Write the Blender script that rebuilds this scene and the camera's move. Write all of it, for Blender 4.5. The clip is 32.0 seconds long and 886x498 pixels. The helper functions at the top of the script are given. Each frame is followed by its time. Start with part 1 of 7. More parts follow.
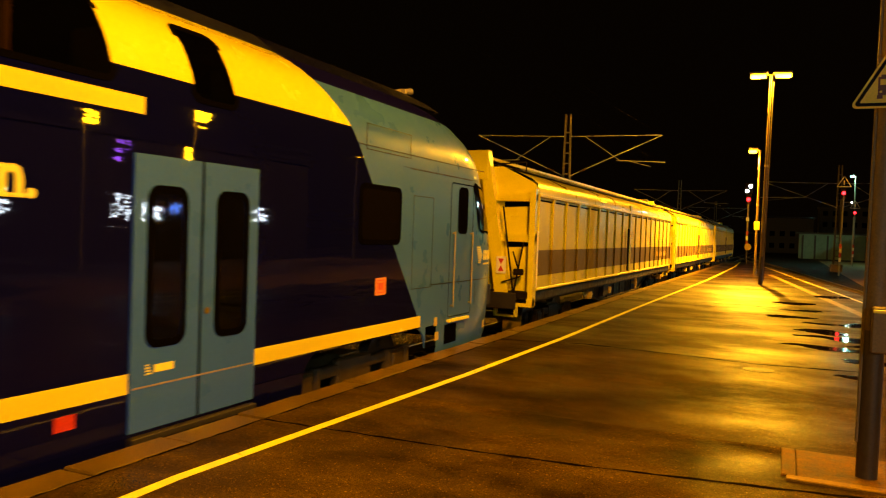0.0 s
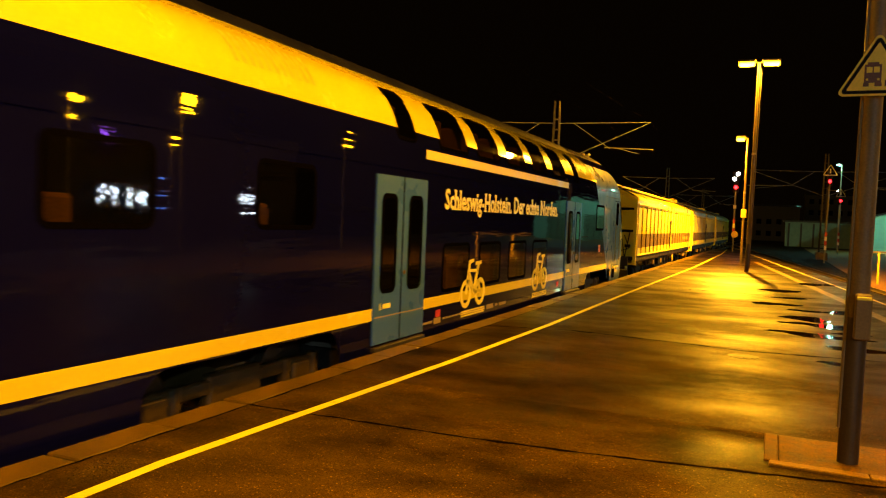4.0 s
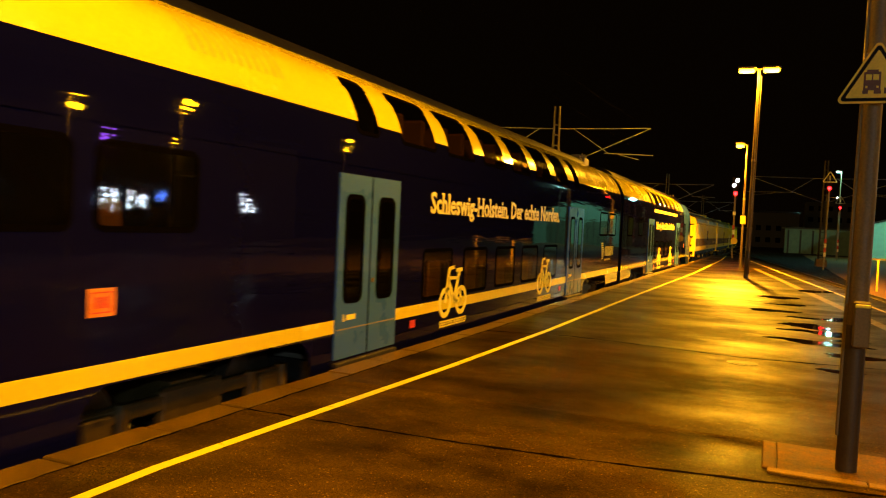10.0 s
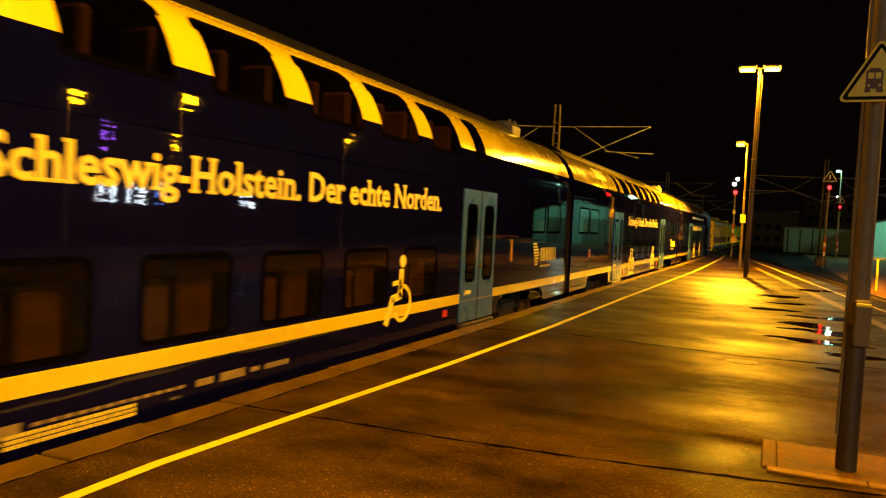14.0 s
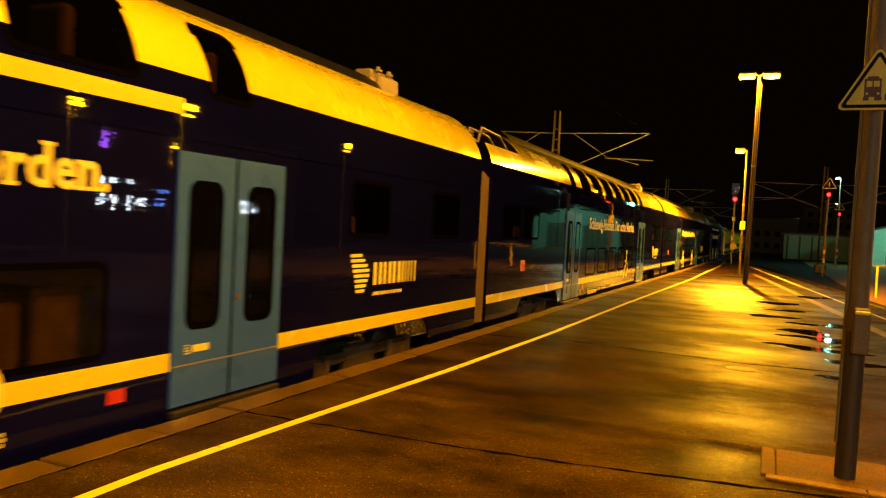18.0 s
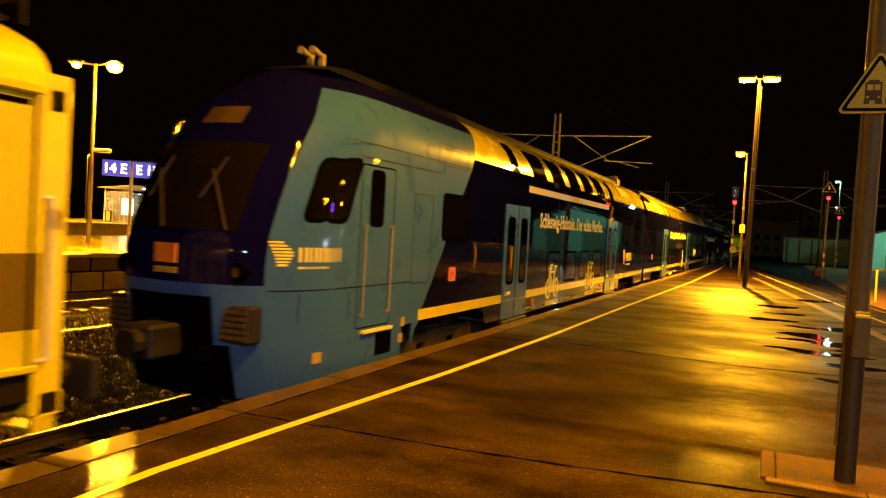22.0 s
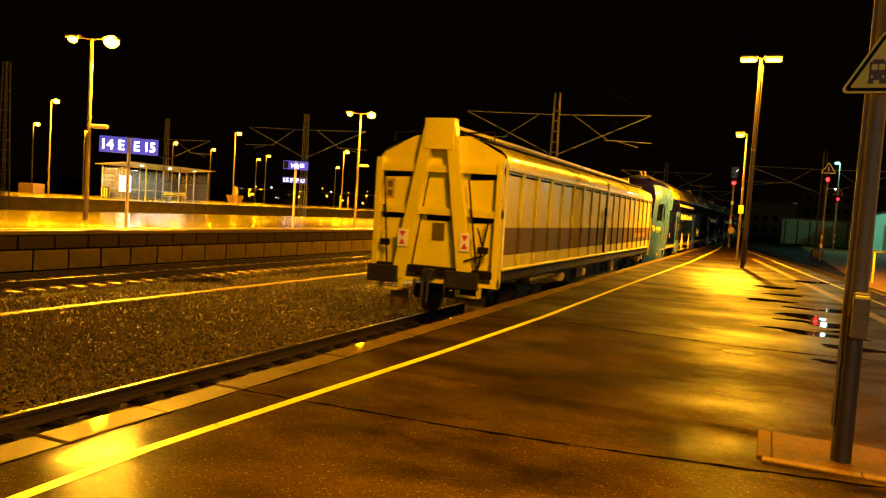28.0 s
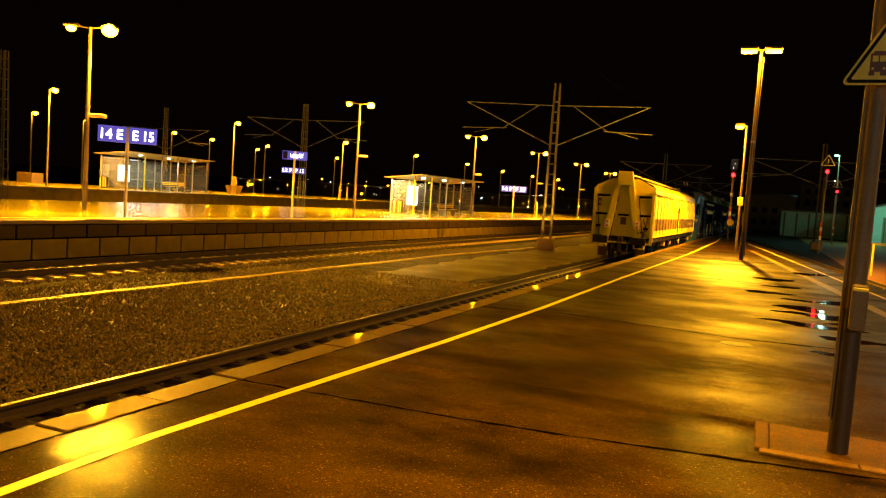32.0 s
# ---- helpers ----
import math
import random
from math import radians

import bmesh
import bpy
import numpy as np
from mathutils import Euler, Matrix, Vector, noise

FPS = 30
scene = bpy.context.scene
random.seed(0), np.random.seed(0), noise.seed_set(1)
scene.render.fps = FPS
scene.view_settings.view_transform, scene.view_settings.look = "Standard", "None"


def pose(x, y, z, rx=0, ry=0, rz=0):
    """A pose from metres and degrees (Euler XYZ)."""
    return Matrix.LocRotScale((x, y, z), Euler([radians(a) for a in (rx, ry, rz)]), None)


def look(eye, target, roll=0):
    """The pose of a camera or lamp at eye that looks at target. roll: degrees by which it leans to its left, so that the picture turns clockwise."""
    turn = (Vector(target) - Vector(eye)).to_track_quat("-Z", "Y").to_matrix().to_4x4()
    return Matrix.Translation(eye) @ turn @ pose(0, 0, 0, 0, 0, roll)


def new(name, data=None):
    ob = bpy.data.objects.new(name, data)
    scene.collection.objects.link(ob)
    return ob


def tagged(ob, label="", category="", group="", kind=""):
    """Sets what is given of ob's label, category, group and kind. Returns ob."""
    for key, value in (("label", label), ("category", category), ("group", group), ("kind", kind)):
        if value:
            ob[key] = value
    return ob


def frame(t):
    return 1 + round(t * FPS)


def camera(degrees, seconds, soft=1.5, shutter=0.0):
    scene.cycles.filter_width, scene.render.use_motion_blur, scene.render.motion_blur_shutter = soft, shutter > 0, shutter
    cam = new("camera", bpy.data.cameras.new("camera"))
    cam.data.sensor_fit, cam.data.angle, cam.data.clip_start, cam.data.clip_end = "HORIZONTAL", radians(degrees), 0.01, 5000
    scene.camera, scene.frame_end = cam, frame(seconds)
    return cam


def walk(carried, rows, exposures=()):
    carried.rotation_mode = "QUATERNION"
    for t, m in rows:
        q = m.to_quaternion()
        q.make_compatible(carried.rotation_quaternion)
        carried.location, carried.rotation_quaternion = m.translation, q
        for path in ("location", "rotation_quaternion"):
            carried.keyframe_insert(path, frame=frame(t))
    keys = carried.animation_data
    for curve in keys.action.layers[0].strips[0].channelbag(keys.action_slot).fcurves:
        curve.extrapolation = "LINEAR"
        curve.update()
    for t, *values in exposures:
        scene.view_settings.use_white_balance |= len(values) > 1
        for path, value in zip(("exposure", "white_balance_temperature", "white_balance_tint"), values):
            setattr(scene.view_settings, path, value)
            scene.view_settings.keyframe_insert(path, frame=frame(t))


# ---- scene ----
# ---- camera and its path ----
cam = camera(60.66, 32.0, soft=1.2, shutter=0.5)
PATH = [
    (0.0, pose(-0.015, -0.033, 1.905, 88.609, -2.032, 24.439)),
    (0.5, pose(-0.017, -0.018, 1.899, 88.627, -2.065, 24.019)),
    (1.0, pose(-0.019, -0.017, 1.897, 88.601, -2.154, 23.740)),
    (1.5, pose(-0.016, -0.016, 1.898, 88.534, -2.160, 23.676)),
    (2.0, pose(-0.012, -0.011, 1.899, 88.301, -2.164, 23.642)),
    (2.5, pose(-0.009, -0.003, 1.900, 88.161, -2.189, 23.630)),
    (3.0, pose(-0.005, 0.001, 1.899, 88.125, -2.188, 23.635)),
    (3.5, pose(-0.005, -0.013, 1.899, 87.887, -2.221, 23.613)),
    (5.5, pose(-0.010, -0.009, 1.902, 87.233, -2.378, 23.541)),
    (6.0, pose(-0.008, 0.010, 1.897, 87.238, -2.359, 23.546)),
    (6.5, pose(-0.007, 0.008, 1.898, 87.206, -2.398, 23.541)),
    (7.0, pose(-0.005, 0.008, 1.898, 87.209, -2.392, 23.546)),
    (7.5, pose(-0.004, 0.008, 1.898, 87.220, -2.401, 23.547)),
    (8.0, pose(-0.005, -0.003, 1.901, 87.330, -2.488, 23.553)),
    (8.5, pose(-0.006, -0.010, 1.903, 87.576, -2.567, 23.545)),
    (9.0, pose(-0.004, -0.008, 1.903, 87.821, -2.585, 23.550)),
    (9.5, pose(-0.002, -0.004, 1.903, 87.965, -2.584, 23.559)),
    (10.0, pose(-0.001, 0.002, 1.903, 87.972, -2.602, 23.559)),
    (10.5, pose(-0.000, 0.005, 1.902, 87.965, -2.666, 23.551)),
    (11.0, pose(-0.002, -0.002, 1.901, 87.999, -2.669, 23.517)),
    (11.5, pose(-0.005, -0.006, 1.901, 87.976, -2.724, 23.517)),
    (12.0, pose(-0.009, 0.003, 1.899, 87.982, -2.680, 23.544)),
    (12.5, pose(-0.014, 0.012, 1.897, 87.950, -2.746, 23.529)),
    (13.0, pose(-0.015, 0.011, 1.898, 87.897, -2.763, 23.524)),
    (13.5, pose(-0.012, 0.014, 1.899, 87.836, -2.805, 23.538)),
    (14.0, pose(-0.012, 0.015, 1.898, 87.796, -2.836, 23.535)),
    (14.5, pose(-0.017, 0.002, 1.901, 87.738, -2.916, 23.523)),
    (16.5, pose(-0.012, 0.015, 1.897, 87.568, -2.971, 23.502)),
    (17.0, pose(-0.013, 0.014, 1.899, 87.637, -3.008, 23.499)),
    (17.5, pose(-0.010, 0.006, 1.903, 87.923, -3.018, 23.486)),
    (18.0, pose(-0.007, 0.008, 1.904, 88.246, -2.986, 23.514)),
    (18.5, pose(-0.008, 0.018, 1.902, 88.408, -3.011, 23.501)),
    (19.0, pose(-0.009, 0.027, 1.900, 88.383, -3.022, 23.513)),
    (19.5, pose(-0.009, 0.026, 1.898, 88.084, -3.009, 23.504)),
    (20.0, pose(-0.009, 0.020, 1.899, 87.734, -3.075, 23.501)),
    (20.5, pose(-0.011, 0.019, 1.901, 87.705, -3.082, 23.517)),
    (21.0, pose(-0.013, 0.013, 1.903, 87.886, -3.151, 23.500)),
    (21.5, pose(-0.014, 0.006, 1.904, 88.180, -3.226, 23.487)),
    (22.0, pose(-0.012, 0.011, 1.901, 88.408, -3.208, 23.496)),
    (22.5, pose(-0.008, 0.021, 1.898, 88.426, -3.219, 23.503)),
    (23.0, pose(-0.006, 0.020, 1.899, 88.420, -3.192, 23.499)),
    (23.5, pose(-0.008, 0.013, 1.901, 88.353, -3.226, 23.497)),
    (24.0, pose(-0.013, 0.013, 1.899, 88.213, -3.260, 23.486)),
    (24.5, pose(-0.018, 0.019, 1.898, 87.959, -3.270, 23.466)),
    (25.0, pose(-0.021, 0.026, 1.898, 87.703, -3.291, 23.462)),
    (25.5, pose(-0.020, 0.033, 1.897, 87.567, -3.325, 23.453)),
    (27.5, pose(-0.030, 0.029, 1.895, 87.014, -3.497, 23.378)),
    (28.0, pose(-0.031, 0.031, 1.895, 86.818, -3.582, 23.372)),
    (28.5, pose(-0.032, 0.034, 1.894, 86.786, -3.563, 23.351)),
    (29.0, pose(-0.029, 0.029, 1.895, 86.836, -3.615, 23.358)),
    (29.5, pose(-0.028, 0.024, 1.896, 86.893, -3.675, 23.364)),
    (30.0, pose(-0.030, 0.029, 1.896, 86.845, -3.667, 23.349)),
    (30.5, pose(-0.033, 0.037, 1.894, 86.680, -3.747, 23.336)),
    (31.0, pose(-0.035, 0.040, 1.892, 86.546, -3.747, 23.328)),
    (31.5, pose(-0.035, 0.040, 1.891, 86.323, -3.760, 23.319)),
    (32.0, pose(-0.032, 0.036, 1.893, 86.136, -3.799, 23.312)),
]
walk(cam, PATH, ((0, 0.26), (23, 0.26), (24.5, 0.15), (28, 0.15), (29, 0.02), (30, 0.02), (32, 0.05)))

# ---- world and light: a night station under sodium lamps ----
world = bpy.data.worlds.new("night")
scene.world = world
world.use_nodes = True
world.node_tree.nodes["Background"].inputs[0].default_value = (0.9, 0.42, 0.12, 1)
world.node_tree.nodes["Background"].inputs[1].default_value = 0.0015

SODIUM = (1.0, 0.415, 0.013)
AMBER = (1.0, 0.425, 0.016)
COOL = (0.62, 0.86, 1.0)


def point_lamp(name, x, y, z, watts, colour=SODIUM, radius=0.16):
    data = bpy.data.lights.new(name, "POINT")
    data.energy, data.color, data.shadow_soft_size = watts, colour, radius
    ob = new(name, data)
    ob.location = (x, y, z)
    return ob


def area_lamp(name, m, sx, sy, watts, colour):
    data = bpy.data.lights.new(name, "AREA")
    data.shape, data.size, data.size_y, data.energy, data.color = "RECTANGLE", sx, sy, watts, colour
    ob = new(name, data)
    ob.matrix_world = m
    return ob


def spot_lamp(name, x, y, z, watts, colour=SODIUM, angle=150, radius=0.16):
    data = bpy.data.lights.new(name, "SPOT")
    data.energy, data.color, data.shadow_soft_size = watts, colour, radius
    data.spot_size, data.spot_blend = radians(angle), 0.18
    ob = new(name, data)
    ob.location = (x, y, z)
    return ob


# lamps of the near platform (twin heads on the posts), just below their glass
for px, py, pz, w, wide in ((0.69, 7.01, 9.0, 7700, 139), (4.0, -22.0, 9.0, 12200, 160)):
    for side in (-0.6, 0.6):
        spot_lamp("platform_light", px + side, py, pz - 0.16, w / 2, angle=wide)
for side in (-0.6, 0.6):
    point_lamp("platform_light", -0.94 + side, 36.6, 9.04, 7000)
spot_lamp("platform_light", -1.95, 44.7, 6.60, 26000, angle=152)
# lamps of the far platforms; the nearest one throws its light across the tracks
flood = spot_lamp("far_platform_light", -24.66, 22.8, 7.08, 26000, AMBER, 104)
flood.matrix_world = look((-24.66, 22.8, 7.08), (-7.0, 3.0, 0.0))
spot_lamp("far_platform_light", -24.66, 22.8, 7.08, 9000, AMBER, 140)
for px, py, pz, w in ((-26.2, 47.0, 7.75, 34000), (-24.9, 66.5, 7.5, 25000), (-25.2, 86.5, 7.6, 25000),
                      (-55.4, 45.7, 8.5, 38000), (-55.4, 69.6, 8.5, 34000), (-55.0, 92.3, 8.5, 34000)):
    spot_lamp("far_platform_light", px, py, pz, w, AMBER, 152)
# lit shelters of the far platforms
area_lamp("shelter_light", pose(-26.3, 53.5, 3.05), 1.2, 7.0, 600, (1.0, 0.9, 0.7))
area_lamp("shelter_light", pose(-54.8, 56.0, 3.6), 1.4, 9.0, 600, (0.9, 0.95, 1.0))
# unseen cool fill added behind the viewer for the blue paint; distant cool lamp
point_lamp("cool_fill_light", 12.0, -13.6, 7.2, 3000, COOL, 0.3)
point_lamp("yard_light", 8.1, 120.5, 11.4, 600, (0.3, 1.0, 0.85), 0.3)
# unseen second yard lamp, added to light the depot hall wall
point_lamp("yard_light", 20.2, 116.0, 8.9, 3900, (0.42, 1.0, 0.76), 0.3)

# ---- materials ----


def mat(name, colour, rough=0.6, metal=0.0, var=0.25, scale=6.0, fine=60.0, bump=0.15, coat=0.0, spec=0.5, island=0.0):
    """A painted or mineral surface: base colour with blotches and grain, a little relief and uneven gloss."""
    m = bpy.data.materials.new(name)
    m.use_nodes = True
    n, l = m.node_tree.nodes, m.node_tree.links
    b = n["Principled BSDF"]
    co = n.new("ShaderNodeTexCoord")
    big, small = n.new("ShaderNodeTexNoise"), n.new("ShaderNodeTexNoise")
    for t, s, d in ((big, scale, 6), (small, fine, 3)):
        t.inputs["Scale"].default_value, t.inputs["Detail"].default_value = s, d
        l.new(co.outputs["Object"], t.inputs["Vector"])
    mix = n.new("ShaderNodeMath")
    mix.operation = "ADD"
    l.new(big.outputs["Fac"], mix.inputs[0])
    l.new(small.outputs["Fac"], mix.inputs[1])
    last = mix
    if island:
        geo, add = n.new("ShaderNodeNewGeometry"), n.new("ShaderNodeMath")
        add.operation, add.inputs[1].default_value = "MULTIPLY_ADD", island
        l.new(geo.outputs["Random Per Island"], add.inputs[0])
        l.new(mix.outputs[0], add.inputs[2])
        last = add
    ramp = n.new("ShaderNodeMapRange")
    ramp.inputs["From Min"].default_value, ramp.inputs["From Max"].default_value = 0.6, 1.4 + island
    ramp.inputs["To Min"].default_value, ramp.inputs["To Max"].default_value = 1 - var, 1 + var
    l.new(last.outputs[0], ramp.inputs["Value"])
    scl = n.new("ShaderNodeVectorMath")
    scl.operation = "SCALE"
    scl.inputs[0].default_value = colour
    l.new(ramp.outputs[0], scl.inputs["Scale"])
    l.new(scl.outputs[0], b.inputs["Base Color"])
    rr = n.new("ShaderNodeMapRange")
    rr.inputs["From Min"].default_value, rr.inputs["From Max"].default_value = 0.3, 0.7
    rr.inputs["To Min"].default_value, rr.inputs["To Max"].default_value = max(0.02, rough - 0.12 * min(1, rough * 3)), min(1, rough + 0.12 * min(1, rough * 3))
    l.new(big.outputs["Fac"], rr.inputs["Value"])
    l.new(rr.outputs[0], b.inputs["Roughness"])
    b.inputs["Metallic"].default_value = metal
    b.inputs["Specular IOR Level"].default_value = spec
    b.inputs["Coat Weight"].default_value, b.inputs["Coat Roughness"].default_value = coat, 0.04
    if bump:
        bp = n.new("ShaderNodeBump")
        bp.inputs["Strength"].default_value, bp.inputs["Distance"].default_value = bump, 0.01
        l.new(small.outputs["Fac"], bp.inputs["Height"])
        l.new(bp.outputs[0], b.inputs["Normal"])
    return m


def glow(name, colour, strength):
    m = bpy.data.materials.new(name)
    m.use_nodes = True
    b = m.node_tree.nodes["Principled BSDF"]
    b.inputs["Base Color"].default_value = (0.02, 0.02, 0.02, 1)
    b.inputs["Emission Color"].default_value, b.inputs["Emission Strength"].default_value = (*colour, 1), strength
    return m


def glass(name, tint, clear, film=(0.008, 0.007, 0.006)):
    """Tinted pane: mirror-like gloss over a see-through tint."""
    m = bpy.data.materials.new(name)
    m.use_nodes = True
    n, l = m.node_tree.nodes, m.node_tree.links
    n.remove(n["Principled BSDF"])
    out = n["Material Output"]
    see, dark, gl = n.new("ShaderNodeBsdfTransparent"), n.new("ShaderNodeBsdfDiffuse"), n.new("ShaderNodeBsdfGlossy")
    see.inputs[0].default_value = (*tint, 1)
    dark.inputs[0].default_value = (*film, 1)
    gl.inputs["Roughness"].default_value = 0.03
    a, b, lw = n.new("ShaderNodeMixShader"), n.new("ShaderNodeMixShader"), n.new("ShaderNodeLayerWeight")
    pw, fr = n.new("ShaderNodeMath"), n.new("ShaderNodeMath")
    pw.operation, fr.operation = "POWER", "MULTIPLY_ADD"
    a.inputs[0].default_value, lw.inputs[0].default_value, pw.inputs[1].default_value = clear, 0.5, 5.0
    fr.inputs[1].default_value, fr.inputs[2].default_value = 0.96, 0.045
    l.new(lw.outputs["Facing"], pw.inputs[0])
    l.new(pw.outputs[0], fr.inputs[0])
    l.new(dark.outputs[0], a.inputs[1])
    l.new(see.outputs[0], a.inputs[2])
    l.new(fr.outputs[0], b.inputs[0])
    l.new(a.outputs[0], b.inputs[1])
    l.new(gl.outputs[0], b.inputs[2])
    l.new(b.outputs[0], out.inputs["Surface"])
    return m


def wet_asphalt(name="wet_asphalt", base=(0.0270, 0.0150, 0.0005), film=0.058, dull=(0.003, 0.014), film_rough=0.18, rough=(0.48, 0.33), wet_spots=(), stains=()):
    """Dark asphalt with stone grain; damp patches and a thin broken film of water lie over it."""
    m = mat(name, base, 0.5, 0, 0.95, 0.8, 110.0, 0.0)
    n, l = m.node_tree.nodes, m.node_tree.links
    b = n["Principled BSDF"]
    co = n.new("ShaderNodeTexCoord")

    def noise(scale, size, detail, rough=0.6):
        mp, t = n.new("ShaderNodeMapping"), n.new("ShaderNodeTexNoise")
        mp.inputs["Scale"].default_value = size
        t.inputs["Scale"].default_value, t.inputs["Detail"].default_value, t.inputs["Roughness"].default_value = scale, detail, rough
        l.new(co.outputs["Object"], mp.inputs["Vector"])
        l.new(mp.outputs[0], t.inputs["Vector"])
        return t.outputs["Fac"]

    def span(value, lo, hi, to_lo, to_hi):
        r = n.new("ShaderNodeMapRange")
        for k, v in zip(("From Min", "From Max", "To Min", "To Max"), (lo, hi, to_lo, to_hi)):
            r.inputs[k].default_value = v
        l.new(value, r.inputs["Value"])
        return r.outputs[0]

    def math_(op, p, q):
        k = n.new("ShaderNodeMath")
        k.operation = op
        for i, v in enumerate((p, q)):
            if isinstance(v, float):
                k.inputs[i].default_value = v
            else:
                l.new(v, k.inputs[i])
        return k.outputs[0]
    edge = noise(5.0, (1, 1, 1), 6, 0.7)

    def spot(x, y, rx, ry, amount):
        """A soft ragged patch about a place on the ground."""
        mp, ln = n.new("ShaderNodeMapping"), n.new("ShaderNodeVectorMath")
        mp.vector_type, ln.operation = "TEXTURE", "LENGTH"
        mp.inputs["Location"].default_value, mp.inputs["Scale"].default_value = (x, y, 0), (rx, ry, 1)
        l.new(co.outputs["Object"], mp.inputs["Vector"])
        l.new(mp.outputs[0], ln.inputs[0])
        return span(math_("ADD", ln.outputs["Value"], edge), 0.75, 1.6, amount, 0.0)
    pud = noise(1.0, (0.34, 0.55, 1), 8, 0.66)
    stain = noise(1.0, (0.55, 0.85, 1), 6, 0.62)
    l.new(span(pud, 0.40, 0.62, *rough), b.inputs["Roughness"])
    grain = n.new("ShaderNodeTexVoronoi")
    grain.inputs["Scale"].default_value = 95
    l.new(co.outputs["Object"], grain.inputs["Vector"])
    # each chip of stone has its own shade and shine; a few are pale
    cells = n.new("ShaderNodeSeparateXYZ")
    l.new(grain.outputs["Color"], cells.inputs[0])
    chip = span(cells.outputs[0], 0, 1, 0.65, 1.35)
    pale = span(cells.outputs[1], 0.975, 0.98, 0.0, 2.2)
    shade = math_("MULTIPLY", math_("ADD", chip, pale), span(stain, 0.36, 0.60, 0.38, 1.35))
    for p in stains:
        shade = math_("MULTIPLY", shade, math_("SUBTRACT", 1.0, spot(*p)))
    tint = n.new("ShaderNodeVectorMath")
    tint.operation = "SCALE"
    l.new(b.inputs["Base Color"].links[0].from_socket, tint.inputs[0])
    l.new(shade, tint.inputs["Scale"])
    l.new(tint.outputs[0], b.inputs["Base Color"])
    l.new(math_("MULTIPLY", span(pud, 0.40, 0.62, *dull), chip), b.inputs["Specular IOR Level"])
    # the film of water: a smooth coat, broken by the grain
    wet = span(pud, 0.42, 0.60, 0.10 * film, film)
    for p in wet_spots:
        wet = math_("ADD", wet, spot(*p))
    l.new(math_("MULTIPLY", wet, span(cells.outputs[2], 0, 1, 0.3, 1.5)), b.inputs["Coat Weight"])
    b.inputs["Coat Roughness"].default_value, b.inputs["Coat IOR"].default_value = film_rough, 1.33
    wav = noise(7, (1, 1, 1), 4)
    b1, b2 = n.new("ShaderNodeBump"), n.new("ShaderNodeBump")
    b1.inputs["Strength"].default_value, b1.inputs["Distance"].default_value = 0.16, 0.006
    b2.inputs["Strength"].default_value, b2.inputs["Distance"].default_value = 0.06, 0.03
    l.new(grain.outputs["Distance"], b1.inputs["Height"])
    l.new(wav, b2.inputs["Height"])
    l.new(b1.outputs[0], b2.inputs["Normal"])
    l.new(b2.outputs[0], b.inputs["Normal"])
    l.new(b2.outputs[0], b.inputs["Coat Normal"])
    return m


def coach_gloss(name, colour, coat, ripple=0.5, rough=0.30, spec=0.0, coat_rough=0.025):
    """Coach paint under a clear coat; long sheet-metal ripples break up what it mirrors."""
    m = mat(name, colour, rough, 0, 0.06, 2, 30, 0.0, coat=coat, spec=spec)
    n, l = m.node_tree.nodes, m.node_tree.links
    b = n["Principled BSDF"]
    co, mp, t, bp = n.new("ShaderNodeTexCoord"), n.new("ShaderNodeMapping"), n.new("ShaderNodeTexNoise"), n.new("ShaderNodeBump")
    mp.inputs["Scale"].default_value = (1.0, 0.55, 7.0)
    t.inputs["Scale"].default_value, t.inputs["Detail"].default_value = 1.0, 2.0
    bp.inputs["Strength"].default_value, bp.inputs["Distance"].default_value = ripple, 0.004
    l.new(co.outputs["Object"], mp.inputs["Vector"])
    l.new(mp.outputs[0], t.inputs["Vector"])
    l.new(t.outputs["Fac"], bp.inputs["Height"])
    l.new(bp.outputs[0], b.inputs["Coat Normal"])
    b.inputs["Coat Roughness"].default_value = coat_rough
    return m


def gravel():
    m = mat("ballast", (0.012, 0.0068, 0.0010), 0.75, 0, 0.5, 1.2, 40.0, 0.0, spec=0.2)
    n, l = m.node_tree.nodes, m.node_tree.links
    b = n["Principled BSDF"]
    co, v = n.new("ShaderNodeTexCoord"), n.new("ShaderNodeTexVoronoi")
    v.inputs["Scale"].default_value = 17
    l.new(co.outputs["Object"], v.inputs["Vector"])
    bp = n.new("ShaderNodeBump")
    bp.inputs["Strength"].default_value, bp.inputs["Distance"].default_value = 1.0, 0.05
    l.new(v.outputs["Distance"], bp.inputs["Height"])
    l.new(bp.outputs[0], b.inputs["Normal"])
    return m


# wetness differs by stretch; base tones also balance the lamp light on each
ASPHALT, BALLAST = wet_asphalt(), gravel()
# stains at y 7.5 paint the shade of a dry, shallow dip
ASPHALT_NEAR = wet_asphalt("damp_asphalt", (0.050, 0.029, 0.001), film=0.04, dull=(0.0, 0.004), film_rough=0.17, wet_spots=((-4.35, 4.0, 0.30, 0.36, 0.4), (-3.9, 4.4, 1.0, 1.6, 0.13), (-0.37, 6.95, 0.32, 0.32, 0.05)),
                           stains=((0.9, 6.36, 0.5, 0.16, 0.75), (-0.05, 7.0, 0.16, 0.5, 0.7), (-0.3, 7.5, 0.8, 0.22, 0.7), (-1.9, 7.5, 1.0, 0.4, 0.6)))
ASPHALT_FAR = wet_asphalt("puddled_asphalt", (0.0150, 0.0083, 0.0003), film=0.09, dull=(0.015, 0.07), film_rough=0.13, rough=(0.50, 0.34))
STONE = mat("ballast_stone", (0.080, 0.050, 0.005), 0.6, 0, 0.95, 3, 50, 0.3, spec=0.3, island=1.3)
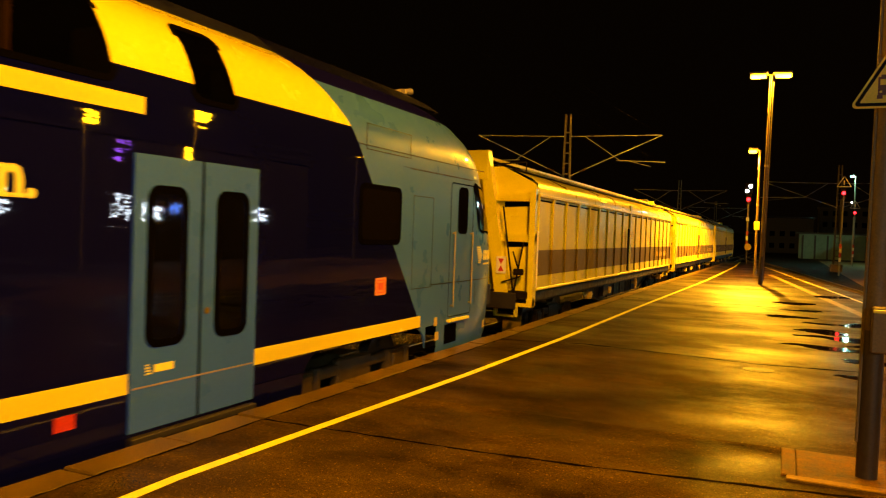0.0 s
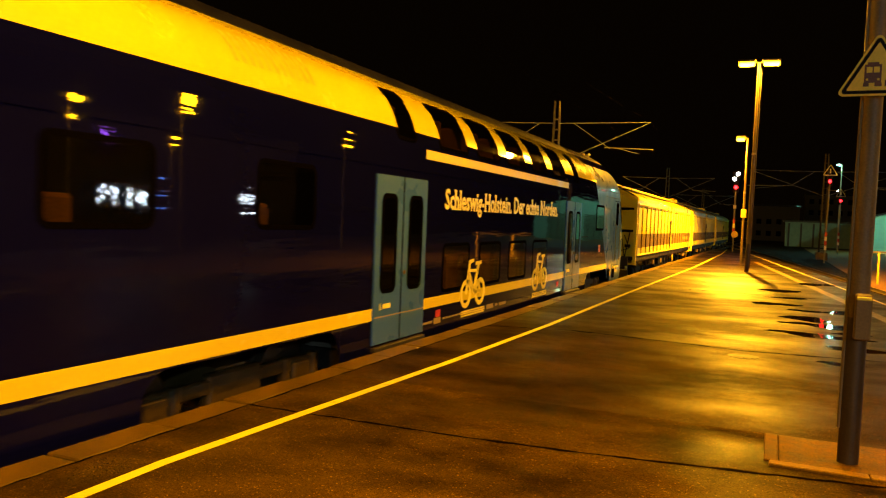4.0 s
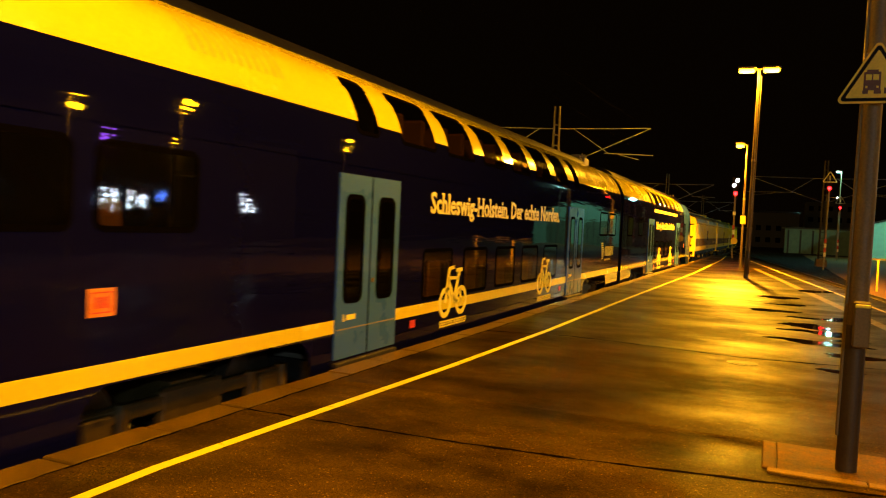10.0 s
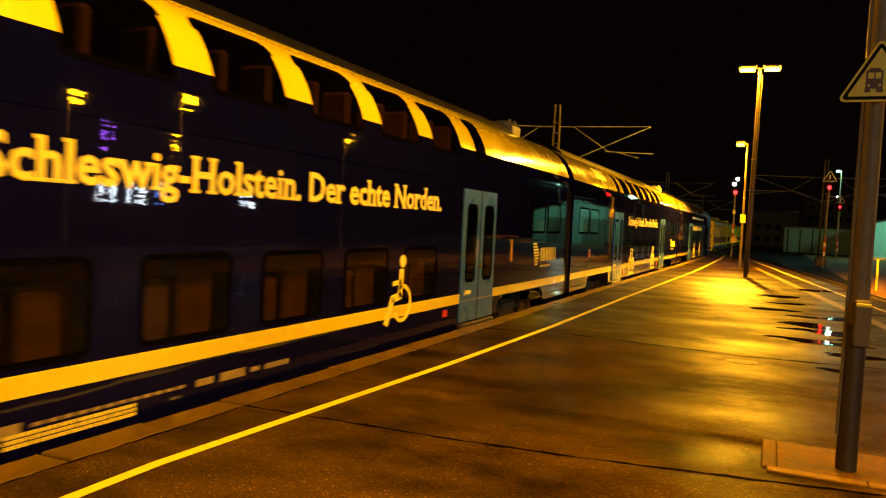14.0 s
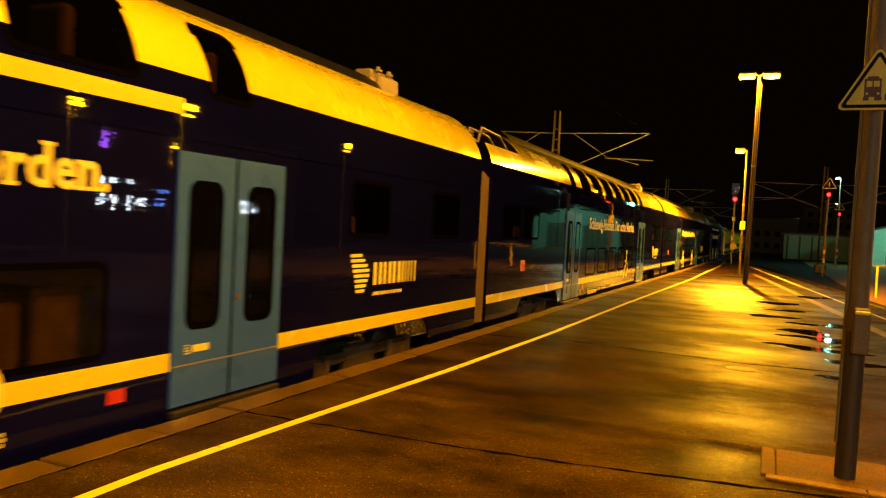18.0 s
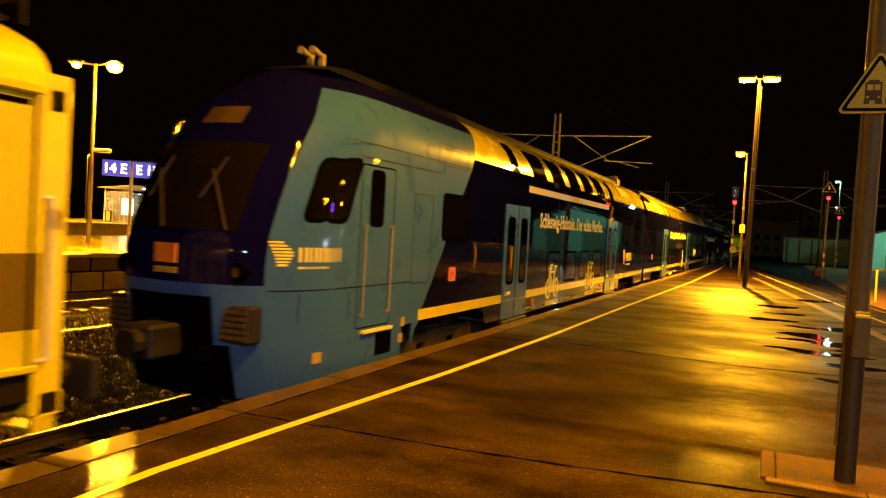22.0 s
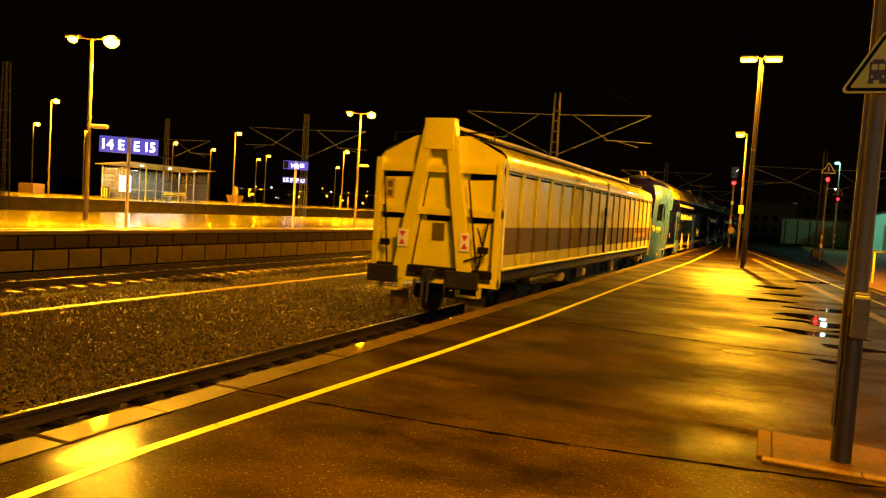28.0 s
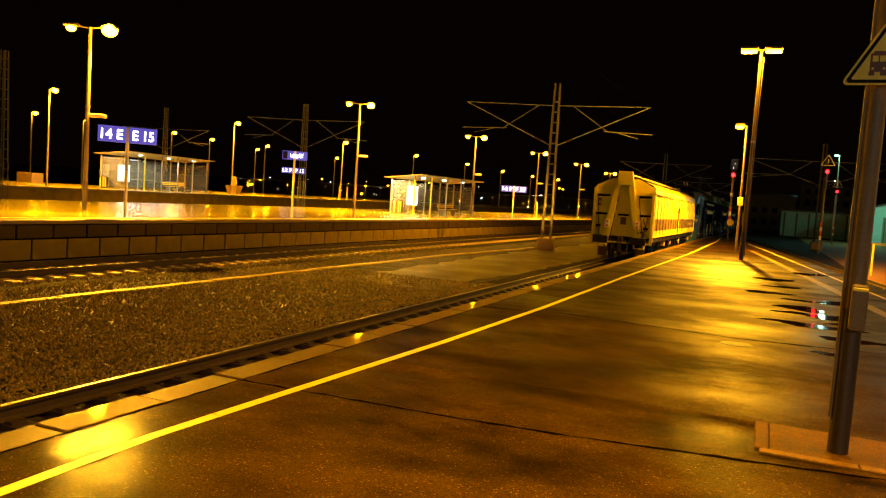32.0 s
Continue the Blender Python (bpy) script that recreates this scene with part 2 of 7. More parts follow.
KERB = mat("kerb_concrete", (0.130, 0.080, 0.005), 0.42, 0, 0.3, 4, 120, 0.2)
# nearly black, so the lamps hardly light the wires
WIREDARK = mat("dark_wire", (0.004, 0.004, 0.0035), 0.9, 0.0, 0.15, 9, 60, 0.0, spec=0.0)
CONCRETE = mat("old_concrete", (0.15, 0.095, 0.034), 0.55, 0, 0.3, 3, 70, 0.25)
# upper wall course, darker than the lower blocks
DARKBLOCK = mat("dark_wall_block", (0.050, 0.032, 0.005), 0.7, 0, 0.6, 1.5, 50, 0.25, spec=0.1)
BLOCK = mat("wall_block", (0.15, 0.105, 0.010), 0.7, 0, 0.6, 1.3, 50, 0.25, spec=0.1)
PAVING = mat("far_paving", (0.44, 0.34, 0.03), 0.15, 0, 0.25, 0.8, 40, 0.1)
YLINE = mat("yellow_line_paint", (0.82, 0.76, 0.03), 0.38, 0, 0.12, 7, 90, 0.15)
WLINE = mat("pale_line_paint", (0.75, 0.62, 0.25), 0.4, 0, 0.2, 7, 90, 0.15)
FRONTKERB = mat("clean_kerb_stone", (0.16, 0.088, 0.003), 0.6, 0, 0.5, 6, 70, 0.3, spec=0.1)
BASEKERB = mat("wet_base_stone", (0.100, 0.050, 0.004), 0.6, 0, 0.95, 9, 55, 0.6, spec=0.05)
NEARKERB = mat("wet_kerb_concrete", (0.105, 0.062, 0.001), 0.5, 0, 0.8, 2.5, 120, 0.5, coat=0.10, spec=0.12)
PUDDLE = mat("standing_water", (0.014, 0.0065, 0.0015), 0.07, 0, 0.2, 3, 30, 0.02, spec=0.4)
# bed, rail and sleeper colours are also darkened for shade beside the kerb
OLDBED = mat("rusty_track_bed", (0.008, 0.0045, 0.001), 0.85, 0, 0.5, 4, 50, 0.5, spec=0.04)
CRACK = mat("tar_joint", (0.003, 0.002, 0.0012), 0.9, 0, 0.4, 8, 90, 0.2, spec=0.0)
RAIL = mat("rail_steel", (0.19, 0.17, 0.14), 0.36, 1.0, 0.2, 9, 60, 0.05)
RUST = mat("rusty_steel", (0.022, 0.011, 0.006), 0.75, 0.2, 0.4, 8, 70, 0.3)
DARKENED = mat("darkened_sleeper", (0.018, 0.010, 0.006), 0.6, 0, 0.4, 5, 60, 0.25)
SLEEPER = mat("sleeper_concrete", (0.32, 0.23, 0.09), 0.7, 0, 0.3, 5, 60, 0.25)
TROUGH = mat("cable_trough", (0.24, 0.165, 0.012), 0.6, 0, 0.2, 3, 60, 0.2)
# pole zinc in three tones, offset against the light on each post
NEARPOLE = mat("warm_zinc_pole", (0.13, 0.095, 0.035), 0.6, 0.0, 0.3, 7, 60, 0.1)
TRAMRED = mat("dark_red_print", (0.12, 0.035, 0.012), 0.5, 0, 0.3, 9, 60, 0.0)
DULLPOLE = mat("dull_zinc_pole", (0.10, 0.07, 0.032), 0.6, 0.0, 0.25, 7, 60, 0.1)
POLE = mat("galvanised_pole", (0.24, 0.20, 0.13), 0.58, 0.0, 0.2, 7, 60, 0.1)
DARKPOLE = mat("dark_sleeve", (0.040, 0.030, 0.014), 0.5, 0.1, 0.3, 7, 60, 0.15)
NOTE = mat("faded_notice", (0.42, 0.30, 0.03), 0.5, 0, 0.3, 4, 40, 0.0)
PRINT = mat("small_skirt_print", (0.26, 0.20, 0.06), 0.5, 0, 0.4, 9, 60, 0.0)
STENCIL = mat("faded_stencil", (0.40, 0.27, 0.03), 0.5, 0, 0.3, 4, 40, 0.0)
LATTICE = mat("mast_paint", (0.055, 0.05, 0.042), 0.55, 0.2, 0.25, 7, 60, 0.15)
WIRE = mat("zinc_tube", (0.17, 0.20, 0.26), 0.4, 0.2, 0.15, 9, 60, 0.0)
NAVY = coach_gloss("navy_coach_paint", (0.0021, 0.0022, 0.034), 0.6)
MASK = coach_gloss("navy_front_paint", (0.0030, 0.0022, 0.050), 0.2, 0.2)
BAND = coach_gloss("yellow_coach_band", (0.80, 0.66, 0.012), 1.0, 0.04, 0.22, 0.5, 0.07)
SKY = coach_gloss("light_blue_coach_paint", (0.037, 0.107, 0.45), 0.5, 0.10, 0.34, 0.08)
YDULL = mat("dull_yellow_grille", (0.55, 0.42, 0.010), 0.5, 0, 0.2, 6, 50, 0.05)
YSTRIPE = coach_gloss("yellow_stripe_paint", (0.80, 0.62, 0.012), 0.12, 0.1, 0.4, 0.2)
ROOF = mat("dark_coach_roof", (0.005, 0.005, 0.016), 0.5, 0, 0.3, 3, 40, 0.05, coat=0.08, spec=0.15)
UNDER = mat("underframe_grime", (0.018, 0.013, 0.009), 0.6, 0.2, 0.5, 6, 50, 0.25)
BOGIE = mat("greasy_bogie_steel", (0.060, 0.040, 0.010), 0.45, 0.2, 0.6, 6, 50, 0.25)
WHEEL = mat("wheel_steel", (0.055, 0.040, 0.022), 0.45, 0.5, 0.3, 8, 60, 0.05)
RUBBER = mat("black_rubber", (0.0018, 0.0014, 0.0010), 0.6, 0, 0.2, 8, 60, 0.05, spec=0.0)
PANE = glass("coach_glass", (0.36, 0.27, 0.14), 0.94)
DOORPANE = glass("door_glass", (0.045, 0.035, 0.022), 0.90)
CABGLASS = glass("cab_glass", (0.30, 0.28, 0.26), 0.15, (0.004, 0.003, 0.002))
WSGLASS = glass("windscreen_glass", (0.30, 0.28, 0.26), 0.12, (0.008, 0.005, 0.003))
CLEAR = glass("shelter_glass", (0.9, 0.9, 0.85), 0.86, (0.40, 0.36, 0.22))
SIDESEAT = mat("tan_seat_back", (0.20, 0.145, 0.03), 0.6, 0, 0.7, 3.5, 40, 0.2)
SEAT = mat("seat_cloth", (0.10, 0.070, 0.016), 0.8, 0, 0.3, 6, 60, 0.2)
INNER = mat("coach_interior", (0.12, 0.10, 0.075), 0.6, 0, 0.15, 4, 40, 0.05)
LETTER = mat("yellow_lettering", (0.84, 0.74, 0.06), 0.35, 0, 0.06, 4, 40, 0.0)
ORANGE = mat("orange_badge", (0.72, 0.24, 0.015), 0.35, 0, 0.08, 4, 40, 0.0)
REDBADGE = mat("red_badge", (0.50, 0.030, 0.008), 0.4, 0, 0.08, 4, 40, 0.0)
WAGON = mat("cream_yellow_wagon_paint", (0.73, 0.615, 0.003), 0.34, 0, 0.12, 1.2, 30, 0.06, coat=0.7)
DARKBELLOWS = mat("black_gangway_cloth", (0.012, 0.009, 0.006), 0.7, 0, 0.35, 5, 50, 0.15, spec=0.1)
BELLOWS = mat("brown_gangway_cloth", (0.12, 0.075, 0.006), 0.7, 0, 0.35, 5, 50, 0.15)
WALU = mat("wagon_side_panel", (0.58, 0.495, 0.002), 0.42, 0, 0.14, 1.0, 30, 0.06, spec=0.25)
GREY = mat("grey_wagon_stripe", (0.125, 0.082, 0.003), 0.5, 0, 0.15, 1.5, 30, 0.05, spec=0.08)
DISPLAY = mat("unlit_amber_display", (0.075, 0.042, 0.006), 0.5, 0, 0.2, 6, 60, 0.0)
GRILLE = mat("brown_grille", (0.10, 0.062, 0.024), 0.5, 0, 0.2, 6, 50, 0.05)
# golden base colour carries the lamp sheen on the wet ground
MUD = mat("wet_mud", (0.038, 0.024, 0.0005), 0.5, 0, 0.8, 0.6, 25, 0.6, spec=0.3)
WDARK = mat("wagon_underframe", (0.010, 0.006, 0.002), 0.6, 0.0, 0.5, 5, 50, 0.25, spec=0.12)
SIGNBLUE = glow("lit_sign_blue", (0.16, 0.12, 0.75), 0.6)
SIGNWHITE = glow("lit_sign_letters", (1.0, 0.98, 1.0), 4.0)
SIGNYEL = mat("warning_yellow", (0.85, 0.58, 0.025), 0.45, 0, 0.15, 9, 60, 0.05)
BLACK = mat("black_paint", (0.012, 0.010, 0.008), 0.8, 0, 0.2, 9, 60, 0.05, spec=0.08)
WHITE = mat("white_paint", (0.80, 0.74, 0.55), 0.45, 0, 0.1, 5, 60, 0.05)
BULB = glow("sodium_glass", (1.0, 0.46, 0.003), 170)
FARBULB = glow("far_sodium_glass", (1.0, 0.44, 0.0021), 380)
COOLBULB = glow("cool_lamp_glass", (0.22, 1.0, 0.95), 7)
REDLIGHT = glow("red_signal_glass", (1.0, 0.004, 0.006), 30)
WHITELIGHT = glow("white_signal_glass", (0.9, 0.95, 1.0), 14)
POSTERGLOW = glow("lit_display", (1.0, 0.93, 0.66), 3.0)
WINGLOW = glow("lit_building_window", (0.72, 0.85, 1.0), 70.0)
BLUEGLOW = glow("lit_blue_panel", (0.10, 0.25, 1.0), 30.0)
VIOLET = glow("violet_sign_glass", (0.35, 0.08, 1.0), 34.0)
BUILD = mat("dark_building_wall", (0.055, 0.045, 0.03), 0.8, 0, 0.3, 0.6, 20, 0.1)
SHED = mat("dull_green_shed", (0.16, 0.24, 0.15), 0.7, 0, 0.3, 1.5, 30, 0.05)
MINT = mat("pale_mint_van_paint", (0.30, 0.62, 0.50), 0.45, 0, 0.12, 1.5, 30, 0.05)
LEAF = mat("shrub_leaf", (0.30, 0.20, 0.03), 0.6, 0, 0.3, 9, 60, 0.1)
SOIL = mat("dirt_ground", (0.20, 0.10, 0.02), 0.85, 0, 0.45, 0.7, 30, 0.3)

# ---- mesh helpers ----


class Mesh:
    """Collects faces of one piece."""

    def __init__(self):
        self.v, self.f = [], []

    def add(self, verts, faces):
        k = len(self.v)
        self.v += [tuple(p) for p in verts]
        self.f += [tuple(i + k for i in f) for f in faces]
        return self

    def box(self, x0, x1, y0, y1, z0, z1, c=0.0):
        if c <= 0:
            return self.add([(x, y, z) for x in (x0, x1) for y in (y0, y1) for z in (z0, z1)],
                            [(0, 1, 3, 2), (4, 6, 7, 5), (0, 4, 5, 1), (2, 3, 7, 6), (0, 2, 6, 4), (1, 5, 7, 3)])
        xs, ys, zs = (x0, x1), (y0, y1), (z0, z1)
        vs = []
        for i in (0, 1):
            for j in (0, 1):
                for k in (0, 1):
                    sx, sy, sz = (1 - 2 * i) * c, (1 - 2 * j) * c, (1 - 2 * k) * c
                    vs += [(xs[i], ys[j] + sy, zs[k] + sz), (xs[i] + sx, ys[j], zs[k] + sz), (xs[i] + sx, ys[j] + sy, zs[k])]

        def q(i, j, k, a):
            return (i * 4 + j * 2 + k) * 3 + a
        fs = []
        for i in (0, 1):
            fs += [(q(i, 0, 0, 0), q(i, 1, 0, 0), q(i, 1, 1, 0), q(i, 0, 1, 0)), (q(0, i, 0, 1), q(1, i, 0, 1), q(1, i, 1, 1), q(0, i, 1, 1)),
                   (q(0, 0, i, 2), q(1, 0, i, 2), q(1, 1, i, 2), q(0, 1, i, 2))]
            for j in (0, 1):
                fs += [(q(i, j, 0, 0), q(i, j, 1, 0), q(i, j, 1, 1), q(i, j, 0, 1)), (q(i, 0, j, 0), q(i, 1, j, 0), q(i, 1, j, 2), q(i, 0, j, 2)),
                       (q(0, i, j, 1), q(1, i, j, 1), q(1, i, j, 2), q(0, i, j, 2))]
                for k in (0, 1):
                    fs.append((q(i, j, k, 0), q(i, j, k, 1), q(i, j, k, 2)))
        return self.add(vs, fs)

    def tube(self, a, b, r0, r1=None, n=8, cap=True):
        a, b = Vector(a), Vector(b)
        r1 = r0 if r1 is None else r1
        d = (b - a).normalized()
        u = d.orthogonal().normalized()
        w = d.cross(u)
        vs = []
        for p, r in ((a, r0), (b, r1)):
            vs += [p + (u * math.cos(2 * math.pi * i / n) + w * math.sin(2 * math.pi * i / n)) * r for i in range(n)]
        fs = [(i, (i + 1) % n, n + (i + 1) % n, n + i) for i in range(n)]
        if cap:
            fs += [tuple(range(n))[::-1], tuple(range(n, 2 * n))]
        return self.add(vs, fs)

    def bar(self, a, b, w, h, up=(0, 0, 1)):
        """A square bar from a to b."""
        a, b = Vector(a), Vector(b)
        d = (b - a).normalized()
        s = d.cross(Vector(up))
        s = s.normalized() if s.length > 1e-4 else d.orthogonal().normalized()
        t = s.cross(d)
        vs = [p + s * (i * w / 2) + t * (j * h / 2) for p in (a, b) for i, j in ((-1, -1), (1, -1), (1, 1), (-1, 1))]
        return self.add(vs, [(0, 1, 2, 3), (7, 6, 5, 4), (0, 4, 5, 1), (1, 5, 6, 2), (2, 6, 7, 3), (3, 7, 4, 0)])

    def prism(self, poly, z0, z1):
        n = len(poly)
        return self.add([(x, y, z0) for x, y in poly] + [(x, y, z1) for x, y in poly],
                        [tuple(range(n))[::-1], tuple(range(n, 2 * n))] + [(i, (i + 1) % n, n + (i + 1) % n, n + i) for i in range(n)])

    def slab(self, pts, off):
        """A polygon in space thickened by the vector off."""
        n, off = len(pts), Vector(off)
        return self.add([Vector(p) for p in pts] + [Vector(p) + off for p in pts],
                        [tuple(range(n))[::-1], tuple(range(n, 2 * n))] + [(i, (i + 1) % n, n + (i + 1) % n, n + i) for i in range(n)])

    def grid(self, rows):
        """Quads over a grid of points."""
        m = len(rows[0])
        return self.add([p for r in rows for p in r],
                        [(i * m + j, i * m + j + 1, (i + 1) * m + j + 1, (i + 1) * m + j) for i in range(len(rows) - 1) for j in range(m - 1)])

    def ball(self, c, rx, ry, rz, n=12, k=7):
        """A rounded lump about c."""
        rows = []
        for i in range(k + 1):
            a = math.pi * i / k - math.pi / 2
            rows.append([(c[0] + rx * math.cos(a) * math.cos(2 * math.pi * j / n), c[1] + ry * math.cos(a) * math.sin(2 * math.pi * j / n), c[2] + rz * math.sin(a)) for j in range(n + 1)])
        return self.grid(rows)

    def data(self, name, material, smooth=False):
        me = bpy.data.meshes.new(name)
        me.from_pydata(self.v, [], self.f)
        me.materials.append(material)
        if smooth:
            me.polygons.foreach_set("use_smooth", [True] * len(me.polygons))
            me.set_sharp_from_angle(angle=radians(35))
        me.update()
        return me


def part(name, mesh, material, parent, label="", smooth=False, at=None):
    """One mesh object under a thing or part, or a top-level one."""
    me = mesh.data(name, material, smooth) if isinstance(mesh, Mesh) else mesh
    ob = new(name, me)
    ob.parent = parent
    if at is not None:
        ob.matrix_basis = at
    if label:
        ob["label"] = label
    return ob


def empty(name, m):
    ob = new(name)
    ob.matrix_basis = m
    return ob


def lettering(name, text, height, width, material, parent, m, depth=0.004, label="", bold=0.0, serif=False):
    """Words in the built-in font as a mesh, fitted to a height and width, in the plane x-y of m."""
    cu = bpy.data.curves.new(name, "FONT")
    cu.body, cu.size, cu.extrude, cu.offset, cu.resolution_u = text, 1.0, 0.5, bold, 2
    tmp = bpy.data.objects.new(name, cu)
    scene.collection.objects.link(tmp)
    bpy.context.view_layer.update()
    me = bpy.data.meshes.new_from_object(tmp.evaluated_get(bpy.context.evaluated_depsgraph_get()))
    bpy.data.objects.remove(tmp)
    if serif:
        # short slabs at the feet and heads of the stems
        k = Mesh()
        k.v, k.f = [tuple(v.co) for v in me.vertices], [tuple(q.vertices) for q in me.polygons]
        done = set()
        for e in me.edges:
            a, b = (me.vertices[i].co for i in e.vertices)
            x0, x1, y = min(a.x, b.x), max(a.x, b.x), a.y
            key = (round(x0, 2), round(y, 2))
            if a.z < 0.49 or b.z < 0.49 or abs(a.y - b.y) > 0.002 or not 0.10 < x1 - x0 < 0.15 or key in done:
                continue
            if abs(y + bold) < 0.003:
                k.box(x0 - 0.065, x1 + 0.065, y, y + 0.062, -0.5, 0.499)
            elif abs(y - 0.471) < 0.006 or abs(y - 0.704) < 0.006:
                k.box(x0 - 0.065, x1 + (0.05 if y > 0.6 and x0 > 12.5 or 4.1 < x0 < 4.9 else 0.0), y - 0.062, y, -0.5, 0.499)
            done.add(key)
        me = k.data(name, material)
    xs = [v.co.x for v in me.vertices]
    ys = [v.co.y for v in me.vertices]
    x0, x1, y0, y1 = min(xs), max(xs), min(ys), max(ys)
    kx, ky = width / (x1 - x0), height / 0.72
    me.transform(Matrix.Diagonal((kx, ky, depth, 1)) @ Matrix.Translation((-x0, 0, 0.5)))
    me.materials.clear()
    me.materials.append(material)
    if " " not in text:
        return part(name, me, material, parent, label, at=m)
    # one part for each word: cut at the wide gaps
    spans = sorted((min(me.vertices[i].co.x for i in q.vertices), max(me.vertices[i].co.x for i in q.vertices), q.index) for q in me.polygons)
    groups, end = [], -9.0
    for x0, x1, i in spans:
        if x0 - end > 0.13 * kx:
            groups.append([])
        groups[-1].append(i)
        end = max(end, x1)
    for g_ in groups:
        word = Mesh()
        for i in g_:
            word.add([me.vertices[k].co for k in me.polygons[i].vertices], [tuple(range(len(me.polygons[i].vertices)))])
        part(name + "_word", word, material, parent, label, at=m)
    bpy.data.meshes.remove(me)


# ---- the train: lengths along the track at 16 s; origin of each vehicle on the rail ----
TRACK_X, RAIL_Z = -6.53, -0.60
# ---- the ground, tracks and platforms ----


def right_edge(y):
    """The platform's other edge, which runs in towards the train's track."""
    return 3.05 - 0.113 * (y - 29.2)


EDGE_X = -4.87
g = part("ground", Mesh().grid([[(x, y, -0.88) for x in (-900, -300, -60, -14, 4, 60, 300, 900)] for y in (-400, -80, 0, 40, 100, 300, 900)]), BALLAST, None)
tagged(g, "brown ballast and dirt between the tracks", "ground", kind="structure")
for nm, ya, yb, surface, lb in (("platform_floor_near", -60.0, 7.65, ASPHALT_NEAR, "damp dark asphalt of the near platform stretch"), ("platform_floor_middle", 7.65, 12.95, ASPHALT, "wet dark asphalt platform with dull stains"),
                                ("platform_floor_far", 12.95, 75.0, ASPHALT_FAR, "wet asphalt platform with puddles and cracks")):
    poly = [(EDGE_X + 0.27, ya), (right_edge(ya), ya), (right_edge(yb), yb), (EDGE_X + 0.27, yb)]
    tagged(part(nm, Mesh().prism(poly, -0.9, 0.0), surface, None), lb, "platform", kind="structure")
# kerb stones along the edge, with open joints
kerb = empty("platform_kerb", pose(EDGE_X, 0, 0))
tagged(kerb, "row of worn concrete kerb stones at the platform edge", "kerb", kind="structure")
stones = [Mesh().box(-0.09, 0.262, 0.006, 0.994, -0.22, 0.003, 0.012).data("kerb_stone", NEARKERB), Mesh().box(-0.09, 0.262, 0.010, 0.990, -0.22, -0.003, 0.016).data("kerb_stone", NEARKERB)]
wall = tagged(part("platform_wall", Mesh().box(EDGE_X + 0.10, EDGE_X + 0.26, -60, 76, -0.9, -0.225), CONCRETE, None), "dark concrete wall under the platform edge", "wall", kind="structure")
rnd = random.Random(3)
for i in range(-14, 74):
    part("kerb_stone", stones[i % 2], NEARKERB, kerb, at=pose(rnd.uniform(-0.005, 0.005), i, rnd.uniform(-0.003, 0.002), rnd.uniform(-0.12, 0.12), rnd.uniform(-0.25, 0.25), 0))


def strip(name, pts, w, material, label, category, z=0.004, jag=0.0, seed=0):
    """A painted or tarred strip along a line on the platform."""
    rn = random.Random(seed)
    fine = []
    for (x0, y0), (x1, y1) in zip(pts, pts[1:]):
        n = max(1, int(math.hypot(x1 - x0, y1 - y0) / 0.12)) if jag else 1
        fine += [(x0 + (x1 - x0) * i / n + rn.uniform(-jag, jag), y0 + (y1 - y0) * i / n + rn.uniform(-jag, jag)) for i in range(n)]
    fine.append(pts[-1])
    left, right = [], []
    for i, (x, y) in enumerate(fine):
        a, b = fine[max(0, i - 1)], fine[min(len(fine) - 1, i + 1)]
        d = Vector((b[0] - a[0], b[1] - a[1])).normalized()
        k = w / 2 * (1 + (rn.uniform(-0.6, 0.6) if jag else 0))
        left.append((x - d.y * k, y + d.x * k, z))
        right.append((x + d.y * k, y - d.x * k, z))
    return tagged(part(name, Mesh().grid([left, right]), material, None), label, category, kind="structure")


strip("yellow_line", [(-4.02, -14), (-4.02, 3.0), (-4.06, 4.26), (-3.98, 5.97), (-3.82, 9.2), (-3.70, 13.5), (-3.64, 21.4), (-3.47, 32.2), (-3.38, 38), (-3.45, 60), (-3.8, 74)], 0.105, YLINE,
      "bright yellow safety line painted along the platform", "line")
strip("pale_line", [(right_edge(y) - 0.75, y) for y in (-20, 10, 29, 45, 66)], 0.10, WLINE, "pale worn safety line on the far side of the platform", "line")
strip("paving_seam", [(right_edge(y) - 1.75, y) for y in (6, 20, 34, 48)], 0.28, KERB, "pale strip of paving along the platform", "line")
strip("asphalt_crack", [(-4.58, 5.97), (-3.3, 6.02), (-2.47, 6.05), (-1.4, 6.14), (0.0, 6.36), (0.9, 6.5), (3.5, 6.6)], 0.042, CRACK, "ragged dark crack across the asphalt", "crack", 0.003, 0.012, 1)
strip("asphalt_crack", [(-4.61, 12.7), (-3.17, 13.1), (-1.6, 12.9), (-0.33, 12.7), (1.8, 13.0), (4.2, 13.1)], 0.065, CRACK, "ragged dark crack across the asphalt", "crack", 0.003, 0.014, 2)
strip("asphalt_crack", [(-4.595, y) for y in (-6, 0, 4, 8, 14, 24, 40)], 0.022, CRACK, "dark joint between kerb and asphalt", "crack", 0.004, 0.010, 3)
strip("asphalt_crack", [(-4.55, 24.0), (-2.0, 24.2), (1.2, 24.0)], 0.08, CRACK, "ragged dark crack across the asphalt", "crack", 0.003, 0.012, 4)
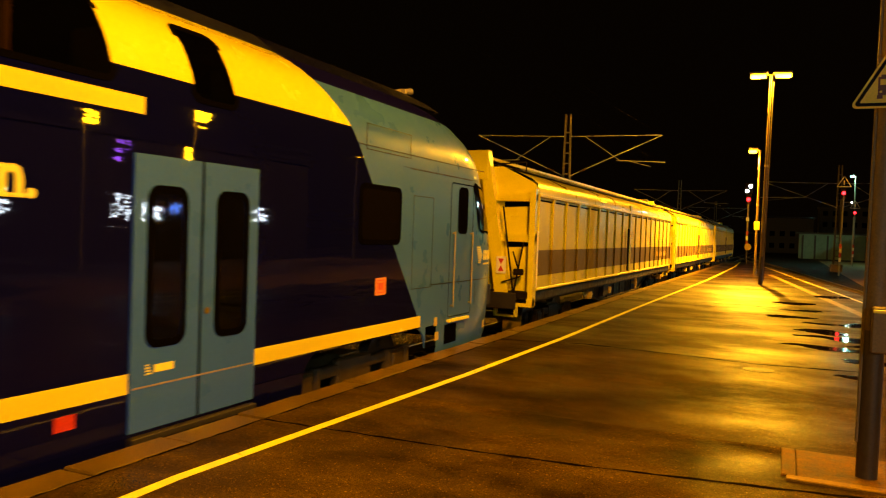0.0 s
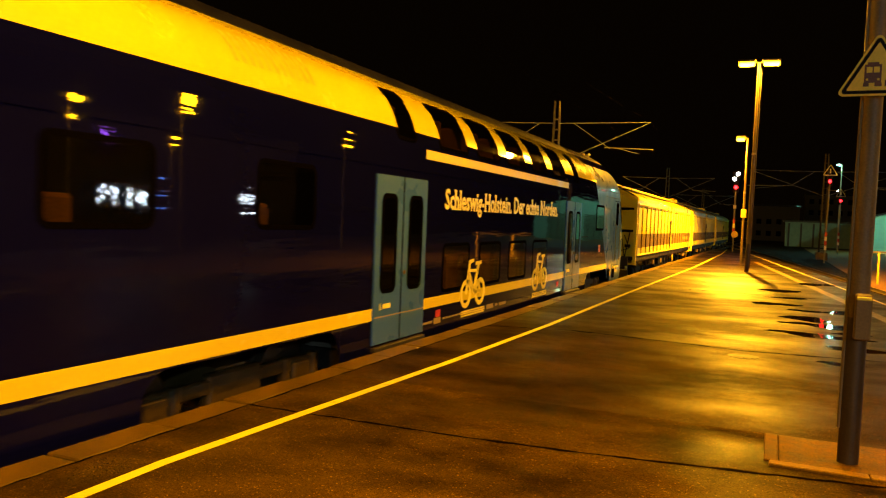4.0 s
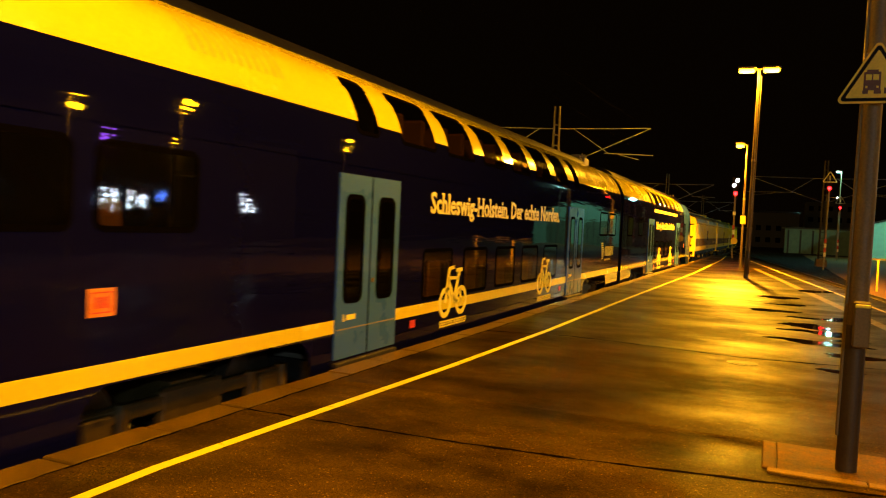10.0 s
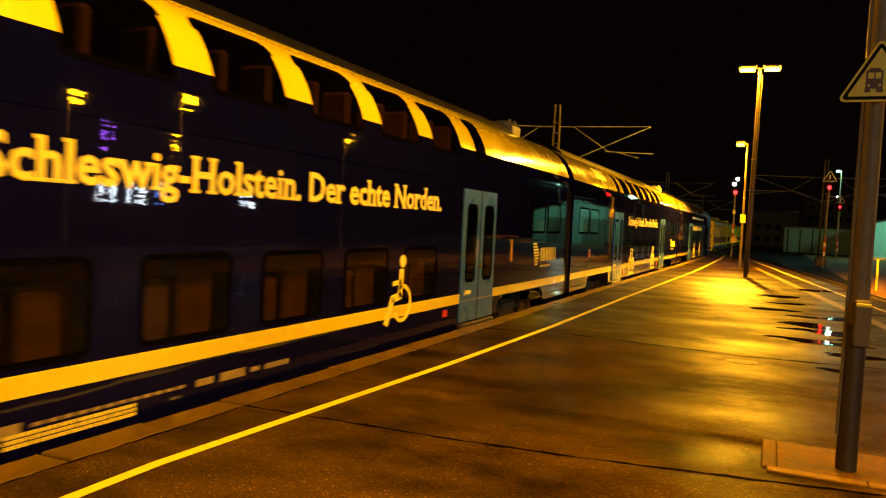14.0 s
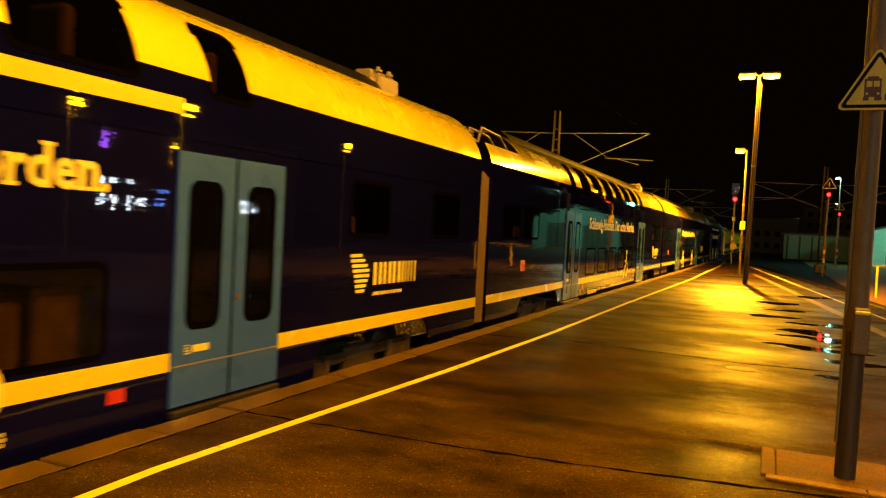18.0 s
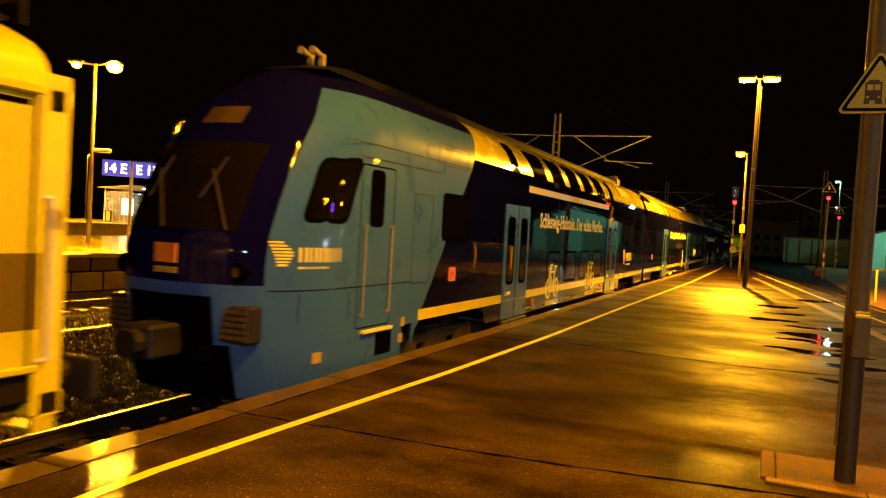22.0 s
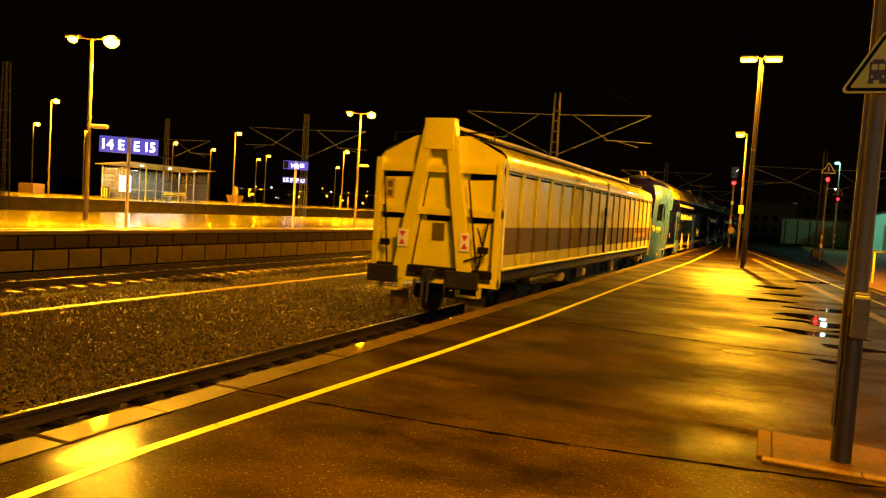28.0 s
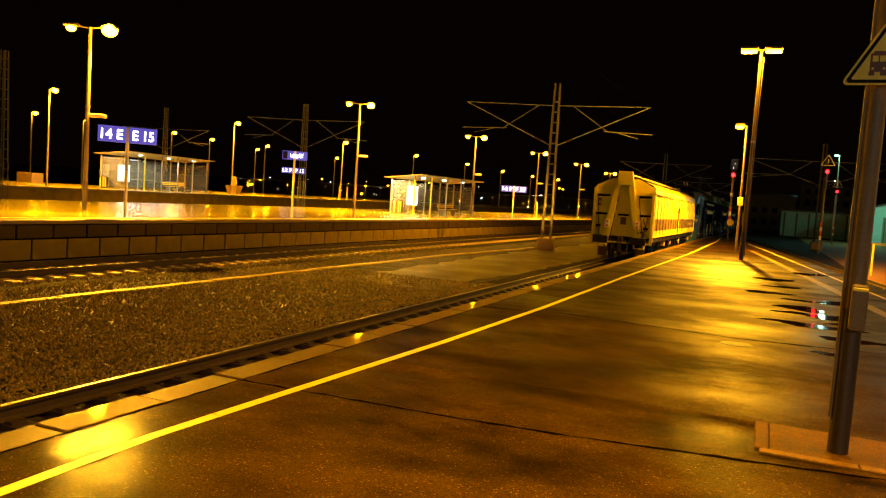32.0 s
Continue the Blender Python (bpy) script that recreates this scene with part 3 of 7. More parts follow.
# standing water, soaked patches and oil stains


def blot(name, px, py, rx, ry, material, label, category, z=0.0055, rp=random.Random(5)):
    """A thin patch with an uneven outline on the platform."""
    ph = [rp.uniform(0, 6.28) for _ in range(4)]
    pts = []
    for i in range(44):
        a = 2 * math.pi * i / 44
        k = 1 + 0.20 * math.sin(2 * a + ph[0]) + 0.16 * math.sin(3 * a + ph[1]) + 0.07 * math.sin(7 * a + ph[2]) + 0.05 * math.sin(13 * a + ph[3])
        pts.append((px + rx * k * math.cos(a), py + ry * k * math.sin(a)))
    tagged(part(name, Mesh().prism(pts, -0.01, z), material, None), label, category, kind="structure")


for px, py, rx, ry in ((0.75, 18.3, 0.5, 0.45), (1.25, 17.1, 0.6, 0.35), (0.55, 17.3, 0.35, 0.16), (0.95, 15.4, 0.65, 0.30), (0.3, 15.7, 0.35, 0.12), (1.4, 14.0, 0.6, 0.20), (1.0, 12.3, 0.32, 0.13), (0.1, 21.4, 0.5, 0.4),
                       (0.9, 20.1, 0.4, 0.25), (0.3, 26.2, 0.5, 0.6), (1.7, 20.3, 0.5, 0.4), (1.5, 30.5, 0.5, 0.8), (0.5, 23.6, 0.5, 0.25), (1.45, 16.1, 0.35, 0.15)):
    blot("puddle", px, py, rx, ry, PUDDLE, "shallow dark puddle on the asphalt", "puddle")
# manhole cover
cover = Mesh().tube((-0.32, 12.15, -0.01), (-0.32, 12.15, 0.006), 0.22, n=24)
for i in range(5):
    cover.box(-0.45 + 0.06 * i, -0.42 + 0.06 * i, 12.0, 12.3, 0.006, 0.010)
tagged(part("manhole_cover", cover, DARKENED, None), "small round iron cover let into the wet asphalt", "manhole cover")


def track(name, x0, y0, x1, y1, label, spacing=0.62, sleepers=SLEEPER, top=RAIL_Z):
    """Two rails with feet and webs on concrete sleepers."""
    d = Vector((x1 - x0, y1 - y0, 0))
    length = d.length
    yaw = math.degrees(math.atan2(-d.x, d.y))
    t = empty(name, pose(x0, y0, top, 0, 0, yaw))
    tagged(t, label, "railway track", kind="structure")
    for x in (-0.7535, 0.7535):
        prof = [(-0.075, -0.172), (0.075, -0.172), (0.075, -0.160), (0.012, -0.135), (0.010, -0.045), (0.036, -0.035), (0.036, -0.006), (0.028, 0.0), (-0.028, 0.0), (-0.036, -0.006), (-0.036, -0.035), (-0.010, -0.045), (-0.012, -0.135), (-0.075, -0.160)]
        n = len(prof)
        m = Mesh().add([(x + p, s, z) for s in (0, length) for p, z in prof], [(i, (i + 1) % n, n + (i + 1) % n, n + i) for i in range(n)])
        part("rail", m, RUST, t, "rusty rail with a bright worn head")
        part("rail_head", Mesh().box(x - 0.030, x + 0.030, 0, length, -0.004, 0.003), RAIL, t, "bright worn rail head")
    if sleepers:
        me = Mesh().add([(x * 1.3, y, z) for x, z in ((-1, -0.185), (1, -0.185), (1, -0.40), (-1, -0.40)) for y in (-0.13, 0.13)],
                        [(0, 1, 3, 2), (2, 3, 5, 4), (4, 5, 7, 6), (6, 7, 1, 0), (0, 2, 4, 6), (1, 7, 5, 3)])
        for x in (-0.75, 0.75):
            me.box(x - 0.17, x + 0.17, -0.09, 0.09, -0.185, -0.155)
        data = me.data("sleeper", sleepers)
        for i in range(min(150, int(length / spacing))):
            part("sleeper", data, sleepers, t, at=pose(0, 0.3 + i * spacing, 0))
    return t


track("track_1", TRACK_X, -40, TRACK_X, 260, "rails beside the platform edge on sleepers darkened for shade", sleepers=DARKENED)
track("track_2", -17.75, 0, -17.75, 260, "rails along the far platform on pale concrete sleepers")
track("track_3", right_edge(-10) + 0.75 + 1.25, -10, right_edge(130) + 2.0, 130, "dark rails beyond the platform's other edge", sleepers=DARKENED)
track("track_4", -37.0, 0, -40.0, 260, "rails behind the far platform", sleepers=None)
track("track_5", -42.0, 0, -46.0, 260, "rails behind the far platform", sleepers=None)
# ballast shoulders
for nm, xa, xb, ya, yb, h in (("ballast_bed", -8.4, -4.8, -40, 260, -0.835), ("ballast_bed", -19.4, -15.9, 0, 260, -0.835)):
    m = Mesh().grid([[(xa - 0.5, y, -0.90), (xa, y, h), (xb, y, h), (xb + 0.3, y, -0.90)] for y in (ya, 20, 60, yb)])
    tagged(part(nm, m, OLDBED, None), "raised bed of crushed stone under the rails", "ballast", kind="structure")
# loose stones
m = Mesh()
rn = random.Random(11)
for i in range(44000):
    if i < 34000:
        x, y = rn.uniform(-14.05, -7.4), 4.5 + 19 * rn.random() ** 1.5
    else:
        x, y = rn.uniform(-17.0, -14.4), 8 + 32 * rn.random() ** 1.4
    a, b, c = (rn.uniform(0.014, 0.050) for _ in range(3))
    t = rn.uniform(0, 6.28)
    z = -0.88 + rn.uniform(0.0, 0.03) + (0.045 if x > -8.4 or x < -16.0 else 0)
    ct, st = math.cos(t), math.sin(t)
    p = [(a, 0.2 * b, 0), (-0.3 * a, b, 0.1 * c), (-a, -0.3 * b, 0), (0.2 * a, -b, 0), (0.2 * a, 0.1 * b, c), (-0.1 * a, -0.1 * b, -0.5 * c)]
    m.add([(x + u * ct - w * st, y + u * st + w * ct, z + v) for u, w, v in p], [(0, 1, 4), (1, 2, 4), (2, 3, 4), (3, 0, 4)])
tagged(part("loose_ballast", m, STONE, None), "loose brown ballast stones between the tracks", "gravel", kind="stuff")
# wet mud past the loose stones, lamp sheen put into its colour
rm, pts = random.Random(12), []
for k in range(40):
    q = k / 39
    pts.append((-8.5 + rm.uniform(-0.25, 0.25) - 0.6 * abs(2 * q - 1), 20.5 + 40 * q))
for k in range(40):
    q = 1 - k / 39
    pts.append((-12.9 + rm.uniform(-0.3, 0.3) + 0.6 * abs(2 * q - 1), 20.5 + 40 * q))
tagged(part("wet_mud", Mesh().prism(pts, -0.90, -0.862), MUD, None), "flat wet mud between the tracks that mirrors the lamps, sheen also in its colour", "ground", kind="structure")
# cable trough
tr_ = empty("cable_trough", pose(-14.22, 0, -0.84))
tagged(tr_, "pale concrete cable trough with lids between the tracks", "cable trough", kind="structure")
lid = Mesh().box(-0.13, 0.13, 0.01, 0.99, -0.06, 0.005, 0.008).data("trough_lid", TROUGH)
for i in range(2, 46):
    part("trough_lid", lid, TROUGH, tr_, at=pose(rn.uniform(-0.015, 0.015) + (0 if i < 33 else 0.06 * (i - 33)), i, rn.uniform(-0.008, 0.008), 0, 0, 0 if i < 33 else -3.5))


def far_platform(name, x_edge, x_back, y0, y1, z, label, slope=0.0, blocks=False):
    """A platform across the tracks: paving, edge slabs and a wall of blocks."""
    p = empty(name, pose(x_edge, y0, z, 0, 0, math.degrees(slope)))
    tagged(p, label, "platform", kind="structure")
    w, n = x_back - x_edge, y1 - y0
    part("paving", Mesh().box(w, -0.55, 0, n, -0.25, 0.0), PAVING, p, "wet paving that mirrors the lamps")
    part("edge_slab", Mesh().box(-0.545, 0.06, 0, n, -0.10, 0.012, 0.01), KERB, p, "pale edge slabs")
    part("tactile_strip", Mesh().box(-1.15, -0.95, 0, n, -0.01, 0.006), WLINE, p)
    if blocks:
        part("wall_core", Mesh().box(-0.4, -0.04, 0, n, -1.4, -0.11), CRACK, p)
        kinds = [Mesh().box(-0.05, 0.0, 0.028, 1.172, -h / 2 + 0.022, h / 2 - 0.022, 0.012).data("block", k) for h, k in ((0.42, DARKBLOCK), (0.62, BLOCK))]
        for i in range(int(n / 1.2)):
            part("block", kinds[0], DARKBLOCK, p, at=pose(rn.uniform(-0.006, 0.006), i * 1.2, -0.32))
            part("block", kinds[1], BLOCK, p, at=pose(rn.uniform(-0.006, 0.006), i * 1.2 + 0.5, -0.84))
    else:
        part("wall", Mesh().box(-0.4, 0.0, 0, n, -1.4, -0.11), BLOCK, p)
    return p


far_platform("far_platform_1", -19.3, -33.0, -2, 180, 0.47, "wet far platform with block wall under its edge", 0.0, True)
far_platform("far_platform_2", -47.5, -66.0, 20, 230, 0.76, "second far platform under sodium lamps", 0.03)

# ---- lamps and masts ----


def lamp_head(parent, x, z, way, bulb, r=0.17, length=0.62):
    """A shallow luminaire with a bright glass below."""
    h = part("lamp_head", Mesh().box(min(x, x + way * length), max(x, x + way * length), -0.15, 0.15, z, z + 0.13, 0.04), POLE, parent, "flat grey lamp head")
    if r > 0.17:
        # ball larger than the real glass: the lamp's glare put into its shape
        part("lamp_glass", Mesh().ball((x + way * length * 0.5, 0, z - 0.06), r, r, r * 0.8), bulb, h, "glowing sodium lamp glass", True)
        return
    part("lamp_glass", Mesh().box(min(x + way * 0.06, x + way * (length - 0.04)), max(x + way * 0.06, x + way * (length - 0.04)), -0.16, 0.16, z - 0.14, z - 0.002, 0.05), bulb, h, "glowing sodium lamp glass")


def lamp_post(x, y, z, height, arms, label, bulb, base_r=0.09, top_r=0.045, sleeve=0.0, reach=0.12, length=0.88, turn=0.0, glass_r=0.17, paint=None, category="street lamp", group="platform lamps", lean=0.0):
    post = empty("street_lamp", pose(x, y, z, 0, lean, turn))
    tagged(post, label, category, group)
    if sleeve:
        part("sleeve", Mesh().tube((0, 0, 0), (0, 0, sleeve), base_r * 1.04, base_r * 1.02, 16), DARKPOLE, post, "dark lower sleeve", True)
    part("pole", Mesh().tube((0, 0, sleeve), (0, 0, height), base_r, top_r, 16), paint or POLE, post, "tapered grey pole", True)
    part("collar", Mesh().tube((0, 0, height * 0.56), (0, 0, height * 0.56 + 0.10), base_r * 0.95, n=12), POLE, post)
    for w in arms:
        part("arm", Mesh().tube((0, 0, height - 0.05), (w * (reach + 0.05), 0, height + 0.02), 0.035, n=8), POLE, post)
        lamp_head(post, w * reach, height - 0.02, w, bulb, glass_r if w > 0 or len(arms) == 1 or glass_r <= 0.17 else 0.175, length=length)
    return post


own = lamp_post(0.655, 7.01, 0, 9.1, (-1, 1), "tall grey lamp post with dark sleeve on a concrete base", BULB, 0.078, 0.062, 1.22, paint=NEARPOLE, lean=0.4)
part("fuse_box", Mesh().box(-0.035, 0.085, -0.15, -0.07, 1.05, 1.42, 0.012), NEARPOLE, own, "grey fuse box strapped to the pole")
part("box_clip", Mesh().box(-0.03, 0.08, -0.155, -0.10, 1.37, 1.40, 0.006), LETTER, own)
part("cable_pipe", Mesh().tube((-0.086, -0.02, 0.3), (-0.064, -0.02, 8.8), 0.014, n=8), NEARPOLE, own, "thin pipe along the pole")
lamp_post(-1.02, 36.6, 0, 9.35, (-1, 1), "tall double-headed lamp post further along the platform", BULB, 0.09, 0.052, 1.25, length=0.76, paint=DULLPOLE, lean=0.35)
part("pole_pipe", Mesh().tube((0.11, 0, 0.2), (0.11, 0, 9.0), 0.022, n=8), DULLPOLE, bpy.data.objects["street_lamp.001"])
l2 = lamp_post(-1.55, 44.7, 0, 6.9, (-1,), "shorter single-headed lamp post on the platform", BULB, 0.07, 0.05, 0.0, 0.1, 0.5, paint=DULLPOLE)
part("notice_plate", Mesh().box(-0.14, 0.14, -0.09, -0.06, 2.55, 3.0, 0.01), SIGNYEL, l2, "small yellow notice plate")
lamp_post(4.0, -22.0, 0, 9.1, (-1, 1), "tall lamp post behind on the platform", BULB, 0.10, 0.06, 1.2)
for y, x, h, arms in ((22.45, -25.4, 7.25, (-1, 1)), (46.7, -26.9, 7.6, (-1, 1)), (66.2, -25.6, 7.3, (-1, 1)), (86.1, -25.3, 7.4, (-1, 1)), (105.3, -24.7, 7.4, (-1, 1)), (128.0, -25.0, 7.4, (-1, 1)), (152.0, -25.2, 7.4, (-1,))):
    p = lamp_post(x, y, 0.47, h, arms, "lamp post on the far platform with glowing heads", FARBULB, 0.10, 0.06, 0.0, 0.45, 0.62, 25, 0.30 if y < 30 else 0.27, group="far platform lamps")
    part("speaker", Mesh().box(0.1, 0.75, -0.12, 0.12, h * 0.51, h * 0.51 + 0.16, 0.04), WHITE, p, "pale loudspeaker under the lamp")
for x, y, h in ((-55.9, 45.5, 8.0), (-80.2, 63.0, 8.0), (-80.8, 70.8, 8.0), (-55.9, 69.3, 8.0), (-81.4, 95.2, 8.0), (-79.0, 106.2, 8.0), (-89.2, 117.0, 8.0), (-79.2, 84.6, 8.0),
                (-55.4, 92.1, 8.0), (-82.8, 134.8, 8.0), (-55.6, 115.5, 8.0), (-54.4, 135.9, 8.0), (-55.7, 160.9, 8.0), (-55.0, 181.8, 8.0), (-52.4, 196.5, 8.0)):
    on = x > -60
    lamp_post(x, y, 0.76 if on else -0.8, h if on else h + 1.5, (1,), "distant platform lamp glowing amber", FARBULB, 0.09, 0.06, 0.0, 0.15, 0.6, 25, 0.25, group="far platform lamps")

# triangular warning sign and the base of the near lamp post
sign = empty("warning_sign", pose(0.686, 6.88, 3.0))
tagged(sign, "yellow triangular warning sign with a dark vehicle symbol", "sign")


def triangle(b, inset, r):
    """An upright equilateral triangle, drawn in by a margin, with rounded corners."""
    side, out = b - 2 * math.sqrt(3) * (inset + r), []
    h, z0 = side * math.sqrt(3) / 2, inset + r
    for cx, cz, a0 in ((side / 2, z0, -90), (0, z0 + h, 30), (-side / 2, z0, 150)):
        for k in range(7):
            a = math.radians(a0 + 20 * k)
            out.append((cx + r * math.cos(a), cz + r * math.sin(a)))
    return out


for nm, inset, r, y0, y1, mt, lb in (("back", 0.0, 0.032, 0.0, 0.012, SIGNYEL, ""), ("border", 0.016, 0.022, -0.003, 0.0, BLACK, "black border"), ("face", 0.042, 0.008, -0.006, -0.003, SIGNYEL, "yellow sign face")):
    part(nm, Mesh().slab([(x, y0, z) for x, z in triangle(0.585, inset, r)], (0, y1 - y0, 0)), mt, sign, lb)
part("symbol", Mesh().box(-0.095, 0.025, -0.010, -0.006, 0.10, 0.245, 0.001).box(-0.075, 0.005, -0.010, -0.006, 0.245, 0.262).box(-0.10, -0.06, -0.010, -0.006, 0.072, 0.10).box(-0.02, 0.03, -0.010, -0.006, 0.072, 0.10).box(0.05, 0.10, -0.010, -0.006, 0.072, 0.12), TRAMRED, sign, "dark red vehicle symbol")
part("symbol_window", Mesh().box(-0.08, -0.04, -0.013, -0.010, 0.18, 0.225).box(-0.03, 0.01, -0.013, -0.010, 0.18, 0.225), SIGNYEL, sign)
part("symbol_lamp", Mesh().box(-0.082, -0.066, -0.013, -0.010, 0.118, 0.134).box(-0.004, 0.012, -0.013, -0.010, 0.118, 0.134), SIGNYEL, sign)
for z in (0.12, 0.36):
    part("clamp", Mesh().box(-0.10, 0.06, 0.012, 0.05, z, z + 0.04), NEARPOLE, sign)
base = empty("lamp_base", pose(0, 0, 0))
tagged(base, "raised concrete base with kerb stones round the lamp post", "kerb", kind="structure")
part("slab", Mesh().box(0.14, 2.6, 6.74, 7.62, -0.01, 0.016, 0.006), BASEKERB, base, "rough wet concrete infill")
for x0, x1 in ((0.06, 0.78), (0.79, 1.55), (1.56, 2.5)):
    part("kerb_stone", Mesh().box(x0, x1, 6.62, 6.735, -0.01, 0.022, 0.008), FRONTKERB, base)
part("kerb_stone", Mesh().box(0.02, 0.13, 6.74, 7.62, -0.01, 0.018, 0.008), BASEKERB, base)


def lattice_mast(x, y, z, h, turn, label, reach=5.5, arms=True):
    """A steel lattice mast with cantilevers over the tracks on both sides."""
    mst = empty("catenary_mast", pose(x, y, z, 0, 0, turn))
    tagged(mst, label, "catenary mast", "masts of the overhead line")
    part("footing", Mesh().box(-0.5, 0.5, -0.45, 0.45, 0, 0.75, 0.04), CONCRETE, mst, "concrete footing")

    def wd(q):
        return 0.26 - 0.12 * q / h
    m = Mesh()
    for i in (-1, 1):
        for j in (-1, 1):
            m.bar((i * wd(0), j * wd(0), 0.7), (i * wd(h), j * wd(h), h), 0.07, 0.07)
    q = 0.9
    k = 0
    while q < h - 0.5:
        for i, j, u, v in ((-1, -1, 1, -1), (1, -1, 1, 1), (1, 1, -1, 1), (-1, 1, -1, -1)):
            m.bar((i * wd(q), j * wd(q), q), (u * wd(q), v * wd(q), q), 0.04, 0.05)
        q += 0.62
        k += 1
    part("lattice", m, LATTICE, mst, "riveted steel lattice")
    if arms:
        for w in (-1, 1):
            c = Mesh()
            c.tube((w * 0.2, 0, 6.35), (w * reach, 0, 8.80), 0.028, n=6)
            c.tube((w * 0.2, 0, 8.72), (w * reach, 0, 8.80), 0.025, n=6)
            c.tube((w * 1.0, 0, 8.74), (w * 3.2, 0, 7.25), 0.022, n=6)
            c.tube((w * 2.9, 0, 7.30), (w * (reach + 0.2), 0, 7.22), 0.025, n=6)
            c.tube((w * 3.6, 0, 7.28), (w * (reach - 0.6), 0, 6.95), 0.02, n=6)
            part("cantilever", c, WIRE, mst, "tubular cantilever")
            part("insulator", Mesh().tube((w * 0.75, 0, 6.6), (w * 1.15, 0, 6.79), 0.06, n=8), RUST, mst)
    return mst


lattice_mast(-12.3, 44.7, -0.88, 10.05, 8, "tall lattice mast with cantilevers over both tracks")
lattice_mast(-12.4, 98.0, -0.8, 10.0, 6, "distant lattice mast with cantilevers")
lattice_mast(-12.4, 150.0, -0.8, 10.0, 6, "distant lattice mast with cantilevers")
lattice_mast(-37.8, 56.3, -0.88, 10.1, 10, "lattice mast between the far platforms")
lattice_mast(-66.5, 70.0, -0.88, 11.2, 14, "lattice mast behind the far platforms")
lattice_mast(-44.4, 32.9, -0.88, 10.1, 20, "lattice mast between the far platforms", arms=False)
lattice_mast(4.5, 84.0, -0.8, 10.5, 6, "dark lattice mast beyond the dirt strip", 7.0)
lattice_mast(9.0, 98.0, -0.8, 10.0, 6, "dark lattice mast beyond the dirt strip", arms=False)
for x in (-6.84, -17.72):
    w = Mesh()
    for y0, y1 in ((-10, 44.7), (44.7, 98), (98, 150), (150, 240)):
        pts = [(x, y0 + (y1 - y0) * i / 8, 7.92 - 0.8 * (1 - (2 * i / 8 - 1) ** 2)) for i in range(9)]
        for p, q in zip(pts, pts[1:]):
            w.tube(p, q, 0.003, n=4, cap=False)
        w.tube((x, y0, 6.2), (x, y1, 6.2), 0.003, n=4, cap=False)
    tagged(part("overhead_wire", w, WIREDARK, None), "thin contact and carrier wires over the track", "wire")

# ---- signals and the far end ----


def signal(x, y, z, h, label, white=False, triangle_board=False, lean=0.0):
    s = empty("railway_signal", pose(x, y, z))
    tagged(s, label, "signal")
    part("post", Mesh().tube((0, 0, 0), (lean, 0, h), 0.07, n=10), POLE, s)
    part("head", Mesh().box(lean - 0.22, lean + 0.22, -0.02, 0.12, h - 0.5, h + 0.45, 0.04), BLACK, s, "black signal head")
    part("red_lamp", Mesh().tube((lean, -0.09, h), (lean, -0.03, h), 0.145, n=14), REDLIGHT, s, "glowing red lamp")
    if white:
        part("white_lamp", Mesh().tube((lean + 0.65, -0.06, h - 0.8), (lean + 0.65, -0.03, h - 0.8), 0.06, n=12), WHITELIGHT, s)
        part("lamp_bracket", Mesh().bar((lean, 0, h - 0.8), (lean + 0.65, 0, h - 0.8), 0.05, 0.05), POLE, s)
    for i in range(4):
        part("post_plate", Mesh().box(lean * 0.3 - 0.10, lean * 0.3 + 0.10, -0.10, -0.08, 1.2 + 0.4 * i, 1.55 + 0.4 * i), REDBADGE if i % 2 else WHITE, s)
    if triangle_board:
        o = Mesh()
        a, b, c = (lean - 0.55, -0.05, h + 0.55), (lean + 0.55, -0.05, h + 0.55), (lean, -0.05, h + 1.45)
        for p, q in ((a, b), (b, c), (c, a)):
            o.bar(p, q, 0.06, 0.06, (0, 1, 0))
        part("triangle_board", o, WHITE, s, "white outlined triangle board")
        part("board_mark", Mesh().box(lean - 0.06, lean + 0.05, -0.06, -0.03, h + 0.70, h + 1.10), WHITE, s)
    return s


signal(-3.06, 67.9, 0.0, 5.4, "platform end signal showing red on a slim post")
SIGNAL_DISCS = []
end_signal = bpy.data.objects["railway_signal"]
part("upper_head", Mesh().box(-0.3, 0.3, -0.02, 0.12, 5.86, 6.75, 0.04), BLACK, end_signal, "black head for the white lights")
# added discs: turning stands in for the white lights switching off
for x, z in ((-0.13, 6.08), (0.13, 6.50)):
    disc = part("white_lamp", Mesh().tube((0, -0.02, 0), (0, -0.006, 0), 0.15, n=14), WHITELIGHT, end_signal, "white shunting light, its added disc turns to put it out")
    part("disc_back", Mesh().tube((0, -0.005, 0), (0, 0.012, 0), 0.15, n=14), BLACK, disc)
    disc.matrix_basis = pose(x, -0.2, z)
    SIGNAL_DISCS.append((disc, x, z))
part("round_plate", Mesh().tube((0.1, -0.12, 1.45), (0.1, -0.10, 1.45), 0.28, n=18), SIGNYEL, bpy.data.objects["railway_signal"], "round yellow plate")
part("square_plate", Mesh().box(-0.12, 0.12, -0.12, -0.1, 3.6, 3.9), WHITE, bpy.data.objects["railway_signal"])
signal(4.21, 74.4, -0.8, 7.2, "red signal with white triangle board beside dark tracks", True, True, 0.1)
signal(7.6, 108.0, -0.8, 6.8, "distant red signal with triangle board", False, True)
gl = lamp_post(8.4, 121, -0.8, 12.4, (-1,), "distant lamp with cool greenish light", COOLBULB, 0.1, 0.07, 0, 0.1, 0.6)
fence = empty("fence", pose(0, 0, -0.6))
tagged(fence, "low pale railing on posts beside the other track", "fence")
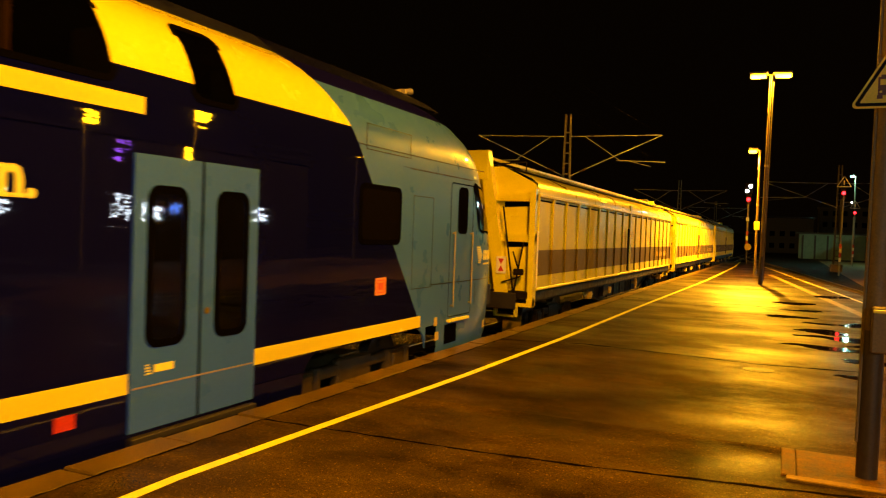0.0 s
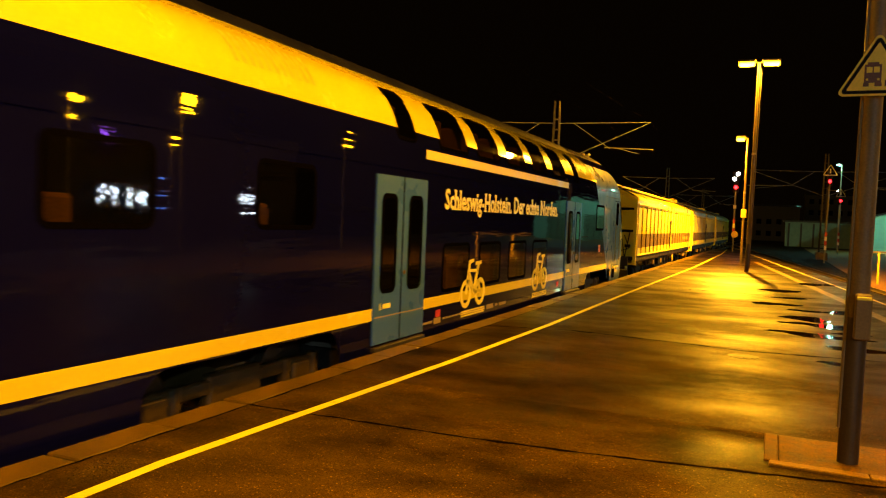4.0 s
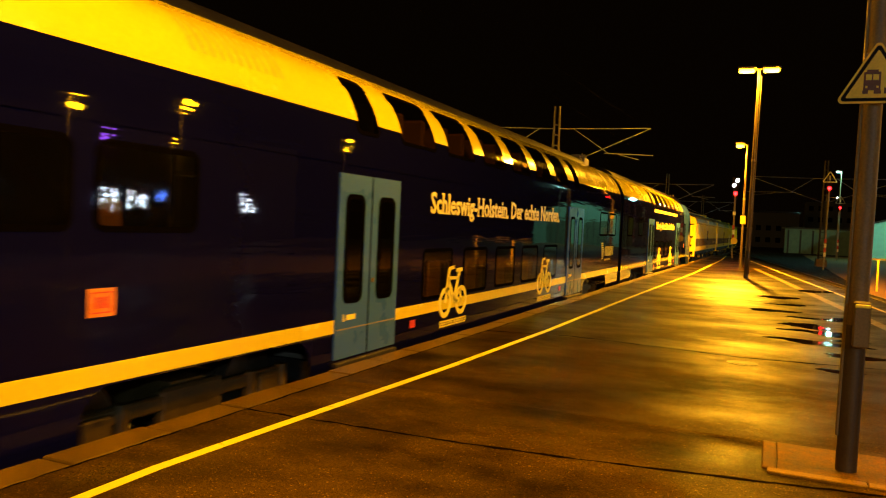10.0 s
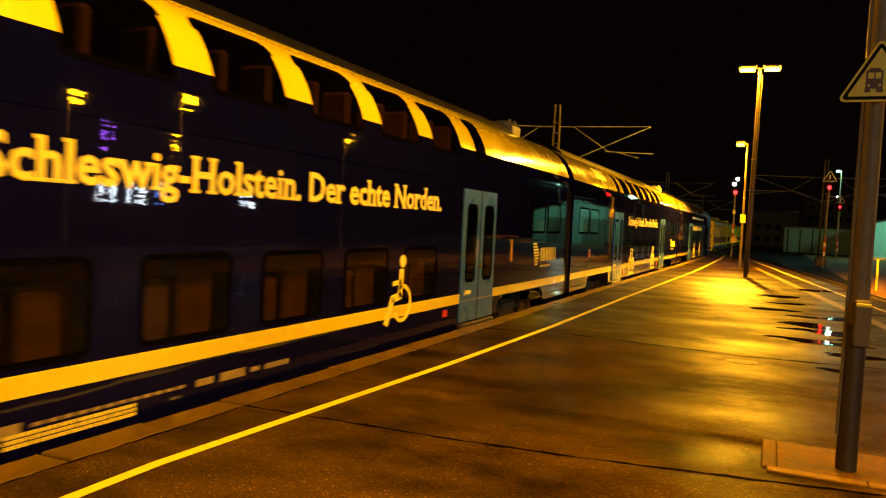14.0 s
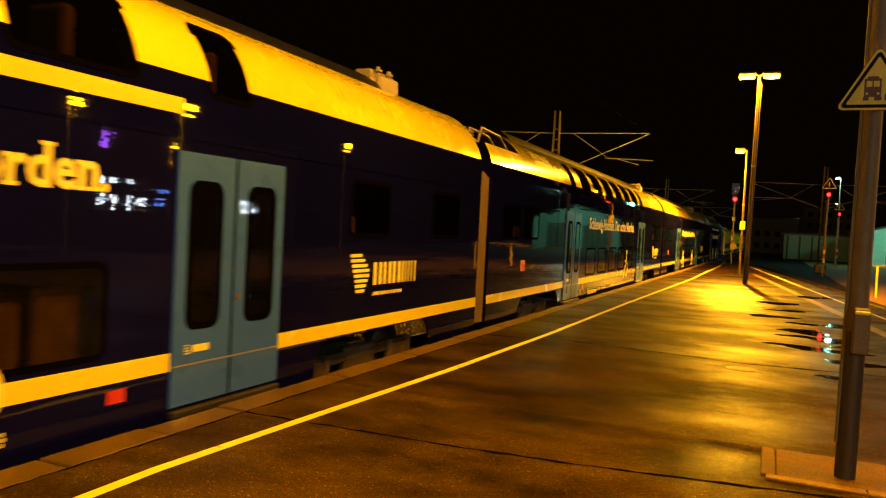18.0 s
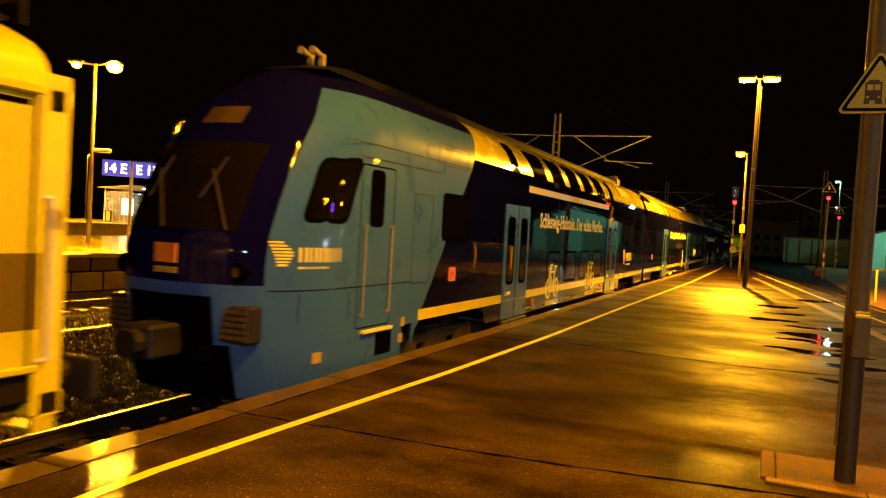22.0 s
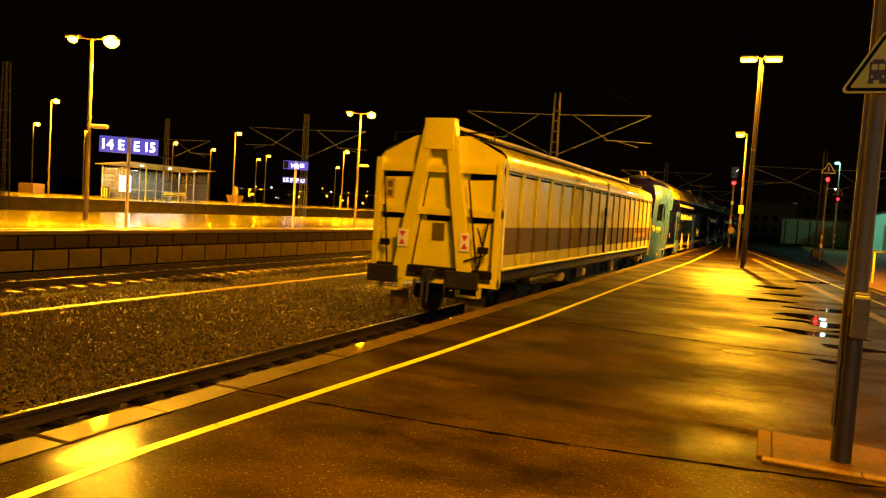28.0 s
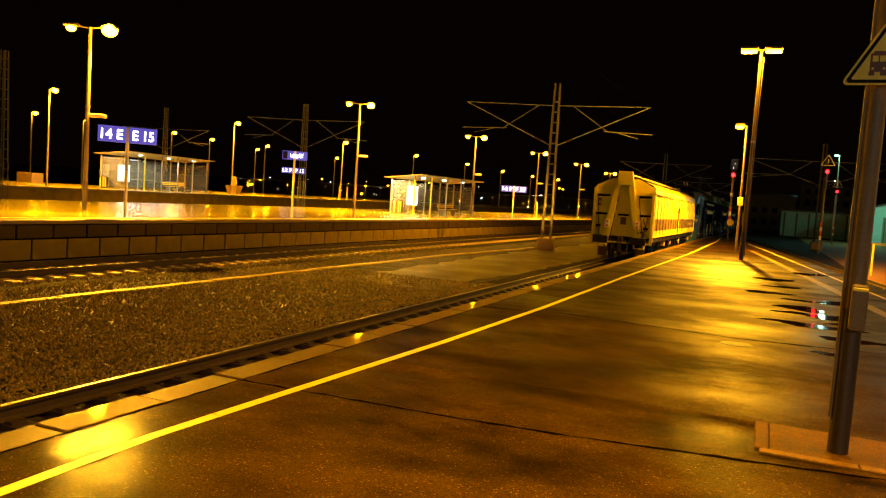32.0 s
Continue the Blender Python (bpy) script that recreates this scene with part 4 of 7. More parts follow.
for x, y in ((5.35, 47.3), (7.6, 46.6)):
    part("post", Mesh().box(x - 0.05, x + 0.05, y - 0.05, y + 0.05, -0.2, 1.52, 0.012), SIGNYEL, fence, "yellowish fence post")
part("rail", Mesh().bar((4.2, 47.66, 1.55), (7.9, 46.5, 1.55), 0.05, 0.10), DULLPOLE, fence)
d_ = tagged(part("dirt_strip", Mesh().grid([[(x, y, -0.855) for x in (4.8, 9, 40)] for y in (18, 60, 140)]), SOIL, None), "brown dirt beside the dark tracks", "ground", kind="structure")
hall = empty("depot_hall", pose(13.2, 128.0, -0.88))
tagged(hall, "long pale mint depot hall under a cool yard lamp", "hall")
part("wall", Mesh().slab([(x, 0, z) for x, z in ((0, 0), (15, 0), (15, 5.2), (7.5, 7.4), (0, 5.2))], (0, 14, 0)), MINT, hall, "pale mint wall panels")
for sgn in (-1, 1):
    part("roof", Mesh().slab([(7.5, -0.5, 7.5), (7.5, 14.5, 7.5), (7.5 + sgn * 8.1, 14.5, 5.15), (7.5 + sgn * 8.1, -0.5, 5.15)], (0, 0, 0.15)), BUILD, hall)
for i in range(2):
    gate = part("gate", Mesh().box(2.2 + 6.4 * i, 6.2 + 6.4 * i, -0.10, -0.02, 0, 4.2, 0.02), SHED, hall, "dull green folding gate")
    for k in range(4):
        part("gate_batten", Mesh().box(2.4 + 6.4 * i + k, 2.5 + 6.4 * i + k, -0.14, -0.10, 0.1, 4.1), BUILD, gate)
lamp_post(20.6, 116.0, -0.8, 10.2, (-1,), "unseen yard lamp with a cool white head, added before the depot hall", WHITELIGHT, 0.1, 0.06)
long_ = empty("freight_shed", pose(6.0, 150.0, -0.8))
tagged(long_, "long low pale shed in the far dark", "shed")
part("wall", Mesh().box(-4.0, 24, 0, 8, 0, 4.4), SHED, long_)
for i in range(14):
    part("pilaster", Mesh().box(-3.6 + 2 * i, -3.3 + 2 * i, -0.15, 0, 0, 4.2), BUILD, long_)
part("roof", Mesh().box(-4.4, 24.4, -0.4, 8.4, 4.4, 4.7), BUILD, long_)
for x, y, w, h, dp in ((-5.0, 215, 11, 9.0, 12), (8.0, 235, 14, 13.0, 14)):
    bl = empty("signal_building", pose(x, y, -0.8))
    tagged(bl, "dark flat-roofed railway building in the distance", "building")
    part("wall", Mesh().box(0, w, 0, dp, 0, h), BUILD, bl)
    part("roof", Mesh().box(-0.3, w + 0.3, -0.3, dp + 0.3, h, h + 0.4), ROOF, bl)
    for i in range(int(w / 2.4)):
        for j in range(int(h / 3.2)):
            win = part("window", Mesh().box(0.7 + 2.4 * i, 2.1 + 2.4 * i, -0.06, 0.02, 1.2 + 3.1 * j, 2.7 + 3.1 * j), BUILD, bl)
            part("pane", Mesh().box(0.8 + 2.4 * i, 2.0 + 2.4 * i, -0.08, -0.06, 1.3 + 3.1 * j, 2.6 + 3.1 * j), RUBBER, win)

# ---- the far platforms' furniture ----


def platform_board(x, y, z, left, right, turn, label, w=2.1, h=0.62, post=2.6, gap=0.12):
    b = empty("platform_sign", pose(x, y, z, 0, 0, turn))
    tagged(b, label, "sign", "platform signs")
    part("post", Mesh().tube((0, 0, 0), (0, 0, post + h), 0.06, n=12), WHITE, b)
    for s, text in ((-1, left), (1, right)):
        x0, x1 = sorted((s * gap / 2, s * w / 2))
        panel = part("panel", Mesh().box(x0, x1, -0.06, 0.06, post, post + h, 0.01), SIGNBLUE, b, "lit blue panel with white characters")
        if text:
            lettering("characters", text, h * 0.62, (x1 - x0) * 0.78, SIGNWHITE, panel, Matrix.Translation((x0 + (x1 - x0) * 0.11, -0.064, post + h * 0.2)) @ pose(0, 0, 0, 90), 0.004, bold=0.02)
    return b


platform_board(-21.15, 20.45, 0.47, "14 E", "E 15", 46, "lit blue platform sign with white track numbers", 1.94, 0.56, 2.62)
platform_board(-21.67, 31.53, 0.47, "", "", 36, "lit blue station name sign on a post", 1.2, 0.42, 2.80)
platform_board(-59.6, 86.6, 0.76, "12 F", "F 13", 30, "distant lit blue platform sign", 3.2, 0.75, 3.1)
platform_board(-29.0, 89.0, 0.47, "14 F", "F 15", 14, "distant lit blue platform sign", 3.1, 0.75, 2.7)
nm_ = bpy.data.objects["platform_sign.001"]
lettering("station_name", "Leipzig Hbf", 0.20, 0.62, SIGNWHITE, nm_, Matrix.Translation((-0.22, -0.066, 2.92)) @ pose(0, 0, 0, 90), 0.004, bold=0.01)
part("dark_field", Mesh().box(-0.58, -0.36, -0.066, -0.058, 2.83, 3.19), BLACK, nm_)


def shelter(x, y, z, length, depth, h, turn, label, bays):
    """A glazed platform shelter with lit display, bench and bin."""
    s = empty("platform_shelter", pose(x, y, z, 0, 0, turn))
    tagged(s, label, "shelter", "platform shelters")
    part("roof", Mesh().slab([(-depth - 0.5, -0.4, h + 0.05), (0.7, -0.4, h + 0.38), (0.7, length + 0.4, h + 0.38), (-depth - 0.5, length + 0.4, h + 0.05)], (0, 0, 0.05)), POLE, s, "pale flat roof")
    for i in range(bays + 1):
        yy = length * i / bays
        part("post", Mesh().box(-0.05, 0.05, yy - 0.05, yy + 0.05, 0, h + 0.3, 0.01), WAGON if i < 2 else POLE, s)
        part("post", Mesh().box(-depth - 0.05, -depth + 0.05, yy - 0.05, yy + 0.05, 0, h, 0.01), POLE, s)
        if i < bays:
            part("back_pane", Mesh().box(-depth - 0.01, -depth + 0.01, yy + 0.07, yy + length / bays - 0.07, 0.15, h - 0.2), CLEAR, s)
            part("glass_rail", Mesh().box(-depth - 0.03, -depth + 0.03, yy, yy + length / bays, 0.9, 0.96), POLE, s)
    for yy in (0.0, length):
        part("side_pane", Mesh().box(-depth + 0.1, -0.1, yy - 0.01, yy + 0.01, 0.15, h - 0.1), CLEAR, s)
        part("side_rail", Mesh().box(-depth, 0, yy - 0.03, yy + 0.03, 0.1, 0.16), POLE, s)
    for i in range(3):
        part("ceiling_lamp", Mesh().box(-0.6, -0.35, length * (0.2 + 0.33 * i) - 0.1, length * (0.2 + 0.33 * i) + 0.1, h + 0.16, h + 0.22), WHITELIGHT, s, "small white ceiling lamp")
    part("lit_display", Mesh().box(-depth * 0.6, -depth * 0.6 + 0.08, length / bays * 0.35, length / bays * 0.95, 0.7, 2.2, 0.01), POSTERGLOW, s, "bright white display case")
    bench = empty("bench", pose(0, 0, 0))
    bench.parent = s
    for i in range(4):
        part("bench_slat", Mesh().box(-depth * 0.7 + 0.1 * i, -depth * 0.7 + 0.1 * i + 0.08, length * 0.62, length * 0.9, 0.44, 0.47), SIGNYEL, bench)
    for i in range(2):
        part("bench_slat", Mesh().box(-depth * 0.7 - 0.05, -depth * 0.7, length * 0.62, length * 0.9, 0.6 + 0.15 * i, 0.7 + 0.15 * i), SIGNYEL, bench)
        part("bench_leg", Mesh().box(-depth * 0.7, -depth * 0.7 + 0.4, length * (0.66 + 0.2 * i), length * (0.66 + 0.2 * i) + 0.06, 0, 0.44), POLE, bench)
    return s


def bin_(x, y, z, label):
    b = empty("litter_bin", pose(x, y, z))
    tagged(b, label, "bin", "litter bins")
    part("drum", Mesh().tube((0, 0, 0.1), (0, 0, 0.95), 0.30, 0.32, 18), POLE, b)
    for i in range(12):
        a = math.pi * i / 6
        part("stave", Mesh().tube((0.33 * math.cos(a), 0.33 * math.sin(a), 0.1), (0.34 * math.cos(a), 0.34 * math.sin(a), 0.95), 0.035, n=6), WHITE if i % 3 else DARKPOLE, b)
    part("lid", Mesh().tube((0, 0, 0.97), (0, 0, 1.08), 0.36, 0.30, 18), DARKPOLE, b)
    return b


shelter(-24.7, 51.8, 0.47, 11.0, 2.0, 2.65, -3, "lit glass shelter with bench on the far platform", 4)
shelter(-53.0, 51.2, 0.76, 13.5, 2.6, 3.0, 10, "lit glass shelter on the second far platform", 5)
bin_(-25.7, 51.2, 0.47, "round slatted litter bin beside the shelter")
bin_(-54.7, 50.4, 0.76, "round slatted litter bin beside the shelter")
planter = empty("planter", pose(-59.0, 73.6, 0.76))
tagged(planter, "concrete planter with a small yellowing shrub", "planter")
part("tub", Mesh().add([(x * k, y * k, z) for z, k in ((0, 0.62), (0.95, 0.9)) for x, y in ((-1, -0.6), (1, -0.6), (1, 0.6), (-1, 0.6))], [(0, 1, 5, 4), (1, 2, 6, 5), (2, 3, 7, 6), (3, 0, 4, 7), (4, 5, 6, 7)]), CONCRETE, planter)
lf = Mesh()
rl = random.Random(8)
for i in range(420):
    a, q = rl.uniform(0, 6.28), rl.random()
    rr_ = 0.42 * math.sqrt(rl.random()) * (1 - 0.55 * q)
    c = Vector((rr_ * math.cos(a), rr_ * math.sin(a), 0.95 + 1.05 * q))
    u = Vector((rl.uniform(-1, 1), rl.uniform(-1, 1), rl.uniform(-1, 1))).normalized() * 0.07
    v = u.orthogonal().normalized() * 0.05
    lf.add([c - u, c - v, c + u, c + v], [(0, 1, 2, 3)])
part("shrub", lf, LEAF, planter, "small yellowing shrub")
pl2 = empty("planter", pose(-63.0, 49.5, 0.76))
tagged(pl2, "low concrete planter on the second far platform", "planter")
part("tub", Mesh().box(-1.0, 1.0, -0.6, 0.6, 0, 0.95, 0.03), CONCRETE, pl2)
for x, y in ((-52.5, 87.0), (-53.3, 90.4)):
    tagged(part("bollard", Mesh().tube((0, 0, 0), (0, 0, 1.75), 0.11, 0.10, 12), SIGNYEL, None, at=pose(x, y, 0.76)), "plain yellow post on the far platform", "post", "yellow posts")
tagged(part("bollard", Mesh().tube((0, 0, 0), (0, 0, 1.7), 0.1, 0.1, 12), SIGNYEL, None, at=pose(-27.8, 95.5, 0.47)), "plain yellow post on the far platform", "post", "yellow posts")

# distant town lights beyond the far platforms
rt = random.Random(21)
town = empty("distant_lamp_row", pose(0, 0, 0))
tagged(town, "scattered small lights of the town in the dark", "lights")
for i in range(70):
    y = rt.uniform(230, 420)
    x = -y * rt.uniform(0.12, 0.80)
    z = rt.uniform(1.5, 12.0) * rt.uniform(0.3, 1.0)
    r0 = rt.uniform(0.06, 0.19)
    part("lamp_globe", Mesh().tube((x, y, z), (x, y - 0.1, z), r0, n=8), (FARBULB, FARBULB, WHITELIGHT, FARBULB, POSTERGLOW)[i % 5], town)
    part("lamp_stem", Mesh().tube((x, y + 0.1, -0.8), (x, y + 0.1, z), 0.06, n=5), BUILD, town)
far = tagged(part("far_bank", Mesh().grid([[(x, y, z) for x in range(-900, 901, 60)] for y, z in ((430, -0.8), (440, 6.0), (480, 7.0))]), BUILD, None), "dark low skyline behind the tracks", "backdrop", kind="structure")

# ---- across the platform, behind the viewer: seen as reflections in the coach sides ----
for x, y, h in ((14.9, 21.1, 6.0), (10.5, 22.4, 6.0), (21.8, 53.0, 8.0), (24.5, 36.7, 6.0)):
    lamp_post(x, y, -0.8, h + 0.8, (-1,), "lamp post across the other tracks", BULB, 0.09, 0.05, 0, 0.1, 0.6, 0, 0.3)
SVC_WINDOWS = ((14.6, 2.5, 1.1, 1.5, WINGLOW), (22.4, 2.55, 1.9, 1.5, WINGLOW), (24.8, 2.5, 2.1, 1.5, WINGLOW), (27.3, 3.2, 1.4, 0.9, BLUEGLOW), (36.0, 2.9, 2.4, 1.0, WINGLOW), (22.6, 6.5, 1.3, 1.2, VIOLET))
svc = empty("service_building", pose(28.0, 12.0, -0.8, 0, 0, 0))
# unseen post added to carry the cool fill light
lamp_post(12.0, -13.2, 0, 7.4, (1,), "unseen lamp post added behind, for the cool fill light", WHITELIGHT, 0.09, 0.06)
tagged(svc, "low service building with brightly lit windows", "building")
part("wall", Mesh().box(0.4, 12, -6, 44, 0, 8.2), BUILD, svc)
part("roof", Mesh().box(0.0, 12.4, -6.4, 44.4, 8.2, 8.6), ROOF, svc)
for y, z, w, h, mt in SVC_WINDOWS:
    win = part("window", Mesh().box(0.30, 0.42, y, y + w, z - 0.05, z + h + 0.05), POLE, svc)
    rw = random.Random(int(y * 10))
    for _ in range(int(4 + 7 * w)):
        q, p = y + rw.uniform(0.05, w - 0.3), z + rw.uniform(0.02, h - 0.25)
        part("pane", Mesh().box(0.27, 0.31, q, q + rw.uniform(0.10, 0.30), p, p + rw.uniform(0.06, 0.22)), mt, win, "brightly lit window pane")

# half width of a coach at each height over the platform
PROFILE = [(-0.28, 1.36), (0.02, 1.40), (0.05, 1.40), (0.38, 1.40), (0.42, 1.40), (0.59, 1.40), (0.66, 1.40), (1.10, 1.40), (1.44, 1.40), (1.72, 1.40), (2.10, 1.40),
           (2.46, 1.40), (2.50, 1.40), (2.82, 1.40), (2.97, 1.40), (3.08, 1.392), (3.20, 1.373), (3.32, 1.335), (3.46, 1.272), (3.60, 1.19), (3.72, 1.095), (3.82, 0.99),
           (3.92, 0.86), (4.02, 0.69), (4.12, 0.60), (4.22, 0.46), (4.30, 0.26), (4.33, 0.0)]
PZ, PX = [z for z, x in PROFILE], [x for z, x in PROFILE]


def half(z):
    return float(np.interp(z, PZ, PX))


def on_side(s, z, proud=0.0):
    """A point of the coach side that faces the platform, in the coach's space."""
    return (half(z) + proud, s, z - RAIL_Z)


def side_sheet(z0, z1, s0, s1, holes=(), side=1):
    """The coach side between two heights, with rectangular openings."""
    zs = sorted({z for z in PZ if z0 < z < z1} | {z0, z1} | {h[k] for h in holes for k in (2, 3) if z0 < h[k] < z1})
    ss = sorted({s0, s1} | {h[k] for h in holes for k in (0, 1) if s0 < h[k] < s1})
    m = Mesh()
    n = len(ss)
    m.v = [(side * half(z), s, z - RAIL_Z) for z in zs for s in ss]
    for i in range(len(zs) - 1):
        for j in range(n - 1):
            zc, sc = (zs[i] + zs[i + 1]) / 2, (ss[j] + ss[j + 1]) / 2
            if not any(h[0] < sc < h[1] and h[2] < zc < h[3] for h in holes):
                m.f.append((i * n + j, i * n + j + 1, (i + 1) * n + j + 1, (i + 1) * n + j))
    return m


def round_loop(s0, s1, z0, z1, r, k=4):
    pts = []
    for cs, cz, a in ((s1 - r, z1 - r, 0), (s0 + r, z1 - r, 90), (s0 + r, z0 + r, 180), (s1 - r, z0 + r, 270)):
        pts += [(cs + r * math.cos(radians(a + 90 * i / k)), cz + r * math.sin(radians(a + 90 * i / k))) for i in range(k + 1)]
    return pts


def coach_window(parent, s0, s1, z0, z1, r=0.10, rim=0.055, name="window", pane=None):
    """A flush window: rubber rim with rounded corners and a tinted pane. Gives the opening behind it."""
    out = round_loop(s0, s1, z0, z1, r)
    inn = round_loop(s0 + rim, s1 - rim, z0 + rim, z1 - rim, max(0.02, r - rim))
    m = Mesh()
    n = len(out)
    m.add([on_side(s, z, 0.007) for s, z in out] + [on_side(s, z, 0.007) for s, z in inn] + [on_side(s, z, -0.002) for s, z in out],
          [(i, (i + 1) % n, n + (i + 1) % n, n + i) for i in range(n)] + [(i, (i + 1) % n, 2 * n + (i + 1) % n, 2 * n + i) for i in range(n)])
    w = part(name, m, RUBBER, parent)
    zs = [z0 + rim * 0.9] + [z for z in PZ if z0 + rim < z < z1 - rim] + [z1 - rim * 0.9]
    part("pane", Mesh().grid([[on_side(s0 + rim * 0.9, z, 0.003), on_side(s1 - rim * 0.9, z, 0.003)] for z in zs]), pane or PANE, w)
    return (s0 + rim, s1 - rim, z0 + rim, z1 - rim)


def coach_door(parent, s0, s1, z0=0.05, z1=2.48):
    """A pair of light blue plug doors with tall rounded windows. Gives the opening behind them."""
    mid = (s0 + s1) / 2
    for a, b in ((s0, mid - 0.012), (mid + 0.012, s1)):
        d = part("door_leaf", Mesh(), SKY, parent, "light blue door leaf with a tall dark window")
        w0, w1 = a + 0.17 if a == s0 else a + 0.20, b - 0.20 if a == s0 else b - 0.17
        opening = (w0 + 0.03, w1 - 0.03, 0.82, 2.17)
        zs, ss = sorted({z0, 0.82, 2.17, z1}), sorted({a, b, opening[0], opening[1]})
        m = Mesh()
        for x in (1.425, 1.385):
            k = len(m.v)
            m.v += [(x, s, z - RAIL_Z) for z in zs for s in ss]
            m.f += [(k + i * 4 + j, k + i * 4 + j + 1, k + i * 4 + j + 5, k + i * 4 + j + 4) for i in range(3) for j in range(3) if (i, j) != (1, 1)]
        for p, q in (((a, z0), (a, z1)), ((a, z1), (b, z1)), ((b, z1), (b, z0)), ((b, z0), (a, z0))):
            m.add([(1.425, p[0], p[1] - RAIL_Z), (1.425, q[0], q[1] - RAIL_Z), (1.385, q[0], q[1] - RAIL_Z), (1.385, p[0], p[1] - RAIL_Z)], [(0, 1, 2, 3)])
        old = d.data
        d.data = m.data("door_leaf", SKY)
        bpy.data.meshes.remove(old)
        out, inn = round_loop(w0 - 0.02, w1 + 0.02, 0.77, 2.22, 0.13, 5), round_loop(w0 + 0.045, w1 - 0.045, 0.84, 2.15, 0.09, 5)
        n = len(out)
        part("door_window", Mesh().add([(1.431, s, z - RAIL_Z) for s, z in out] + [(1.431, s, z - RAIL_Z) for s, z in inn] + [(1.42, s, z - RAIL_Z) for s, z in out],
             [(i, (i + 1) % n, n + (i + 1) % n, n + i) for i in range(n)] + [(i, (i + 1) % n, 2 * n + (i + 1) % n, 2 * n + i) for i in range(n)]), RUBBER, d)
        part("pane", Mesh().slab([(1.427, s, z - RAIL_Z) for s, z in inn], (-0.006, 0, 0)), DOORPANE, d)
    part("door_seam", Mesh().box(1.426, 1.430, s0 + 0.02, s1 - 0.02, 0.43 - RAIL_Z, 0.445 - RAIL_Z), POLE, parent, "thin pale seam low on the doors")
    part("door_seal", Mesh().box(1.39, 1.428, mid - 0.016, mid + 0.016, z0 - RAIL_Z, z1 - RAIL_Z), RUBBER, parent)
    part("door_button", Mesh().tube((1.42, mid + 0.09, 1.05 - RAIL_Z), (1.437, mid + 0.09, 1.05 - RAIL_Z), 0.035, n=10), GREY, parent, "small grey door button")
    part("door_step", Mesh().box(1.36, 1.47, s0, s1, z0 - 0.10 - RAIL_Z, z0 - 0.04 - RAIL_Z, 0.008), UNDER, parent)
    bars = Mesh()
    for i in range(4):
        bars.box(1.426, 1.429, s0 + 0.17, s0 + 0.24 - 0.012 * i, 0.54 + 0.026 * i - RAIL_Z, 0.554 + 0.026 * i - RAIL_Z)
    bars.box(1.426, 1.429, s0 + 0.27, s0 + 0.50, 0.55 - RAIL_Z, 0.62 - RAIL_Z)
    part("door_emblem", bars, LETTER, parent, "small pale operator emblem")
    return (s0 + 0.03, s1 - 0.03, z0 + 0.03, z1 - 0.03)


def emblem(parent, s, z, k=1.0, shape=lambda m: m):
    """The operator's emblem, as plain shapes: a stack of slanted bars, a block and a thin line."""
    for i in range(8):
        w = (0.30, 0.36, 0.40, 0.44, 0.40, 0.34, 0.28, 0.22)[i] * k
        o = (0.00, 0.02, 0.06, 0.08, 0.12, 0.14, 0.16, 0.18)[i] * k
        part("emblem_bar", shape(Mesh().box(1.401, 1.406, s + o, s + o + w, z + (0.50 - 0.07 * i) * k - RAIL_Z, z + (0.543 - 0.07 * i) * k - RAIL_Z)), LETTER, parent)
    for a, w in ((0.66, 0.08), (0.82, 0.08), (0.96, 0.07), (1.11, 0.08), (1.25, 0.08), (1.41, 0.08), (1.55, 0.05), (1.66, 0.03), (1.76, 0.03), (1.86, 0.03), (1.98, 0.03)):
        part("emblem_block", shape(Mesh().box(1.401, 1.406, s + a * k, s + (a + w) * k, z + 0.10 * k - RAIL_Z, z + 0.42 * k - RAIL_Z)), LETTER, parent)
    line, q = Mesh(), 0.66
    while q < 1.6:
        line.box(1.401, 1.405, s + q * k, s + (q + 0.05) * k, z - 0.05 * k - RAIL_Z, z - RAIL_Z)
        q += 0.07 if int(q * 100) % 5 else 0.10
    part("emblem_line", shape(line), LETTER, parent)


def badge(parent, s0, s1, z0, z1):
    """A square badge: orange field, pale rim and two plain blocks."""
    b = part("orange_badge", Mesh().box(1.401, 1.406, s0, s1, z0 - RAIL_Z, z1 - RAIL_Z), ORANGE, parent, "small orange square badge")
    m, w, h = Mesh(), s1 - s0, z1 - z0
    for a, c, e, f in ((0.12, 0.88, 0.12, 0.17), (0.12, 0.88, 0.83, 0.88), (0.12, 0.17, 0.17, 0.83), (0.83, 0.88, 0.17, 0.83), (0.28, 0.47, 0.30, 0.70), (0.53, 0.72, 0.30, 0.70)):
        m.box(1.4055, 1.408, s0 + a * w, s0 + c * w, z0 + e * h - RAIL_Z, z0 + f * h - RAIL_Z)
    part("badge_mark", m, REDBADGE, b)


def ring(m, cy, cz, r0, r1, x0, x1, a0=0, a1=360, n=28):
    for i in range(n):
        p, q = radians(a0 + (a1 - a0) * i / n), radians(a0 + (a1 - a0) * (i + 1) / n)
        pts = [(x1, cy + r * math.cos(a), cz + r * math.sin(a)) for r, a in ((r0, p), (r1, p), (r1, q), (r0, q))]
        m.add(pts + [(x0, y, z) for _, y, z in pts], [(0, 1, 2, 3), (0, 3, 7, 4), (1, 5, 6, 2)])


